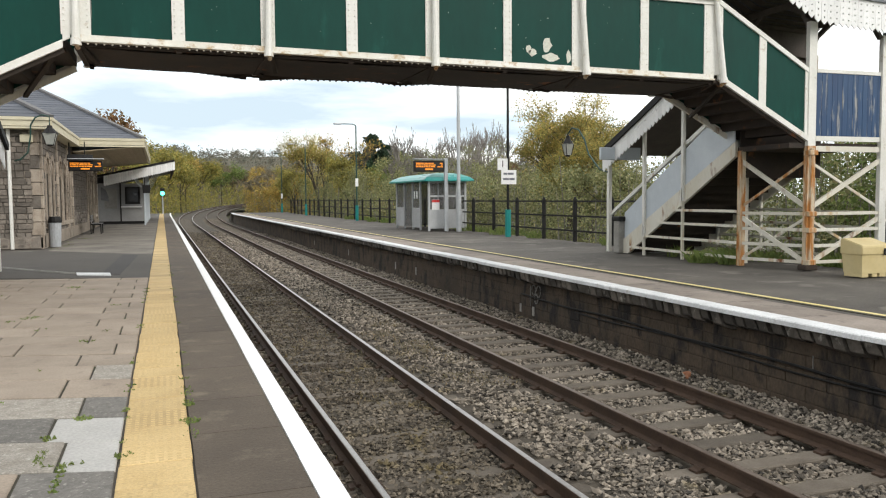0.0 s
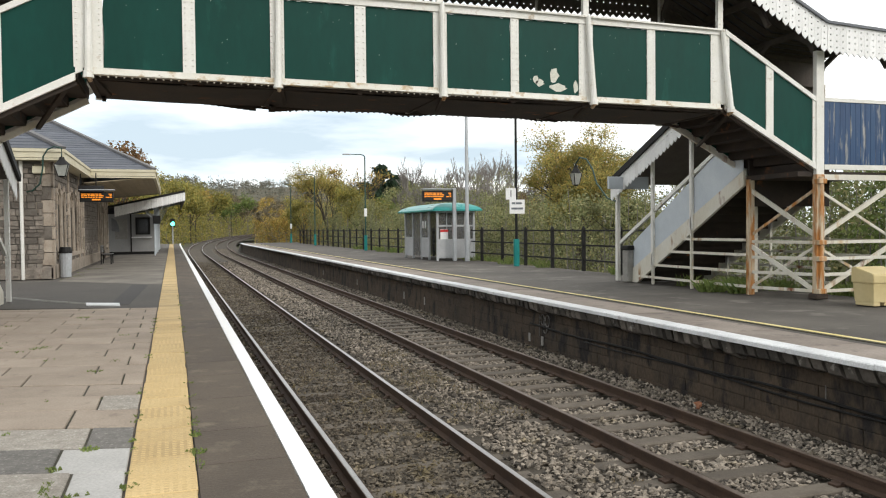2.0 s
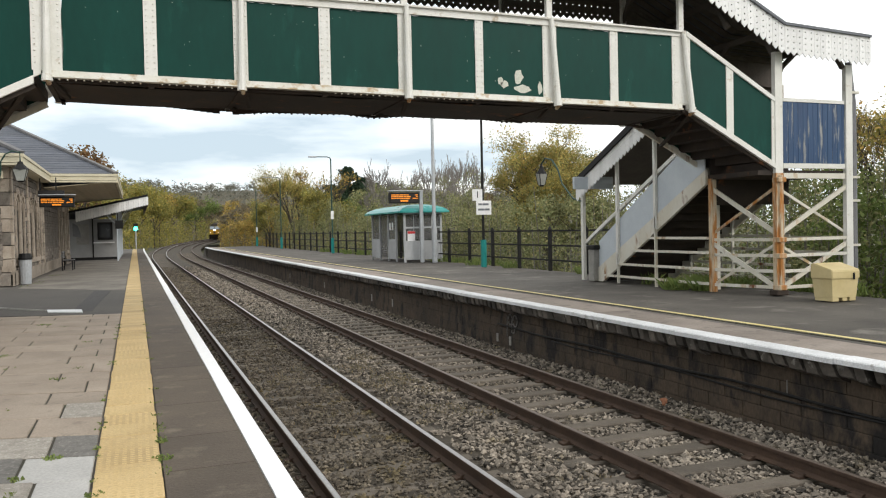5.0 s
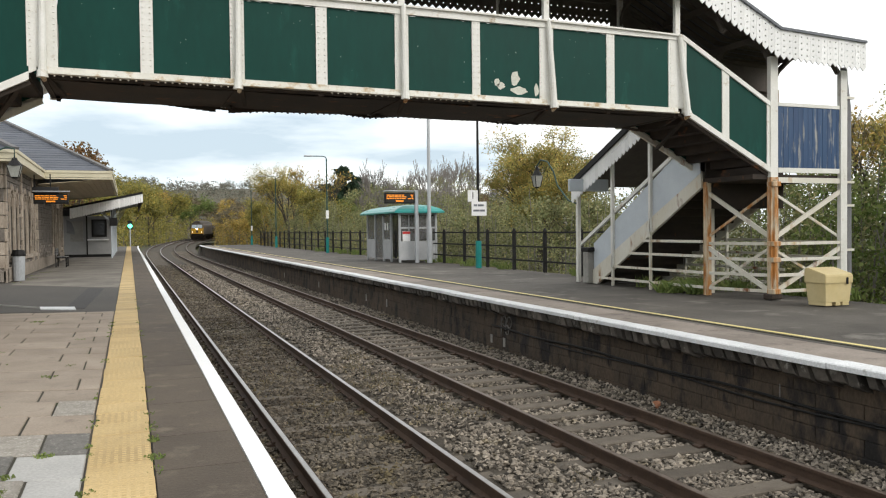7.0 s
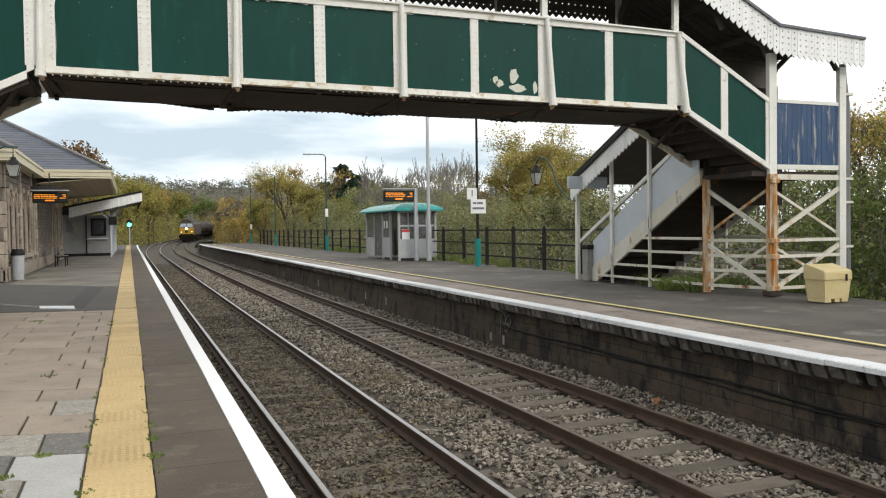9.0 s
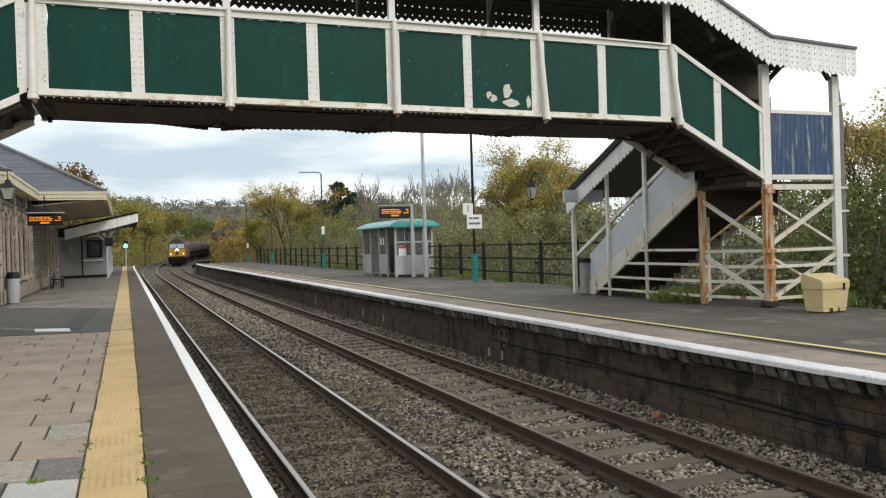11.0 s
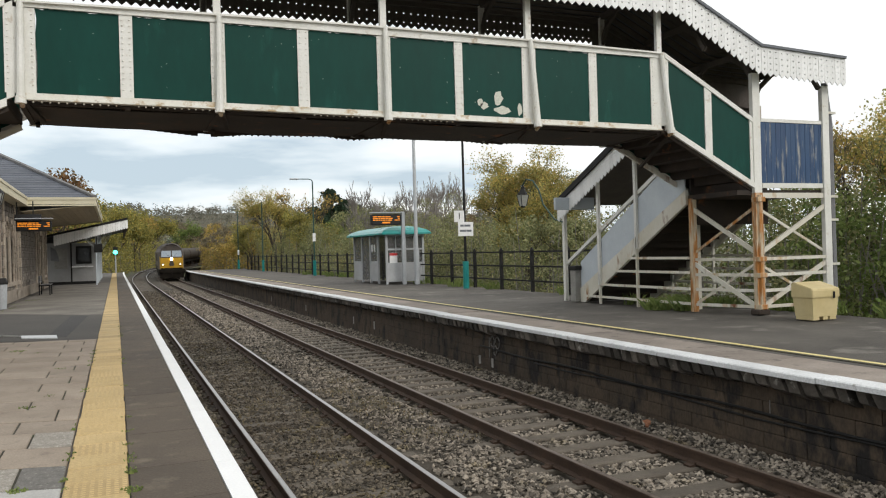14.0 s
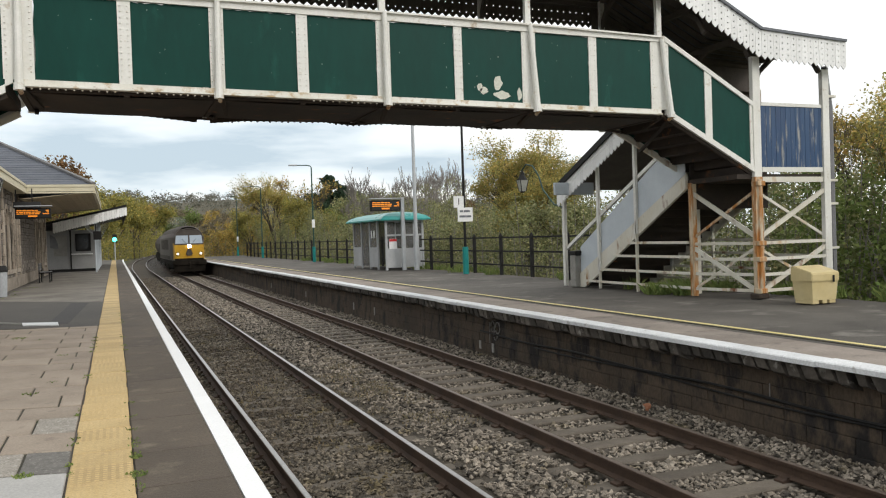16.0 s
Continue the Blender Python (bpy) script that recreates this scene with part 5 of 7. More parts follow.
    box(bm, WX, WX + .10, k, 51.9, 0, .45)
    part("plinth", bm, DRESSED, st)
    front = part("end_wall", one(-13, WX - .30, SY - .04, SY + .002, 0, 4.0), MORTAR, st)
    stone_wall(front, "x", SY - .04, -6.6, WX - .2, 3.75, -1, rng, budget=300)
    holes = [(a - .22, b + .22, z0 - .16, z1 + .15) for a, b, z0, z1 in cuts]
    stone_wall(side, "y", WX, SY + .3, 50, 3.8, 1, rng, holes, budget=300)
    # eaves: gutter and fascia
    E = 4.10

    def eave(pts, name="gutter"):
        for p, q in zip(pts, pts[1:]):
            part(name, beam(bmesh.new(), (p[0], p[1], E - .02), (q[0], q[1], E - .02), .14, .10), CREAM, st, "cream painted gutter")
            part("fascia", beam(bmesh.new(), (p[0], p[1], E - .15), (q[0], q[1], E - .15), .07, .20), CREAM, st)
            part("moulding", beam(bmesh.new(), (p[0], p[1], E - .30), (q[0], q[1], E - .30), .12, .06), CREAM, st)
    eave([(-13, 27.90), (-3.28, 27.90), (-3.28, 36.6), (-.72, 36.6), (-.72, 53.2)])
    # soffits
    part("soffit", one(-13, -3.3, 27.91, SY + .2, E - .34, E - .30), CREAM, st)
    part("soffit", one(-3.9, -3.3, SY, 36.6, E - .34, E - .30), CREAM, st)
    x = -3.5
    while x < -.8:
        za, zc = E - .56 + (x + 3.5) * .094, E - .56 + (x + .22 + 3.5) * .094
        v = [(x, za), (x + .215, zc), (x + .215, zc + .03), (x, za + .03)]
        part("canopy_board", prism(bmesh.new(), v, "y", 36.65, 53.1), CREAM_OLD, st, "dingy cream soffit board")
        x += .225
    # roofs: low hip over the first block, larger hip over the canopy block
    S = .55

    def slope(bm, pts):
        v = [bm.verts.new(p) for p in pts]
        bm.faces.new(v)
        w = [bm.verts.new(Vector(p) - Vector((0, 0, .06))) for p in pts]
        bm.faces.new(w[::-1])
        for k in range(len(v)):
            bm.faces.new([v[k], v[(k + 1) % len(v)], w[(k + 1) % len(v)], w[k]])
    h1, h2 = 3.5, 6.0
    bm = bmesh.new()
    c = (-3.28, 27.90, E + .03)
    slope(bm, [(-13, 27.90, E + .03), c, (c[0] - h1, c[1] + h1, E + S * h1), (-13, c[1] + h1, E + S * h1)])
    slope(bm, [c, (-3.28, 38, E + .03), (c[0] - h1, 38, E + S * h1), (c[0] - h1, c[1] + h1, E + S * h1)])
    part("roof", bm, SLATE, st, "blue grey slate roof")
    bm = bmesh.new()
    d = (-.72, 36.6, E + .03)
    slope(bm, [(-13, 36.6, E + .03), d, (d[0] - h2, d[1] + h2, E + S * h2), (-13, d[1] + h2, E + S * h2)])
    slope(bm, [d, (-.72, 53.2, E + .03), (d[0] - h2, 53.2 - h2, E + S * h2), (d[0] - h2, d[1] + h2, E + S * h2)])
    slope(bm, [(-.72, 53.2, E + .03), (-13, 53.2, E + .03), (-13, 53.2 - h2, E + S * h2), (d[0] - h2, 53.2 - h2, E + S * h2)])
    roof = part("roof", bm, SLATE, st, "blue grey slate roof")
    # slate courses as thin raised strips on the slopes towards the camera
    for (ex, ey, h, n) in ((-3.28, 27.90, h1, 16), (-.72, 36.6, h2, 28)):
        for k in range(n):
            t0, t1 = h * k / n, h * (k + 1.15) / n
            x_hi = ex - (t0 + t1) / 2 - .04
            y0, y1 = ey + t0 - .01, ey + t1
            z0, z1 = E + .03 + S * t0 + .022, E + .03 + S * t1 + .006
            bm = bmesh.new()
            v = [bm.verts.new(p) for p in ((-11.5, y0, z0), (x_hi, y0, z0), (x_hi, y1, z1), (-11.5, y1, z1), (-11.5, y0, z0 - .02), (x_hi, y0, z0 - .02))]
            bm.faces.new([v[0], v[1], v[2], v[3]])
            bm.faces.new([v[0], v[4], v[5], v[1]])
            part("slate_course", bm, SLATE, st)
    bm = bmesh.new()
    beam(bm, (c[0], c[1], c[2] + .04), (c[0] - h1, c[1] + h1, E + S * h1 + .06), .24, .09)
    part("hip_tile", bm, LEAD, st, "stone hip tiles")
    bm = bmesh.new()
    beam(bm, (d[0], d[1], d[2] + .04), (d[0] - h2, d[1] + h2, E + S * h2 + .06), .24, .09)
    part("hip_tile", bm, LEAD, st)
    bm = bmesh.new()
    beam(bm, (d[0] - h2, d[1] + h2, E + S * h2 + .06), (d[0] - h2, 53.2 - h2, E + S * h2 + .06), .24, .09)
    part("ridge_tile", bm, LEAD, st)
    bm = bent(bmesh.new(), [(-4.53, SY - .14, 3.8), (-4.53, SY - .14, 0.0)], .055, 8)
    part("downpipe", bm, WHITE, st, "white downpipe")
    box2 = one(-4.20, -3.84, SY - .22, SY - .05, 3.36, 3.60, .02)
    part("junction_box", box2, CREAM, st)
    return st


def lantern(name, label, lamp, arm, k=1.0):
    """A tapered gas-style lantern hung from a swan-neck bracket; k: its size."""
    ln = thing(name, label, "lantern", "bracket lanterns")
    x, y, z = lamp
    part("bracket", bent(bmesh.new(), arm, .024, 7), material_green(), ln, "dark green swan neck bracket")
    lo, hi = .075 * k, .135 * k
    bm = bmesh.new()
    ring = [[bm.verts.new((x + a * r, y + b * r, zz)) for a, b in ((-1, -1), (1, -1), (1, 1), (-1, 1))] for r, zz in ((lo, z - .34), (hi, z))]
    for q in range(4):
        bm.faces.new([ring[0][q], ring[0][(q + 1) % 4], ring[1][(q + 1) % 4], ring[1][q]])
    bm.faces.new(ring[0][::-1])
    bm.faces.new(ring[1])
    part("glass", bm, LANTERN_GLASS, ln, "frosted panes")
    bm = bmesh.new()
    tube(bm, (x, y, z), (x, y, z + .17), .17 * k, .07 * k, 8)
    tube(bm, (x, y, z + .17), (x, y, z + .25), .06 * k, .05 * k, 8)
    tube(bm, (x, y, z + .25), (x, y, z + .33), .03, .015, 6)
    part("cap", bm, BLACK, ln, "dark metal cap")
    part("base_cup", tube(bmesh.new(), (x, y, z - .38), (x, y, z - .34), .05 * k, .085 * k, 8), BLACK, ln)
    for sx, sy in ((1, 1), (1, -1), (-1, 1), (-1, -1)):
        part("frame_bar", tube(bmesh.new(), (x + sx * lo, y + sy * lo, z - .34), (x + sx * hi, y + sy * hi, z), .014, .014, 4), BLACK, ln)
    return ln


_mg = []


def material_green():
    if not _mg:
        _mg.append(material("dark_green_ironwork", (0.010, 0.045, 0.035), (0.018, 0.065, 0.05), 3, 0.5, bump=0.05))
    return _mg[0]


def display(name, label, x0, x1, y, z0, z1, hood=True):
    d = thing(name, label, "departure board", "departure boards")
    part("casing", one(x0, x1, y, y + .22, z0, z1, .015), BLACK, d)
    part("screen", one(x0 + .05, x1 - .05, y - .006, y - .001, z0 + .05, z1 - .05), SCREEN, d)
    h = z1 - z0
    w = x1 - x0
    rng = random.Random(9)
    for z in (z1 - h * .22, z1 - h * .38, z1 - h * .54):
        a = .05
        while a < .93:
            b = min(a + rng.choice((.05, .08, .11, .14)), .95)
            if not (.62 < a < .74):
                part("text_bar", one(x0 + w * a, x0 + w * b, y - .013, y - .007, z - h * .045, z + h * .045), AMBER, d, "glowing amber text")
            a = b + .018
    part("text_bar", one(x0 + w * .36, x0 + w * .62, y - .013, y - .007, z0 + h * .16, z0 + h * .30), AMBER, d, "glowing amber text")
    if hood:
        part("hood", one(x0 - .02, x1 + .05, y - .10, y + .28, z1 + .06, z1 + .10, .01), GALV, d)
    return d


def build_platform_canopy():
    """Lower rising canopy beyond the building, over a timber kiosk."""
    c = thing("platform_canopy", "low dark platform canopy with a white valance", "canopy")
    Y0, Y1 = 51.9, 76.0
    z = lambda x: 2.98 + (x + 3.3) * (3.86 - 2.98) / 4.0
    part("canopy_roof", prism(bmesh.new(), [(-4.4, z(-4.4)), (.74, z(.74)), (.74, z(.74) + .13), (-4.4, z(-4.4) + .13)], "y", Y0 - .1, Y1), BLACK, c, "dark felted roof")
    x = -3.3
    while x < .68:
        d = .62 - .10 * (x + 3.3) / 4
        part("valance_board", prism(bmesh.new(), [(x, z(x) - d + .06), (x + .0675, z(x) - d), (x + .135, z(x) - d + .06), (x + .135, z(x) + .02), (x, z(x) + .02)], "y", Y0 - .06, Y0 - .03), VALANCE, c)
        x += .14
    y = Y0
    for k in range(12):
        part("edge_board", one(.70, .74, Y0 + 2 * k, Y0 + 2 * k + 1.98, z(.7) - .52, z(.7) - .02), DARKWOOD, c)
    for y in (52.3, 56.5, 61, 66, 71):
        p = part("post", tube(bmesh.new(), (-1.05, y, 0), (-1.05, y, z(-1.05)), .045, .04, 8), PALE, c, "slender painted iron post")
        part("bracket", bent(bmesh.new(), [(-1.05, y, 2.2), (-.7, y, 2.75), (-.2, y, z(-.2))], .02, 6), PALE, p)
        part("bracket", bent(bmesh.new(), [(-1.05, y, 2.2), (-1.5, y, 2.6), (-1.9, y, z(-1.9))], .02, 6), PALE, p)
    k = thing("timber_kiosk", "pale grey timber kiosk with posters and a window", "kiosk")
    K = 56.0
    part("wall", one(-4.4, -1.16, K, 75.0, 0.12, 2.62), material("kiosk_grey_paint", (0.27, 0.27, 0.265), (0.34, 0.34, 0.335), 1, .6, bump=.05), k)
    part("skirting", one(-4.4, -1.14, K - .06, K, 0, .17), BLACK, k)
    part("frame_post", one(-2.62, -2.54, K - .06, K, .17, 2.62), BLACK, k)
    w = part("window", one(-2.30, -1.40, K - .07, K, 1.28, 2.40), BLACK, k, "dark window in a black frame")
    part("pane", one(-2.16, -1.54, K - .08, K - .072, 1.42, 2.28), GLASS_DARK, w)
    part("poster", one(-3.55, -2.80, K - .05, K - .005, 1.0, 2.3), CONCRETE, k, "faded grey poster")
    pic = prism(bmesh.new(), [(-3.75, 2.4), (-3.45, 2.2), (-3.30, 1.75), (-3.28, 1.45), (-3.55, 1.5), (-3.75, 1.55)], "y", K - .06, K - .051)
    part("poster_print", pic, PIPE, k, "dark printed shape")
    part("ledge", one(-2.55, -1.3, K - .2, K, 1.06, 1.14), SIGNWHITE, k)
    s = thing("info_box", "dark information case on the canopy post", "notice case")
    part("case", one(-1.15, -.70, 52.2, 52.32, 1.95, 2.45, .01), BLACK, s)
    part("bracket", one(-1.05, -1.0, 52.25, 52.31, 2.45, 2.9), BLACK, s)


def build_bench(at):
    b = thing("bench", "dark metal platform bench by the wall", "bench")
    x, y, z = at
    for dy in (-.55, .55):
        bm = bmesh.new()
        box(bm, x - .22, x - .17, y + dy - .03, y + dy + .03, z, z + .85)
        box(bm, x + .20, x + .25, y + dy - .03, y + dy + .03, z, z + .45)
        box(bm, x - .2, x + .25, y + dy - .03, y + dy + .03, z + .40, z + .45)
        part("end_frame", bm, BLACK, b)
    for k in range(4):
        part("seat_slat", one(x - .16 + .11 * k, x - .07 + .11 * k, y - .75, y + .75, z + .45, z + .48), LEAD, b)
    for k in range(3):
        part("back_slat", one(x - .21, x - .18, y - .75, y + .75, z + .55 + .11 * k, z + .64 + .11 * k), LEAD, b)


def build_bin(at):
    b = thing("litter_bin", "round grey litter bin with a black lid", "bin")
    x, y, z = at
    bm = tube(bmesh.new(), (x, y, z), (x, y, z + .80), .17, .20, 14)
    part("body", bm, BIN, b, smooth=False)
    bm = bmesh.new()
    tube(bm, (x, y, z + .80), (x, y, z + .86), .22, .22, 14)
    tube(bm, (x, y, z + .86), (x, y, z + 1.0), .21, .17, 14)
    part("lid", bm, BLACK, b, "black lid")


# ---------------------------------------------------------------- far platform furniture
def build_fence():
    f = thing("platform_fence", "black post and three-rail platform fence", "fence")
    post = bmesh.new()
    box(post, -.055, .055, -.055, .055, 0, 1.44, .008)
    tube(post, (0, 0, 1.43), (0, 0, 1.52), .065, .03, 8)
    me = mesh_of("post", post, BLACK)
    ys = [10.0 + 2.34 * k for k in range(34)]
    off = 23.94 - 10 - 2.34 * 5
    for y in ys[4:]:
        if 34.5 < y + off - 2.24 < 40.2:      # the shelter's back stands here
            continue
        shared("post", me, f, Matrix.Translation((13.1, y + off - 2.24, 0)))
    for z in (1.37, .87, .37):
        for k in range(4, 34, 2):
            y0 = 10.0 + off - 2.24 + 2.34 * k
            part("rail", beam(bmesh.new(), (13.1, y0, z), (13.1, min(y0 + 4.68, 90.5), z), .04, .055), BLACK, f)


def lamp_post(x, y, h, head=True, name="lamp_post", label="slim dark lamp post on a teal base", arm=1.2, mat=None):
    l = thing(name, label, "lamp post", "platform lamp posts")
    part("base", tube(bmesh.new(), (x, y, 0), (x, y, 1.05), .115, .115, 10), TEAL, l, "teal painted base")
    part("column", tube(bmesh.new(), (x, y, 1.05), (x, y, h), .055, .045, 8), mat or material_green(), l)
    if head:
        part("arm", bent(bmesh.new(), [(x, y, h), (x - .08, y, h + .10), (x - .25, y, h + .15), (x - arm + .2, y, h + .15)], .035, 6), mat or material_green(), l)
        part("lamp_head", one(x - arm - .35, x - arm + .25, y - .1, y + .1, h + .10, h + .20, .03), GALV, l, "grey lamp head")
    return l


def build_far_furniture():
    lamp_post(12.6, 54.0, 6.45)
    lamp_post(12.6, 90.5, 6.45)
    lamp_post(12.6, 74.6, 6.45)
    for y, z in ((54.0, 2.35), (90.5, 1.6)):
        s = thing("column_plate", "small white plate strapped to a lamp post", "sign", "lamp post plates")
        part("plate", one(12.50, 12.70, y - .08, y - .062, z, z + .55, .004), SIGNWHITE, s)
    lamp_post(12.5, 28.25, 7.6, head=False, label="tall dark column on a teal base carrying signs", mat=BLACK)
    s = thing("platform_number", "white square platform number sign", "sign")
    part("plate", one(12.03, 12.45, 28.15, 28.17, 2.56, 3.0, .004), SIGNWHITE, s)
    lettering("numeral", "1", .36, SIGNBLACK, s, pose(12.24, 28.146, 2.78, 90))
    s = thing("station_sign", "white station name sign with dark lettering", "sign")
    part("plate", one(12.17, 12.80, 28.12, 28.14, 2.02, 2.56, .004), SIGNWHITE, s)
    for z, ends in ((2.42, ((12.26, 12.40), (12.43, 12.68))), (2.22, ((12.24, 12.50), (12.515, 12.72)))):
        for a, b in ends:
            part("text_bar", one(a, b, 28.112, 28.119, z - .038, z + .038), SIGNTEXT, s)
    # tall galvanised column
    p = thing("mast", "tall plain galvanised column", "mast")
    part("column", tube(bmesh.new(), (12.55, 33.8, 1.6), (12.55, 33.8, 9.5), .085, .06, 10), GALV, p)
    part("base", tube(bmesh.new(), (12.55, 33.8, 0), (12.55, 33.8, 1.6), .12, .12, 10), GALV, p)
    # departure board on its post
    d = display("departure_board", "black departure board with amber text on a grey post", 10.62, 12.02, 34.25, 2.70, 3.18)
    part("post", one(12.05, 12.20, 34.25, 34.40, 0, 3.30, .01), GALV, d, "grey post")
    # shelter
    s = thing("waiting_shelter", "grey glazed waiting shelter with a teal curved roof", "shelter")
    X0, X1, Y0, Y1, ZE = 11.45, 13.22, 34.75, 40.0, 2.28
    for x, y in ((X0, Y0), (X1, Y0), (X0, Y1), (X1, Y1), ((X0 + X1) / 2, Y0), (X0, 36.0), (X0, 37.2), (X0, 38.6)):
        part("post", one(x - .05, x + .05, y - .05, y + .05, 0, ZE, .01), SHELTERGREY, s)
    for x0, x1 in ((X0 + .05, (X0 + X1) / 2 - .05), ((X0 + X1) / 2 + .05, X1 - .05)):
        part("lower_panel", one(x0, x1, Y0 - .02, Y0 + .02, .12, 1.0), SHELTERGREY, s, "grey solid panel")
        part("glazing", one(x0, x1, Y0 - .008, Y0 + .008, 1.04, ZE - .06), SHELTERGLASS, s, "scratched glazing")
        part("midrail", one(x0, x1, Y0 - .03, Y0 + .03, 1.56, 1.64), SHELTERGREY, s)
        part("top_rail", one(x0, x1, Y0 - .03, Y0 + .03, ZE - .08, ZE), SHELTERGREY, s)
        part("mullion", one((x0 + x1) / 2 - .02, (x0 + x1) / 2 + .02, Y0 - .025, Y0 + .025, 1.0, ZE - .06), SHELTERGREY, s)
    for y0, y1, solid in ((36.05, 37.15, True), (37.25, 38.55, False), (38.65, 39.95, True)):
        if solid:
            part("lower_panel", one(X0 - .02, X0 + .02, y0, y1, .12, 1.0), SHELTERGREY, s)
            part("glazing", one(X0 - .008, X0 + .008, y0, y1, 1.04, ZE - .06), SHELTERGLASS, s)
            part("midrail", one(X0 - .03, X0 + .03, y0, y1, 1.0, 1.06), SHELTERGREY, s)
        else:
            part("glazing", one(X0 - .008, X0 + .008, y0, y1, .15, ZE - .06), SHELTERGLASS, s)
    part("back_wall", one(X1 - .02, X1 + .02, Y0 + .05, Y1 - .05, .1, ZE), SHELTERGLASS, s)
    part("end_wall", one(X0 + .05, X1 - .05, Y1 - .02, Y1 + .02, .1, ZE), SHELTERGLASS, s)
    for y in (36.4, 36.8):
        part("notice", one(X0 - .03, X0 - .022, y, y + .18, 1.5, 1.85), SIGNWHITE, s, "white notice")
    nt = part("notice", one(11.58, 11.95, Y0 - .035, Y0 - .022, .98, 1.44), SIGNWHITE, s, "white notice with a red band")
    part("red_band", one(11.58, 11.95, Y0 - .042, Y0 - .036, 1.32, 1.43), SIGNRED, nt)
    xm, ym = (X0 + X1) / 2, (Y0 + Y1) / 2
    bm = bmesh.new()
    rings = []
    for t, z in ((1.0, ZE), (1.0, ZE + .07), (.86, ZE + .20), (.6, ZE + .32), (.28, ZE + .39)):
        hx, hy = (X1 - X0) / 2 * t + .32 * t, (Y1 - Y0) / 2 - (1 - t) * .95 + .32
        rings.append([bm.verts.new((xm + a * hx, ym + b * hy, z)) for a, b in ((-1, -1), (1, -1), (1, 1), (-1, 1))])
    for r, q in zip(rings, rings[1:]):
        for k in range(4):
            bm.faces.new([r[k], r[(k + 1) % 4], q[(k + 1) % 4], q[k]])
    bm.faces.new(rings[-1])
    bm.faces.new(rings[0][::-1])
    part("roof", bm, TEALROOF, s, "teal roof with upturned hips")
    # grit box
    g = thing("grit_box", "faded yellow plastic grit box with a hinged lid", "grit box")
    cx, cy = 12.26, 11.39
    bm = bmesh.new()
    lo = [(-.325, -.235), (.325, -.235), (.325, .235), (-.325, .235)]
    rows = [[bm.verts.new((cx + a * k, cy + b * k, z)) for a, b in lo] for k, z in ((.90, .07), (1.0, .44))]
    for k in range(4):
        bm.faces.new([rows[0][k], rows[0][(k + 1) % 4], rows[1][(k + 1) % 4], rows[1][k]])
    bm.faces.new(rows[0][::-1])
    bm.faces.new(rows[1])
    part("body", bm, GRITBOX, g)
    for dx, w in ((-.21, .08), (.02, .06), (.21, .08)):
        part("foot", one(cx + dx - w, cx + dx + w, cy - .208, cy + .208, 0, .07, .008), GRITBOX, g)
    bm = bmesh.new()
    prism(bm, [(cy - .255, .42), (cy + .255, .42), (cy + .255, .68), (cy + .20, .71), (cy - .235, .595), (cy - .255, .57)], "x", cx - .345, cx + .345)
    bmesh.ops.bevel(bm, geom=bm.edges[:], offset=.012, segments=2, affect="EDGES")
    lid = part("lid", bm, GRITBOX, g, "sloping hinged lid")
    part("latch", one(cx + .16, cx + .21, cy - .275, cy - .256, .40, .53, .008), BLACK, lid, "black latch")
    lantern("stair_lantern", "old bracket lantern at the foot of the stairs", (11.6, 21.75, 3.12),
            [(11.6, 19.46, 2.20), (11.6, 19.9, 2.30), (11.6, 20.5, 2.75), (11.6, 20.75, 3.2), (11.6, 21.1, 3.5), (11.6, 21.5, 3.58), (11.6, 21.75, 3.42)])


def build_near_furniture():
    lantern("wall_lantern", "old bracket lantern on the building's corner", (-3.28, 27.6, 3.60),
            [(-4.42, 28.28, 2.78), (-4.18, 27.97, 2.81), (-3.95, 27.86, 3.02), (-3.85, 27.8, 3.52), (-3.83, 27.75, 3.86), (-3.69, 27.7, 4.09), (-3.49, 27.65, 4.18), (-3.28, 27.6, 4.13), (-3.28, 27.6, 3.9)], 1.45)
    d = display("departure_board", "black departure board with amber text under the eaves", -3.42, -2.20, 33.9, 2.66, 3.05)
    part("hanger", one(-3.40, -3.36, 33.98, 34.02, 3.0, 3.8), BLACK, d)
    part("visor", prism(bmesh.new(), [(33.78, 3.06), (34.16, 3.06), (34.16, 3.30), (33.95, 3.30)], "x", -3.46, -2.55), BLACK, d, "black sloping visor")
    part("hanger", one(-2.85, -2.81, 33.98, 34.02, 3.0, 3.8), BLACK, d)
    build_bin((-3.43, 29.3, 0))
    build_bench((-2.95, 40.3, 0))
    s = thing("signal", "colour light signal showing green at the platform end", "signal")
    part("post", tube(bmesh.new(), (.03, 91.5, 0.06), (.03, 91.5, 2.0), .06, .06, 8), GALV, s)
    part("head", one(-.2, .26, 91.5, 91.75, 1.9, 2.8, .03), BLACK, s)
    part("lens", tube(bmesh.new(), (.03, 91.51, 2.25), (.03, 91.45, 2.25), .21, .21, 14), GREENLIGHT, s, "glowing green lens")
    c = thing("equipment_cabinet", "grey trackside cabinet at the platform end", "cabinet")
    part("body", one(-3.4, -2.2, 86, 87, 0, 1.3, .02), BIN, c)


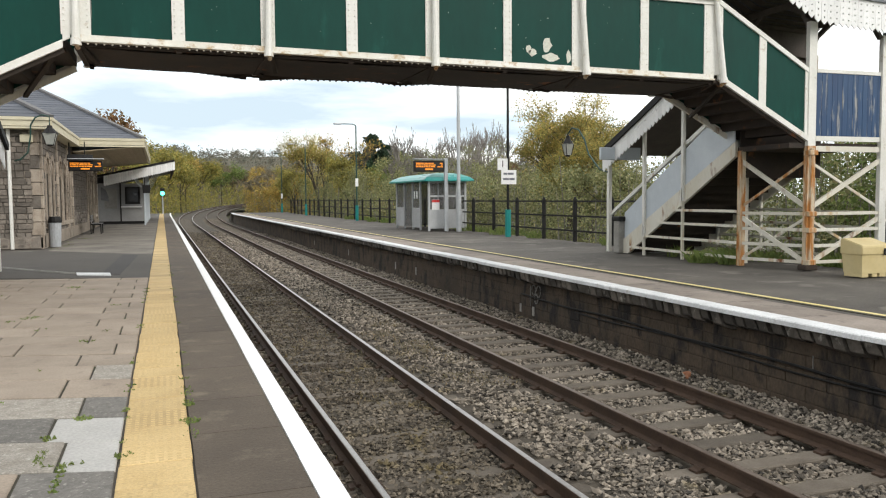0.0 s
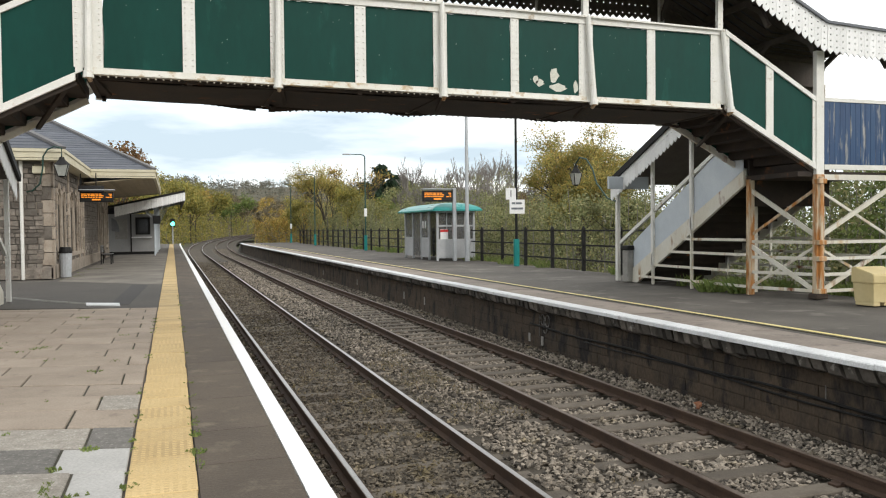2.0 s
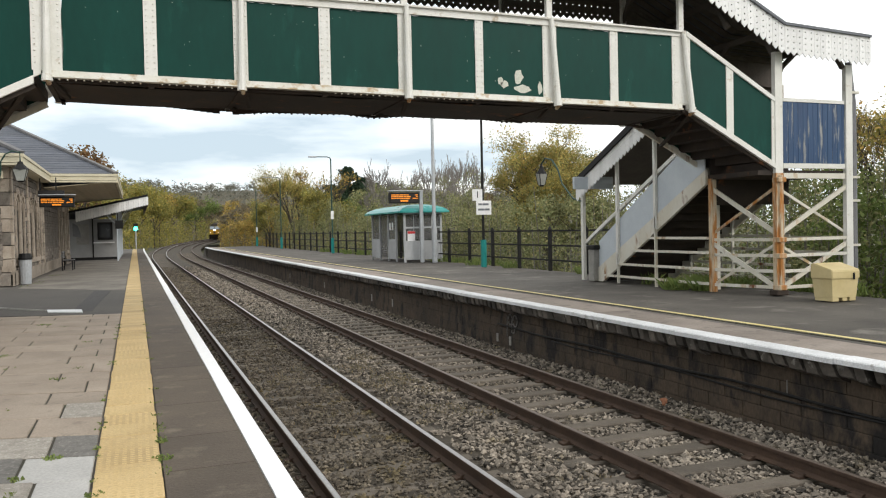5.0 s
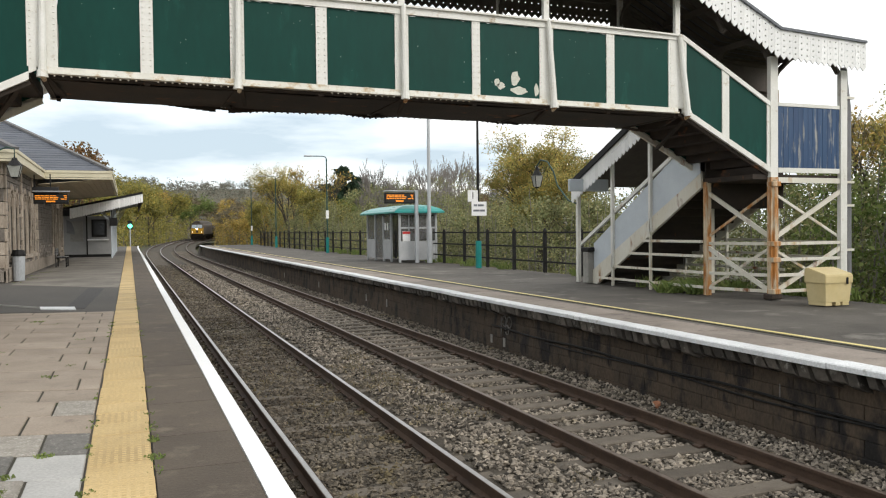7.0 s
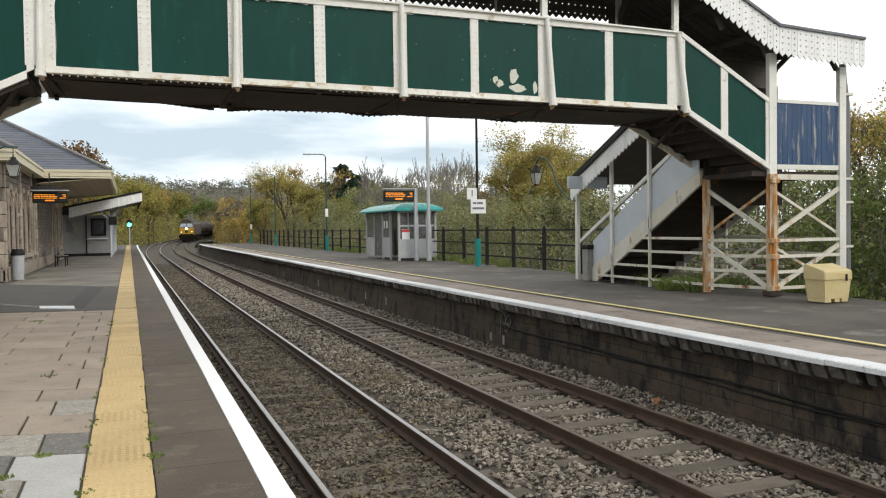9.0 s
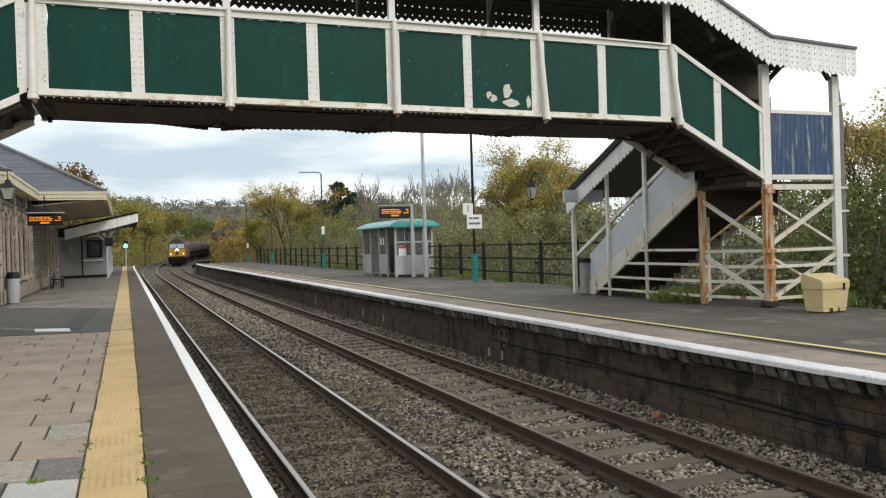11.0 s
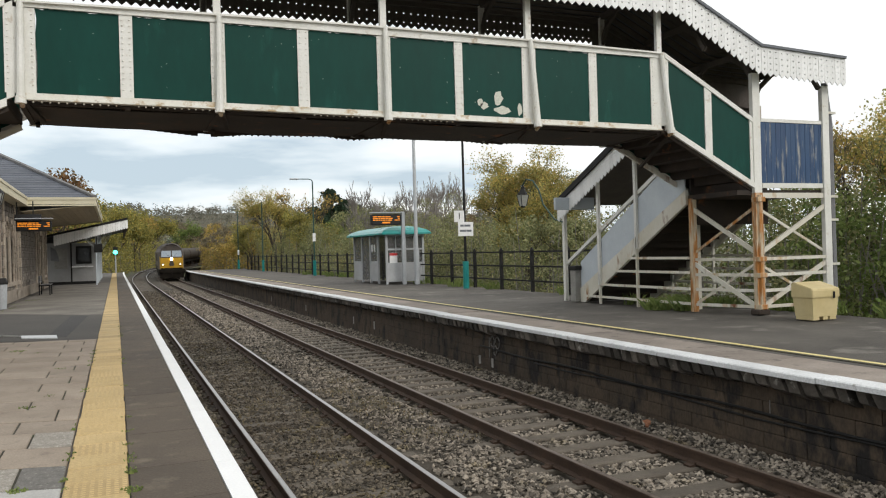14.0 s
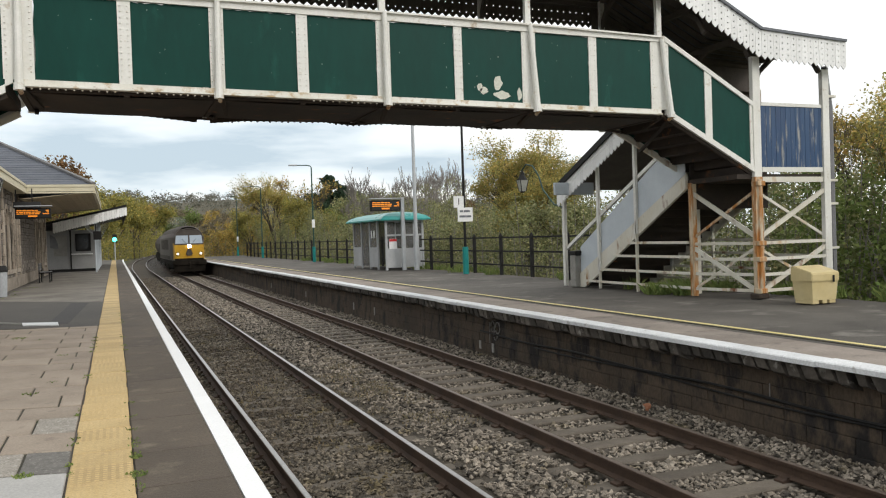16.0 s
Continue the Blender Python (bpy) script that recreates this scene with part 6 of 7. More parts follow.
# ---------------------------------------------------------------- train
def build_loco():
    lo = thing("locomotive", "diesel locomotive with a yellow cab front and lit headlights", "locomotive")
    # origin: front buffer beam at rail level, body runs back along +y
    W, L = 1.33, 19.2
    prof = [(-W, 1.15), (-W, 3.0), (-1.17, 3.33), (-.92, 3.66), (-.5, 3.88), (0, 3.95), (.5, 3.88), (.92, 3.66), (1.17, 3.33), (W, 3.0), (W, 1.15)]
    bm = bmesh.new()
    sec = []
    for y, kx, kz, low in ((.55, .84, .955, 0), (1.1, .90, .99, 0), (2.3, 1, 1, 0), (17.6, 1, 1, 0), (18.4, .98, .99, 0), (19.0, .93, .96, 0)):
        sec.append([bm.verts.new((x * kx, y, 1.15 + (z - 1.15) * kz)) for x, z in prof])
    for a, b in zip(sec, sec[1:]):
        for k in range(len(prof) - 1):
            f = bm.faces.new([a[k], a[k + 1], b[k + 1], b[k]])
            f.material_index = 1 if 2 <= k <= 7 else 0
        bm.faces.new([a[-1], a[0], b[0], b[-1]])
    bm.faces.new(sec[-1])
    part("body", bm, [LOCO_GREY, LOCO_ROOF], lo, "dull grey body with a sooty roof")
    # cab front: lower yellow nose, raked windscreens
    bm = bmesh.new()
    fr = [(-1.11, .50, 1.15), (1.11, .50, 1.15), (1.12, .40, 2.36), (-1.12, .40, 2.36)]
    v = [bm.verts.new(p) for p in fr] + [bm.verts.new((x, .75, z)) for x, y, z in fr]
    for q in ((0, 1, 2, 3), (4, 7, 6, 5), (0, 4, 5, 1), (1, 5, 6, 2), (2, 6, 7, 3), (3, 7, 4, 0)):
        bm.faces.new([v[i] for i in q])
    part("nose", bm, LOCO_YELLOW, lo, "yellow warning panel")
    for side in (-1, 1):
        bm = bmesh.new()
        q = [(side * 1.115, .50, 1.2), (side * 1.125, .42, 2.36), (side * 1.20, .98, 2.55), (side * 1.20, .98, 1.2)]
        v = [bm.verts.new(p) for p in q] + [bm.verts.new((x - side * .06, y, z)) for x, y, z in q]
        for k in ((0, 1, 2, 3), (4, 7, 6, 5), (0, 4, 5, 1), (1, 5, 6, 2), (2, 6, 7, 3), (3, 7, 4, 0)):
            bm.faces.new([v[i] for i in k])
        part("nose_side", bm, LOCO_YELLOW, lo, "yellow cab corner")
    part("rain_strip", bent(bmesh.new(), [(-1.04, .56, 3.27), (-.72, .57, 3.55), (0, .57, 3.67), (.72, .57, 3.55), (1.04, .56, 3.27)], .025, 6), LOCO_GREY, lo)
    bm = bmesh.new()
    w0 = [(-1.12, .42, 2.36), (1.12, .42, 2.36), (1.03, .60, 3.30), (.72, .62, 3.60), (0, .62, 3.72), (-.72, .62, 3.60), (-1.03, .60, 3.30)]
    a = [bm.verts.new(p) for p in w0]
    b = [bm.verts.new((x, .95, z)) for x, y, z in w0]
    bm.faces.new(a)
    bm.faces.new(b[::-1])
    for k in range(len(a)):
        bm.faces.new([a[k], a[(k + 1) % len(a)], b[(k + 1) % len(a)], b[k]])
    part("cab_front", bm, LOCO_ROOF, lo, "dark windscreen surround")
    for s in (-1, 1):
        bm = bmesh.new()
        q = [(s * .06, .405, 2.47), (s * 1.05, .405, 2.47), (s * .98, .525, 3.12), (s * .06, .525, 3.12)]
        a = [bm.verts.new(p) for p in q]
        b = [bm.verts.new((x, y + .03, z)) for x, y, z in q]
        bm.faces.new(a)
        bm.faces.new(b[::-1])
        for k in range(4):
            bm.faces.new([a[k], a[(k + 1) % 4], b[(k + 1) % 4], b[k]])
        w = part("windscreen", bm, CABGLASS, lo, "windscreen with the sky's reflection in its colour")
        part("wiper", beam(bmesh.new(), (s * .15, .38, 2.40), (s * .55, .43, 2.85), .02, .02), BLACK, w)
        part("marker_light", tube(bmesh.new(), (s * .88, .42, 1.66), (s * .88, .34, 1.66), .095, .095, 12), HEADLIGHT, lo, "lit marker light")
        part("lamp_surround", tube(bmesh.new(), (s * .88, .48, 1.66), (s * .88, .375, 1.66), .15, .15, 12), LOCO_BLACK, lo)
        bf = part("buffer", tube(bmesh.new(), (s * .87, .5, 1.0), (s * .87, -.05, 1.0), .10, .10, 10), LOCO_BLACK, lo)
        part("buffer_head", tube(bmesh.new(), (s * .87, -.05, 1.0), (s * .87, -.10, 1.0), .24, .24, 12), LOCO_BLACK, bf)
    part("headlight", one(-.13, .13, .33, .40, 2.12, 2.38, .02), HEADLIGHT_W, lo, "bright white headlight")
    bm = prism(bmesh.new(), [(-.10, 2.1), (.10, 2.1), (.26, 1.66), (.18, 1.5), (-.18, 1.5), (-.26, 1.66)], "y", .36, .40)
    part("nose_panel", bm, LOCO_ROOF, lo, "dark nose panel")
    part("buffer_beam", one(-1.3, 1.3, .3, .8, .75, 1.15, .03), LOCO_BLACK, lo)
    part("lower_nose", one(-1.12, 1.12, .46, .8, 1.15, 1.30, .02), LOCO_BLACK, lo, "dirty black lower edge")
    part("snow_plough", one(-1.2, 1.2, .35, .6, .22, .72, .03), LOCO_BLACK, lo)
    part("coupling", bent(bmesh.new(), [(0, .4, 1.0), (0, .1, .9), (0, .05, .5)], .06, 6), LOCO_BLACK, lo)
    part("underframe", one(-1.28, 1.28, .8, 18.6, .8, 1.15), LOCO_BLACK, lo)
    part("fuel_tank", one(-1.2, 1.2, 7.5, 11.5, .3, .85, .05), LOCO_BLACK, lo)
    for y in (3.9, 15.3):
        bg = part("bogie", one(-1.2, 1.2, y - 2.4, y + 2.4, .45, .8, .04), LOCO_BLACK, lo)
        for dy in (-2.0, 0, 2.0):
            for s in (-1, 1):
                part("wheel", tube(bmesh.new(), (s * .72, y + dy, .57), (s * .86, y + dy, .57), .57, .57, 16), RAIL, bg)
    for k in range(6):
        part("side_grille", one(-1.35, -1.328, 4.5 + 1.8 * k, 5.8 + 1.8 * k, 2.0, 2.85), LOCO_ROOF, lo)
    part("side_stripe", one(-1.346, -1.328, 2.4, 17.6, 1.2, 1.5), LOCO_ROOF, lo, "sooty lower band")
    part("exhaust", one(-.3, .3, 9.0, 10.0, 3.78, 3.88), LOCO_BLACK, lo)
    return lo


def build_wagon(k):
    w = thing("goods_wagon", "dark sooty bogie goods wagon behind the locomotive", "wagon", "train wagons")
    bm = bmesh.new()
    sec = []
    for y, kx, kz in ((.5, .9, .92), (.9, 1, 1), (14.6, 1, 1), (15.0, .9, .92)):
        sec.append([bm.verts.new((1.3 * kx * math.cos(t), y, 2.25 + 1.25 * kz * math.sin(t))) for t in np.linspace(0, 2 * math.pi, 18)[:-1]])
    for a, b in zip(sec, sec[1:]):
        for i in range(17):
            bm.faces.new([a[i], a[(i + 1) % 17], b[(i + 1) % 17], b[i]])
    bm.faces.new(sec[0][::-1])
    bm.faces.new(sec[-1])
    part("tank", bm, LOCO_ROOF, w)
    part("underframe", one(-1.25, 1.25, .2, 15.3, .85, 1.15), LOCO_BLACK, w)
    for y in (2.6, 12.9):
        bg = part("bogie", one(-1.15, 1.15, y - 1.4, y + 1.4, .4, .8, .04), LOCO_BLACK, w)
        for dy in (-.95, .95):
            for s in (-1, 1):
                part("wheel", tube(bmesh.new(), (s * .72, y + dy, .46), (s * .86, y + dy, .46), .46, .46, 14), RAIL, bg)
    return w


def build_smoke():
    """Thin exhaust and spray beside the train, in soft overlapping puffs."""
    puffs = []
    rng = random.Random(77)
    for k in range(6):
        bm = bmesh.new()
        bmesh.ops.create_icosphere(bm, subdivisions=2, radius=1.0)
        for v in bm.verts:
            v.co *= 1 + .25 * noise.noise(v.co * 1.7 + Vector((k * 9, 0, 0)))
        sx = rng.uniform(.5, 1.0)
        for v in bm.verts:
            v.co = Vector((v.co.x * sx, v.co.y * sx * 1.8, v.co.z * sx * .7))
        p = thing("exhaust_puff", "thin pale grey puff of exhaust over the train", "smoke", "exhaust puffs")
        part("puff", bm, SMOKE, p, smooth=True)
        puffs.append(p)
    return puffs


# ---------------------------------------------------------------- planting
def branches(rng, h, spread, levels=4, start=.25, thick=.16, lean=0.0, fork=3):
    """Segments of a tree: (p, q, r0, r1), and the tips for leaves."""
    segs, tips = [], []

    def grow(p, d, length, r, lv):
        q = p + d * length
        segs.append((p, q, r, r * .68))
        if lv == 0:
            tips.append((q, length))
            return
        for k in range(fork if lv > 1 else fork + 1):
            ax = Vector((rng.gauss(0, 1), rng.gauss(0, 1), rng.gauss(0, .45))).normalized()
            dd = (d + ax * spread + Vector((0, 0, .18))).normalized()
            b = p.lerp(q, rng.uniform(.45, 1.0))
            grow(b, dd, length * rng.uniform(.55, .82), r * .55, lv - 1)
        tips.append((q, length * .7))
    grow(Vector((0, 0, 0)), Vector((lean, 0, 1)).normalized(), h * start, thick, levels)
    top = max(q.z for _, q, _, _ in segs)
    k = h / top
    return [(p * k, q * k, a, b) for p, q, a, b in segs], [(q * k, l * k) for q, l in tips]


def wood_mesh(bm, segs, least=.006):
    for p, q, a, b in segs:
        d = q - p
        if d.length < 1e-4:
            continue
        d.normalize()
        s = d.orthogonal().normalized()
        u = d.cross(s)
        n = 6 if a > .06 else 3
        va = [bm.verts.new(p + (s * math.cos(t) + u * math.sin(t)) * max(a, least)) for t in (6.2832 * k / n for k in range(n))]
        vb = [bm.verts.new(q + (s * math.cos(t) + u * math.sin(t)) * max(b, least)) for t in (6.2832 * k / n for k in range(n))]
        for k in range(n):
            bm.faces.new([va[k], va[(k + 1) % n], vb[(k + 1) % n], vb[k]])
    return bm


def leaf_cloud(centres, radii, count, size, rng, flat=.8):
    """Leaves as small bent quads scattered round the given centres."""
    centres, radii = np.asarray(centres, float), np.asarray(radii, float)
    i = rng.integers(0, len(centres), count)
    off = rng.normal(0, 1, (count, 3))
    off /= np.linalg.norm(off, axis=1, keepdims=True) + 1e-9
    off *= (rng.random((count, 1)) ** .45) * radii[i][:, None]
    off[:, 2] *= flat
    c = centres[i] + off
    n = rng.normal(0, 1, (count, 3)) + off * .6 / (radii[i][:, None] + 1e-6) + np.array((0, 0, .5))
    n /= np.linalg.norm(n, axis=1, keepdims=True)
    a = np.cross(n, rng.normal(0, 1, (count, 3)))
    a /= np.linalg.norm(a, axis=1, keepdims=True) + 1e-9
    b = np.cross(n, a)
    s = size * rng.uniform(.55, 1.3, (count, 1))
    v = np.stack([c - a * s, c + b * s * .55, c + a * s, c - b * s * .55], 1)
    return v.reshape(-1, 3), np.arange(count * 4).reshape(-1, 4)


_kinds = {}


def tree_kind(kind, h, leaf, count, size, seed, spread=.75, levels=4, start=.26, thick=.17, least=.006, puff=.30, fork=3):
    """Trunk and crown meshes of one kind of tree, built once."""
    if kind not in _kinds:
        rng = random.Random(seed)
        segs, tips = branches(rng, h, spread, levels, start, thick, fork=fork)
        wood = mesh_of("trunk", wood_mesh(bmesh.new(), segs, least), TWIG if leaf is None else BARK)
        crown = None
        if leaf is not None and count:
            nr = np.random.default_rng(seed)
            v, f = leaf_cloud([t[0] for t in tips], [max(t[1] * puff * 2.2, .3) for t in tips], count, size, nr)
            crown = bpy.data.meshes.new("crown")
            crown.from_pydata(v.tolist(), [], f.tolist())
            crown.materials.append(leaf)
        _kinds[kind] = (wood, crown)
    return _kinds[kind]


def tree(kind, x, y, z=-1.3, turn=0.0, s=1.0, label="", name="tree", group=""):
    wood, crown = _kinds[kind]
    t = thing(name, label, "tree", group or "trees beside the line", (x, y, z))
    t.rotation_euler = (0, 0, turn)
    t.scale = (s, s, s)
    shared("trunk", wood, t, Matrix.Identity(4))
    if crown:
        shared("crown", crown, t, Matrix.Identity(4))
    return t


def shrub_bank(name, label, mat, boxes, count, size, seed, stems=True, bend=False):
    """A bank of uneven bushes: clumps along a strip, each with its own height."""
    rng = np.random.default_rng(seed)
    cs, rs = [], []
    for x0, x1, y0, y1, h, n in boxes:
        for _ in range(n):
            x, y = rng.uniform(x0, x1), rng.uniform(y0, y1)
            if bend:
                x, y = along(y, x).xy
            top = h * rng.uniform(.55, 1.05)
            k = max(int(top / .8), 2)
            for q in range(k):
                cs.append((x + rng.normal(0, .35), y + rng.normal(0, .35), -1.2 + (top + .9) * (q + .5) / k))
                rs.append(rng.uniform(.5, .95) * (1.15 - .45 * q / k))
    v, f = leaf_cloud(cs, rs, count, size, rng, 1.0)
    tagged(pydata(name, v.tolist(), f.tolist(), mat), label, "bushes", kind="stuff")
    if stems:
        bm = bmesh.new()
        for c, r in list(zip(cs, rs))[::3]:
            p = Vector((c[0], c[1], -1.3))
            q = Vector(c) + Vector((rng.normal(0, .4), rng.normal(0, .4), r))
            wood_mesh(bm, [(p, q, .03, .012)])
        tagged(link_mesh(name + "_stems", bm, TWIG), "thin grey stems in the bushes", "bushes", kind="stuff")


def build_planting():
    tree_kind("gold", 9.5, LEAF_GOLD, 11000, .11, 5, spread=.62, levels=4, puff=.26)
    tree_kind("yellowgreen", 11.0, LEAF_YELLOWGREEN, 9000, .14, 6, spread=.75, levels=4, puff=.34)
    tree_kind("olive", 8.0, LEAF_OLIVE, 12000, .12, 7, spread=.8, levels=4, puff=.33)
    tree_kind("russet", 10.0, LEAF_RUSSET, 9000, .14, 8, spread=.7, levels=4, puff=.28)
    tree_kind("green", 8.5, LEAF_GREEN, 12000, .12, 9, spread=.8, levels=4, puff=.32)
    tree_kind("bare", 9.0, None, 0, 0, 10, spread=.36, levels=5, start=.20, thick=.12, least=.015, fork=3)
    tree_kind("bare_sparse", 9.0, LEAF_GOLD, 700, .11, 12, spread=.5, levels=5, start=.22, thick=.12, least=.008, puff=.2, fork=3)
    tree_kind("far", 14.0, LEAF_YELLOWGREEN, 6000, .24, 13, spread=.8, levels=3, puff=.34)
    tree_kind("far_gold", 12.0, LEAF_GOLD, 5000, .23, 14, spread=.75, levels=3, puff=.32)
    tree_kind("far_russet", 12.0, LEAF_RUSSET, 5500, .21, 15, spread=.75, levels=3, puff=.32)
    tree_kind("far_green", 12.0, LEAF_GREEN, 5500, .22, 16, spread=.75, levels=3, puff=.34)
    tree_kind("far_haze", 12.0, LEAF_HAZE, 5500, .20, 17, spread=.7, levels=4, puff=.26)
    tree_kind("mix", 9.5, LEAF_MIX, 13500, .072, 18, spread=.55, levels=5, puff=.36, start=.3)
    # conifer
    rng = random.Random(31)
    segs, cs, rs = [(Vector((0, 0, 0)), Vector((0, 0, 15)), .25, .03)], [], []
    for k in range(60):
        z = 3 + 11.6 * k / 60
        a, l = rng.uniform(0, 6.28), (15.5 - z) * rng.uniform(.22, .42) + .4
        q = Vector((math.cos(a) * l, math.sin(a) * l, z + rng.uniform(-.2, .6)))
        segs.append((Vector((0, 0, z)), q, .05, .015))
        for t in (.4, .7, 1.0):
            cs.append(tuple(Vector((0, 0, z)).lerp(q, t)))
            rs.append(.5 + .6 * rng.random())
    v, f = leaf_cloud(cs, rs, 16000, .30, np.random.default_rng(3), .7)
    crown = bpy.data.meshes.new("crown")
    crown.from_pydata(v.tolist(), [], f.tolist())
    crown.materials.append(LEAF_PINE)
    _kinds["pine"] = (mesh_of("trunk", wood_mesh(bmesh.new(), segs), BARK), crown)

    G = "golden leaved tree behind the platform fence"
    O = "olive green tree behind the platform fence"
    # dense bank behind the fence
    shrub_bank("hedge_bushes", "tangled olive bushes behind the platform fence", LEAF_OLIVE,
               [(14.2, 19, 14, 44, 3.3, 120), (14.4, 20, 44, 70, 4.2, 90), (14.4, 20, 70, 112, 5.0, 90), (19, 27, 12, 60, 5.6, 120)], 165000, .066, 41)
    shrub_bank("lineside_bushes", "yellow green scrub along the bend in the line", LEAF_YELLOWGREEN,
               [(-14, -2.5, 98, 150, 4.5, 130), (-12, -3.5, 150, 200, 6.0, 90), (-14, -4, 200, 300, 7.0, 110)], 52000, .17, 43, bend=True)
    shrub_bank("autumn_scrub", "gold and brown scrub on the inside of the bend", LEAF_GOLD,
               [(14.0, 20, 93, 125, 5.0, 90), (11.5, 18, 122, 150, 5.0, 60), (9.5, 16, 146, 200, 6.5, 90), (20, 60, 95, 150, 6.0, 110), (8.7, 12.5, 174, 199, 6.4, 100)], 66000, .15, 44, bend=True)
    shrub_bank("brown_scrub", "brown scrub and saplings beyond the platform end, haze in their colour", LEAF_HAZE,
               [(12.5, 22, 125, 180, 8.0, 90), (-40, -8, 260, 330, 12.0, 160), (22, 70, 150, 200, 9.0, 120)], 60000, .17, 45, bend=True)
    shrub_bank("dark_bushes", "dense dark bushes beyond the stairs", LEAF_GREEN,
               [(15.2, 20, 4, 16, 3.0, 60), (18, 24, 2, 20, 4.2, 110), (20, 26, 0, 24, 5.0, 90)], 80000, .075, 42)
    for x, y, s, k, a in ((22.2, 40, .88, "mix", .4), (25.4, 42, .84, "mix", 1.0), (20.0, 37, .64, "mix", 2.2), (19.3, 38.0, .50, "mix", 3.5), (21.0, 39.2, .72, "mix", 5.9), (27, 36, .95, "bare_sparse", .3),
                          (29, 40, 1.1, "bare", 1.4), (23, 30, .70, "mix", 2.6), (19, 31, .5, "olive", .2), (20.9, 38.5, .55, "mix", 4.4), (23.2, 40.5, .64, "mix", 5.2), (20.4, 36.0, .46, "yellowgreen", 1.2)):
        tree(k, x, y, -1.3, a, s, G if k == "gold" else O)
    for x, y, s, k, a in ((19.8, 13.6, .66, "mix", .5), (22.0, 16.0, .70, "mix", 1.9), (20.5, 17, .70, "bare_sparse", 3.0), (20.0, 11.0, .66, "green", 4.0), (25, 22, .80, "mix", 2.2)):
        tree(k, x, y, -1.3, a, s, "autumn tree beyond the end of the stairs")
    for x, y, s, a in ((27, 72, 1.05, .1), (30, 80, 1.2, 1.2), (31, 74, 1.1, 2.1), (33.5, 84, 1.25, 3.0), (36, 80, 1.2, 4.4), (25, 74, .95, 5.2), (38, 92, 1.35, .9), (34, 68, 1.15, 2.9), (39, 72, 1.2, 1.9), (33, 60, 1.0, 5.0), (22, 66, .98, 1.1), (24.5, 70, 1.05, 2.5), (20.5, 63, .9, 4.1), (26, 66, 1.0, .7), (23.5, 61, .95, 3.3), (29, 68, 1.1, 5.6), (19.6, 66, .98, .3), (18.8, 64, .88, 2.2), (21.2, 70, 1.04, 4.6)):
        tree("bare", x, y, -1.3, a, s, "leafless grey tree behind the hedge")
    for x, y, s, k, a in ((15.3, 83, 1.0, "mix", .4), (16.5, 86, 1.1, "bare_sparse", 2.0), (19, 82, 1.02, "bare_sparse", 1.0), (14.9, 96, .58, "yellowgreen", 3.3), (17.5, 76, .62, "yellowgreen", 2.4),
                          (21, 70, .75, "olive", 1.1), (24, 76, .85, "olive", .6), (27, 88, 1.0, "olive", 4.0), (22, 96, .7, "green", 2.0)):
        tree(k, x, y, -1.3, a, s, "autumn tree behind the platform fence")
    for x, y, a, k in ((36, 140, .3, .95), (32.2, 139, 1.9, .74), (38.6, 142, 3.1, .84), (41.2, 143, 4.4, .78), (34.0, 144, 5.3, .72)):
        tree("pine", x, y, -1.3, a, k, "dark conifer above the hedge", "tree")
    for x, y, s in ((40, 139, .70), (43.5, 141, .76), (33.5, 137, .62), (47, 142, .72)):
        tree("far_green", x, y, -1.3, s * 7, s, "dark green tree above the hedge")
    for x, y, s in ((50, 140, .72), (57, 150, .75), (44, 130, .6), (63, 140, .7), (38, 128, .6), (34, 120, .55), (68, 128, .7)):
        tree("far_russet" if int(x) % 2 else "far_green", x, y, -1.3, x, s, "tree above the hedge in dull autumn leaf")
    # left of the line and across the bend
    rng = random.Random(88)
    for x, y, s, k in ((-5, 112, .52, "far"), (-8, 124, .8, "far"), (-4.5, 132, .62, "far"), (-9, 140, .9, "far"), (-5, 150, .78, "far"), (-6, 163, .88, "far"), (-5, 178, .85, "far"), (-12, 128, .95, "far_gold"),
                       (-7, 195, .95, "far_gold"), (-8, 214, 1.0, "far"), (-6, 232, 1.0, "far_green"), (-9, 250, 1.0, "far_haze"), (-18, 140, 1.0, "far_green"), (-12, 270, 1.1, "far_haze"), (-16, 180, 1.0, "far"),
                       (-10, 285, 1.1, "far_gold"), (-20, 290, 1.2, "far_haze"), (-14, 305, 1.2, "far_haze"), (-25, 300, 1.2, "far_green"), (-30, 310, 1.3, "far_haze"), (-22, 320, 1.3, "far_haze"), (-34, 280, 1.2, "far_gold"), (-40, 300, 1.3, "far_haze")):
        p = along(y, x)
        tree(k, p.x, p.y, -1.3, rng.uniform(0, 6), s, "yellow green tree beside the bend in the line")
    for x, y, s, k in ((-5.3, 88, .90, "far_russet"), (-7.2, 93, .90, "far_russet")):
        tree(k, x, y, -1.3, x, s, "russet tree behind the station roof")
    for k in range(26):
        p = along(rng.uniform(165, 235), 14 + 2.2 * k + rng.uniform(-2, 2))
        tree(rng.choice(("far_gold", "far_haze", "far_haze", "far", "far_green", "far_haze")), p.x, p.y, -1.3, rng.uniform(0, 6), rng.uniform(.6, .9), "autumn tree on the inside of the bend")
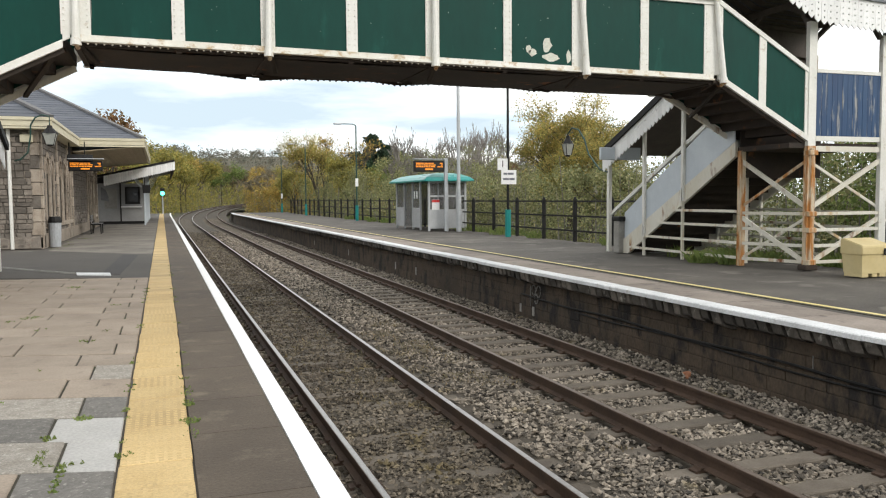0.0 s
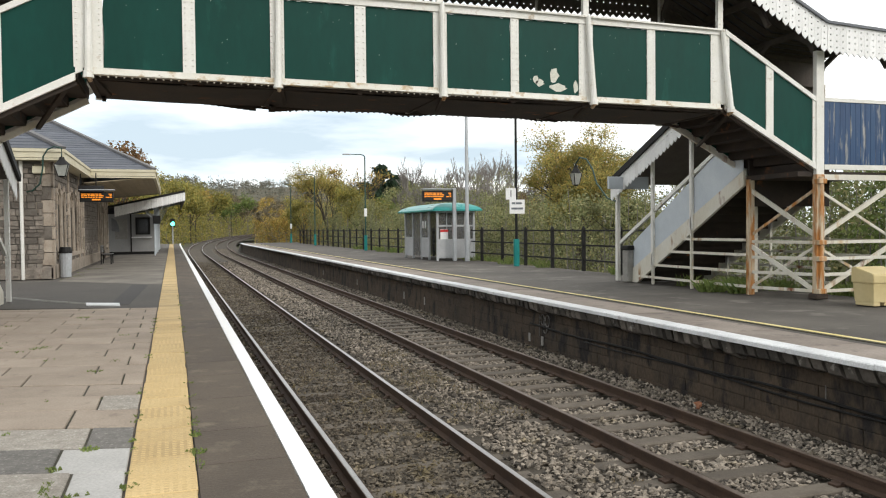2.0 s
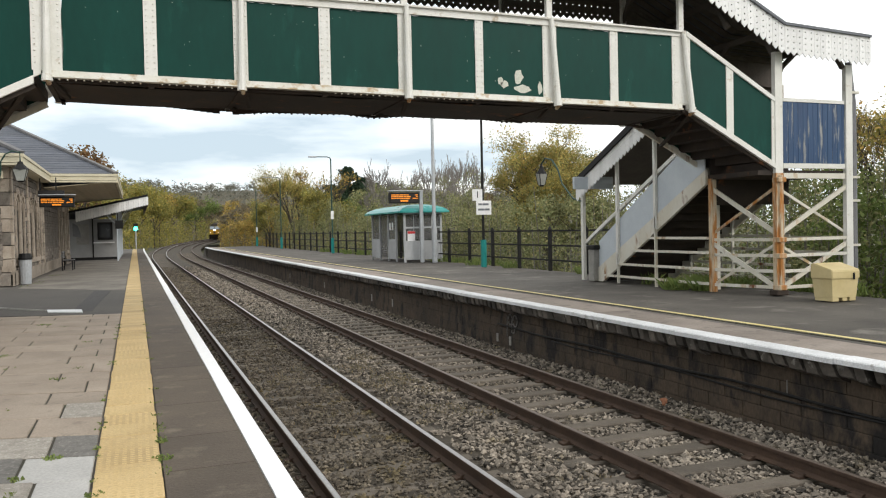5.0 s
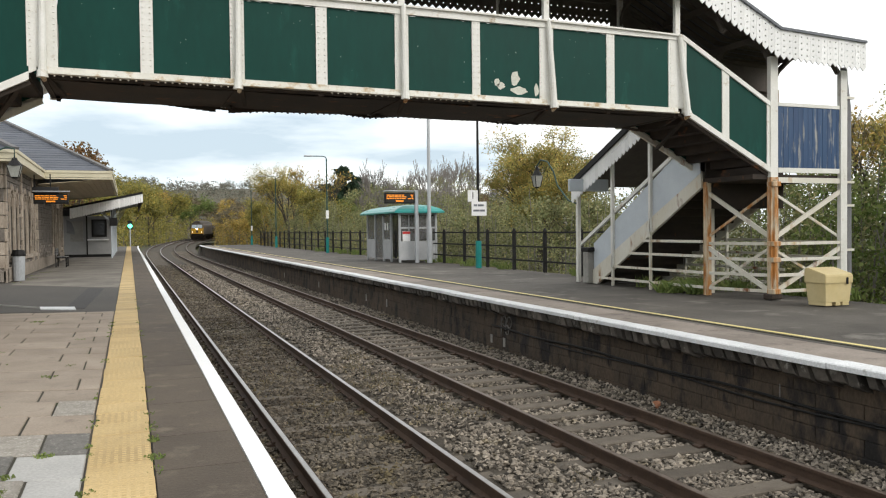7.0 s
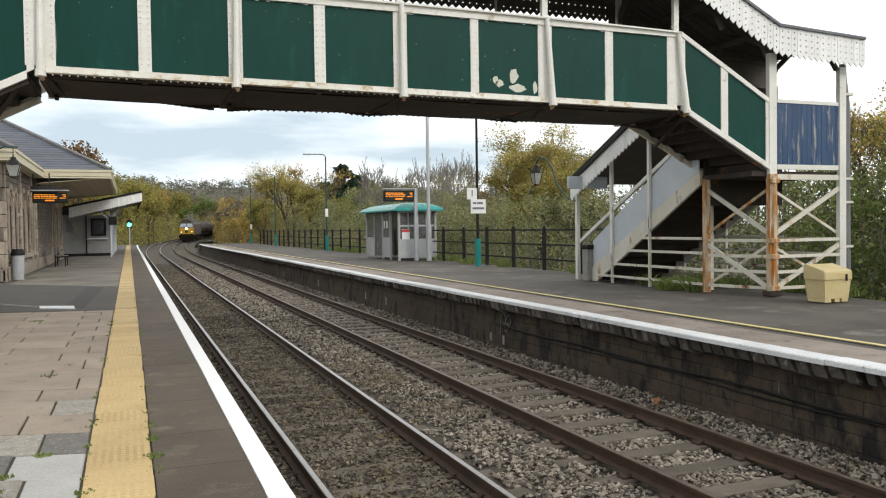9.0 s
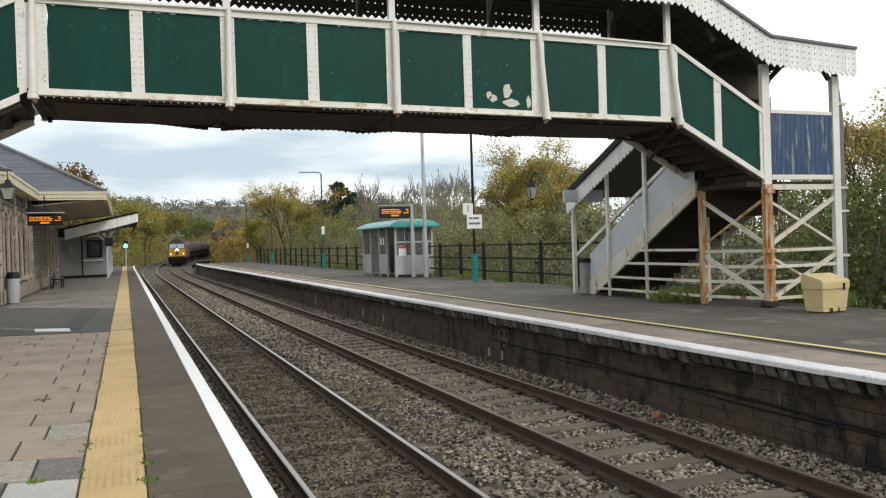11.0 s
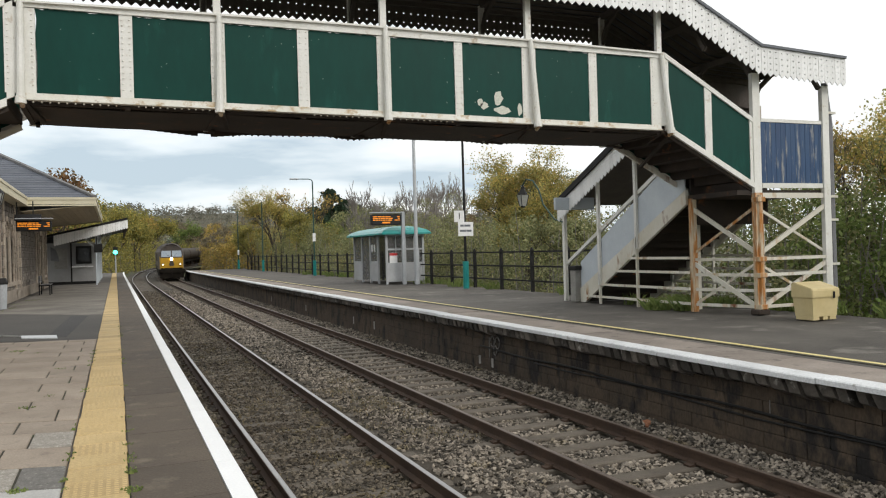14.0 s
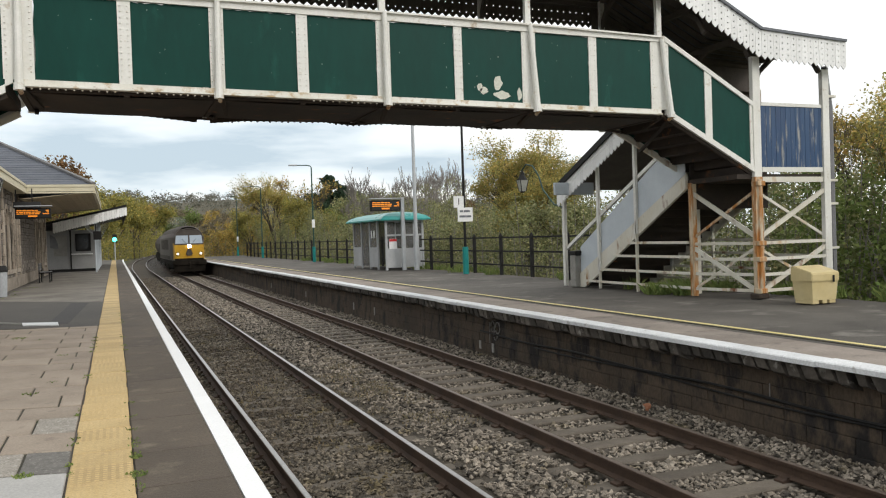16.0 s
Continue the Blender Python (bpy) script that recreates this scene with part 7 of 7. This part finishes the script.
    for x, y, s, k in ((14.5, 108, .40, "far_gold"), (15, 118, .46, "far_haze"), (16.5, 128, .55, "far_haze"), (13.0, 138, .55, "far_haze"), (15, 146, .62, "far_haze"), (12.5, 155, .6, "far_gold"), (15, 166, .7, "far_haze"), (18, 140, .6, "far_haze"), (13.5, 187, .55, "far_haze"), (14.5, 196, .6, "far_gold"), (21, 126, .5, "far_gold"), (24, 118, .48, "far_green"), (19, 104, .42, "far_gold"), (27, 130, .6, "far_haze"), (32, 124, .6, "far_green")):
        p = along(y, x)
        tree(k, p.x, p.y, -1.3, y, s, "autumn tree on the inside of the bend")
    # far wooded hill
    bm = bmesh.new()
    nx, ny = 60, 12
    g = [[bm.verts.new((-180 + 520 * i / nx, 420 + 240 * j / ny, -6 + (47 + 8 * noise.noise(Vector((i * .11, 3.1, 0))) + 1.6 * noise.noise(Vector((i * .9, j * .9, 1)))) * math.sin(min(j / ny * 1.7, 1.57)) * (1 - .35 * i / nx))) for i in range(nx + 1)] for j in range(ny + 1)]
    for j in range(ny):
        for i in range(nx):
            bm.faces.new([g[j][i], g[j][i + 1], g[j + 1][i + 1], g[j + 1][i]])
    structure("backdrop_hill", bm, HILLSIDE, "far wooded hill in dull autumn colour", "hill")
    # hill trees
    rg = np.random.default_rng(9)
    cs, rs = [], []
    for k in range(1300):
        i = rg.integers(0, nx)
        j = rg.integers(2, ny)
        p = (-180 + 520 * (i + rg.random()) / nx, 420 + 240 * (j + rg.random()) / ny)
        z = -6 + (47 + 8 * noise.noise(Vector((i * .11, 3.1, 0)))) * math.sin(min(j / ny * 1.7, 1.57)) * (1 - .35 * i / nx)
        r = rg.uniform(2.0, 4.2)
        for q in range(3):
            cs.append((p[0] + rg.normal(0, 1.4), p[1] + rg.normal(0, 1.4), z + r * (.5 + .6 * q)))
            rs.append(r * rg.uniform(.6, 1.0))
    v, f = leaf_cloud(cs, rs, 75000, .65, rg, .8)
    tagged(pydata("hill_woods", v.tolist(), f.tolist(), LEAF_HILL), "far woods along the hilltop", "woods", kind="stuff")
    # closing woods round and behind the camera, well out of sight
    rb = np.random.default_rng(19)
    cs = [(rb.uniform(-90, -40), rb.uniform(-60, 90), rb.uniform(0, 7)) for _ in range(120)]
    v, f = leaf_cloud(cs, [3.5] * len(cs), 9000, .8, rb, .9)
    tagged(pydata("far_woods", v.tolist(), f.tolist(), LEAF_OLIVE), "dull woods behind the station", "woods", kind="stuff")


def build_small_growth():
    rng = random.Random(17)
    spots = [(.075, rng.uniform(4.3, 20), -.005, .05, rng.randint(4, 14)) for _ in range(20)]
    spots += [(-.35, rng.uniform(4, 15), -.005, .05, rng.randint(5, 16)) for _ in range(18)]
    spots += [(-.645, 4.5 + .08 * k, -.008, .025, 16) for k in range(6)] + [(-.785, 5.0 + .06 * k, -.008, .03, 14) for k in range(5)] + [(-.55 - .05 * k, 4.95, -.008, .02, 8) for k in range(5)]
    spots += [(-.32, 5.0, -.005, .06, 40), (.08, 5.65, -.005, .07, 60), (.08, 6.1, 0, .05, 30)]
    spots += [(rng.uniform(-4, -.6), rng.choice((5.5, 6.1, 6.66, 7.28, 7.84, 8.5)), -.01, .04, rng.randint(5, 14)) for _ in range(18)]
    spots += [(rng.uniform(-4, -.6), rng.uniform(9, 15), -.01, .07, rng.randint(8, 24)) for _ in range(10)] + [(-1.55, 15.3, -.01, .13, 60), (-1.7, 11.5, -.01, .14, 70), (-.87, 9.35, -.01, .08, 50), (-.62, 6.0, -.01, .06, 60), (-.80, 5.55, -.01, .05, 50)]
    spots += [(rng.uniform(-3.4, -2.9), rng.uniform(28, 36), -.005, .2, 30) for _ in range(6)]
    build_weeds("joint_weeds", "small green weeds and moss in the paving joints", spots, LEAF_GREEN, 5, .022)
    spots = [(rng.uniform(12.0, 13.0), rng.uniform(14.9, 18), 0, .25, 50) for _ in range(5)]
    spots += [(11.6, 15.3, -.01, .3, 200), (12.0, 14.8, -.01, .25, 120), (11.75, 14.6, 0, .2, 90)]
    spots += [(rng.uniform(13.0, 13.8), rng.uniform(9, 60), -.02, .4, 70) for _ in range(24)]
    spots += [(rng.uniform(13.6, 15.5), rng.uniform(6, 14), -.1, .5, 160) for _ in range(24)]
    build_weeds("platform_weeds", "rough green weeds along the back of the platform", spots, LEAF_GREEN, 6, .30)
    spots = [(rng.uniform(1.1, 4.3), rng.uniform(7, 22), -1.09, .25, rng.randint(10, 40)) for _ in range(40)]
    spots += [(rng.uniform(3.2, 4.5), rng.uniform(10, 16), -1.05, .35, 60) for _ in range(16)]
    build_weeds("ballast_weeds", "thin dry weeds and moss in the ballast", spots, LEAF_HAZE, 7, .05)
    rg = random.Random(6)
    orange = material("orange_brick", (.30, .12, .06), (.40, .19, .11), 8, .9)
    d = thing("broken_brick", "broken orange brick lying in the ballast", "brick")
    for cx, cy, cz, r in ((7.0, 9.55, -1.05, .05), (6.88, 9.4, -1.06, .035)):
        bm = bmesh.new()
        bmesh.ops.create_icosphere(bm, subdivisions=1, radius=r, matrix=Matrix.Translation((cx, cy, cz)))
        for v in bm.verts:
            v.co += Vector((rg.uniform(-.02, .02), rg.uniform(-.02, .02), rg.uniform(-.02, .02)))
        part("fragment", bm, orange, d)


# ---------------------------------------------------------------- what moves
SPEED = 11.5
FRONT_AT_END = 66.5   # distance along the line of the locomotive's front at 16 s


def front_at(t):
    return FRONT_AT_END + SPEED * (16.0 - t)


def on_track(s, lift=0.0, side=0.0):
    p = along(s, (RAILS[2] + RAILS[3]) / 2 + side)
    return Matrix.Translation((p.x, p.y, p.z + RAIL_TOP + lift)) @ Matrix.Rotation(heading(s), 4, "Z")


def seated(s, length):
    """A vehicle's pose from the places of its two ends on the line."""
    a, b = on_track(s).translation, on_track(s + length).translation
    d = b - a
    return Matrix.Translation(a) @ Matrix.Rotation(math.atan2(-d.x, d.y), 4, "Z") @ Matrix.Rotation(math.atan2(d.z, d.xy.length), 4, "X")


def motions():
    times = [k for k in range(0, 17)]
    walk(LOCO, [(t, seated(front_at(t), 18.0)) for t in times])
    for k, w in enumerate(WAGONS):
        walk(w, [(t, seated(front_at(t) + 19.8 + 15.7 * k, 15.0)) for t in times])
    for k, p in enumerate(PUFFS):
        lift, side, back = ((4.3, -.2, 9.5), (4.5, .2, 11.5), (4.7, -.2, 14.0), (.5, -1.9, 9.0), (.6, -2.0, 12.0), (.7, -2.1, 15.5))[k]
        walk(p, [(t, on_track(front_at(t) + back, lift, side)) for t in times])


# ---------------------------------------------------------------- the place
build_ground()
build_platforms()
tracks = [build_track(RAILS[0], RAILS[1], "railway_track", "near railway track with polished rails on old sleepers"),
          build_track(RAILS[2], RAILS[3], "railway_track", "railway track beside the opposite platform, rusty sided rails")]
build_bridge()
build_station()
build_platform_canopy()
build_fence()
build_far_furniture()
build_near_furniture()
LOCO = build_loco()
WAGONS = [build_wagon(k) for k in range(7)]
PUFFS = build_smoke()
build_planting()
build_small_growth()
build_sleepers(tracks[0], (RAILS[0] + RAILS[1]) / 2, 150, 21)
build_sleepers(tracks[1], (RAILS[2] + RAILS[3]) / 2, 150, 22)
stone_scatter()
build_near_surface()
build_far_surface()
motions()
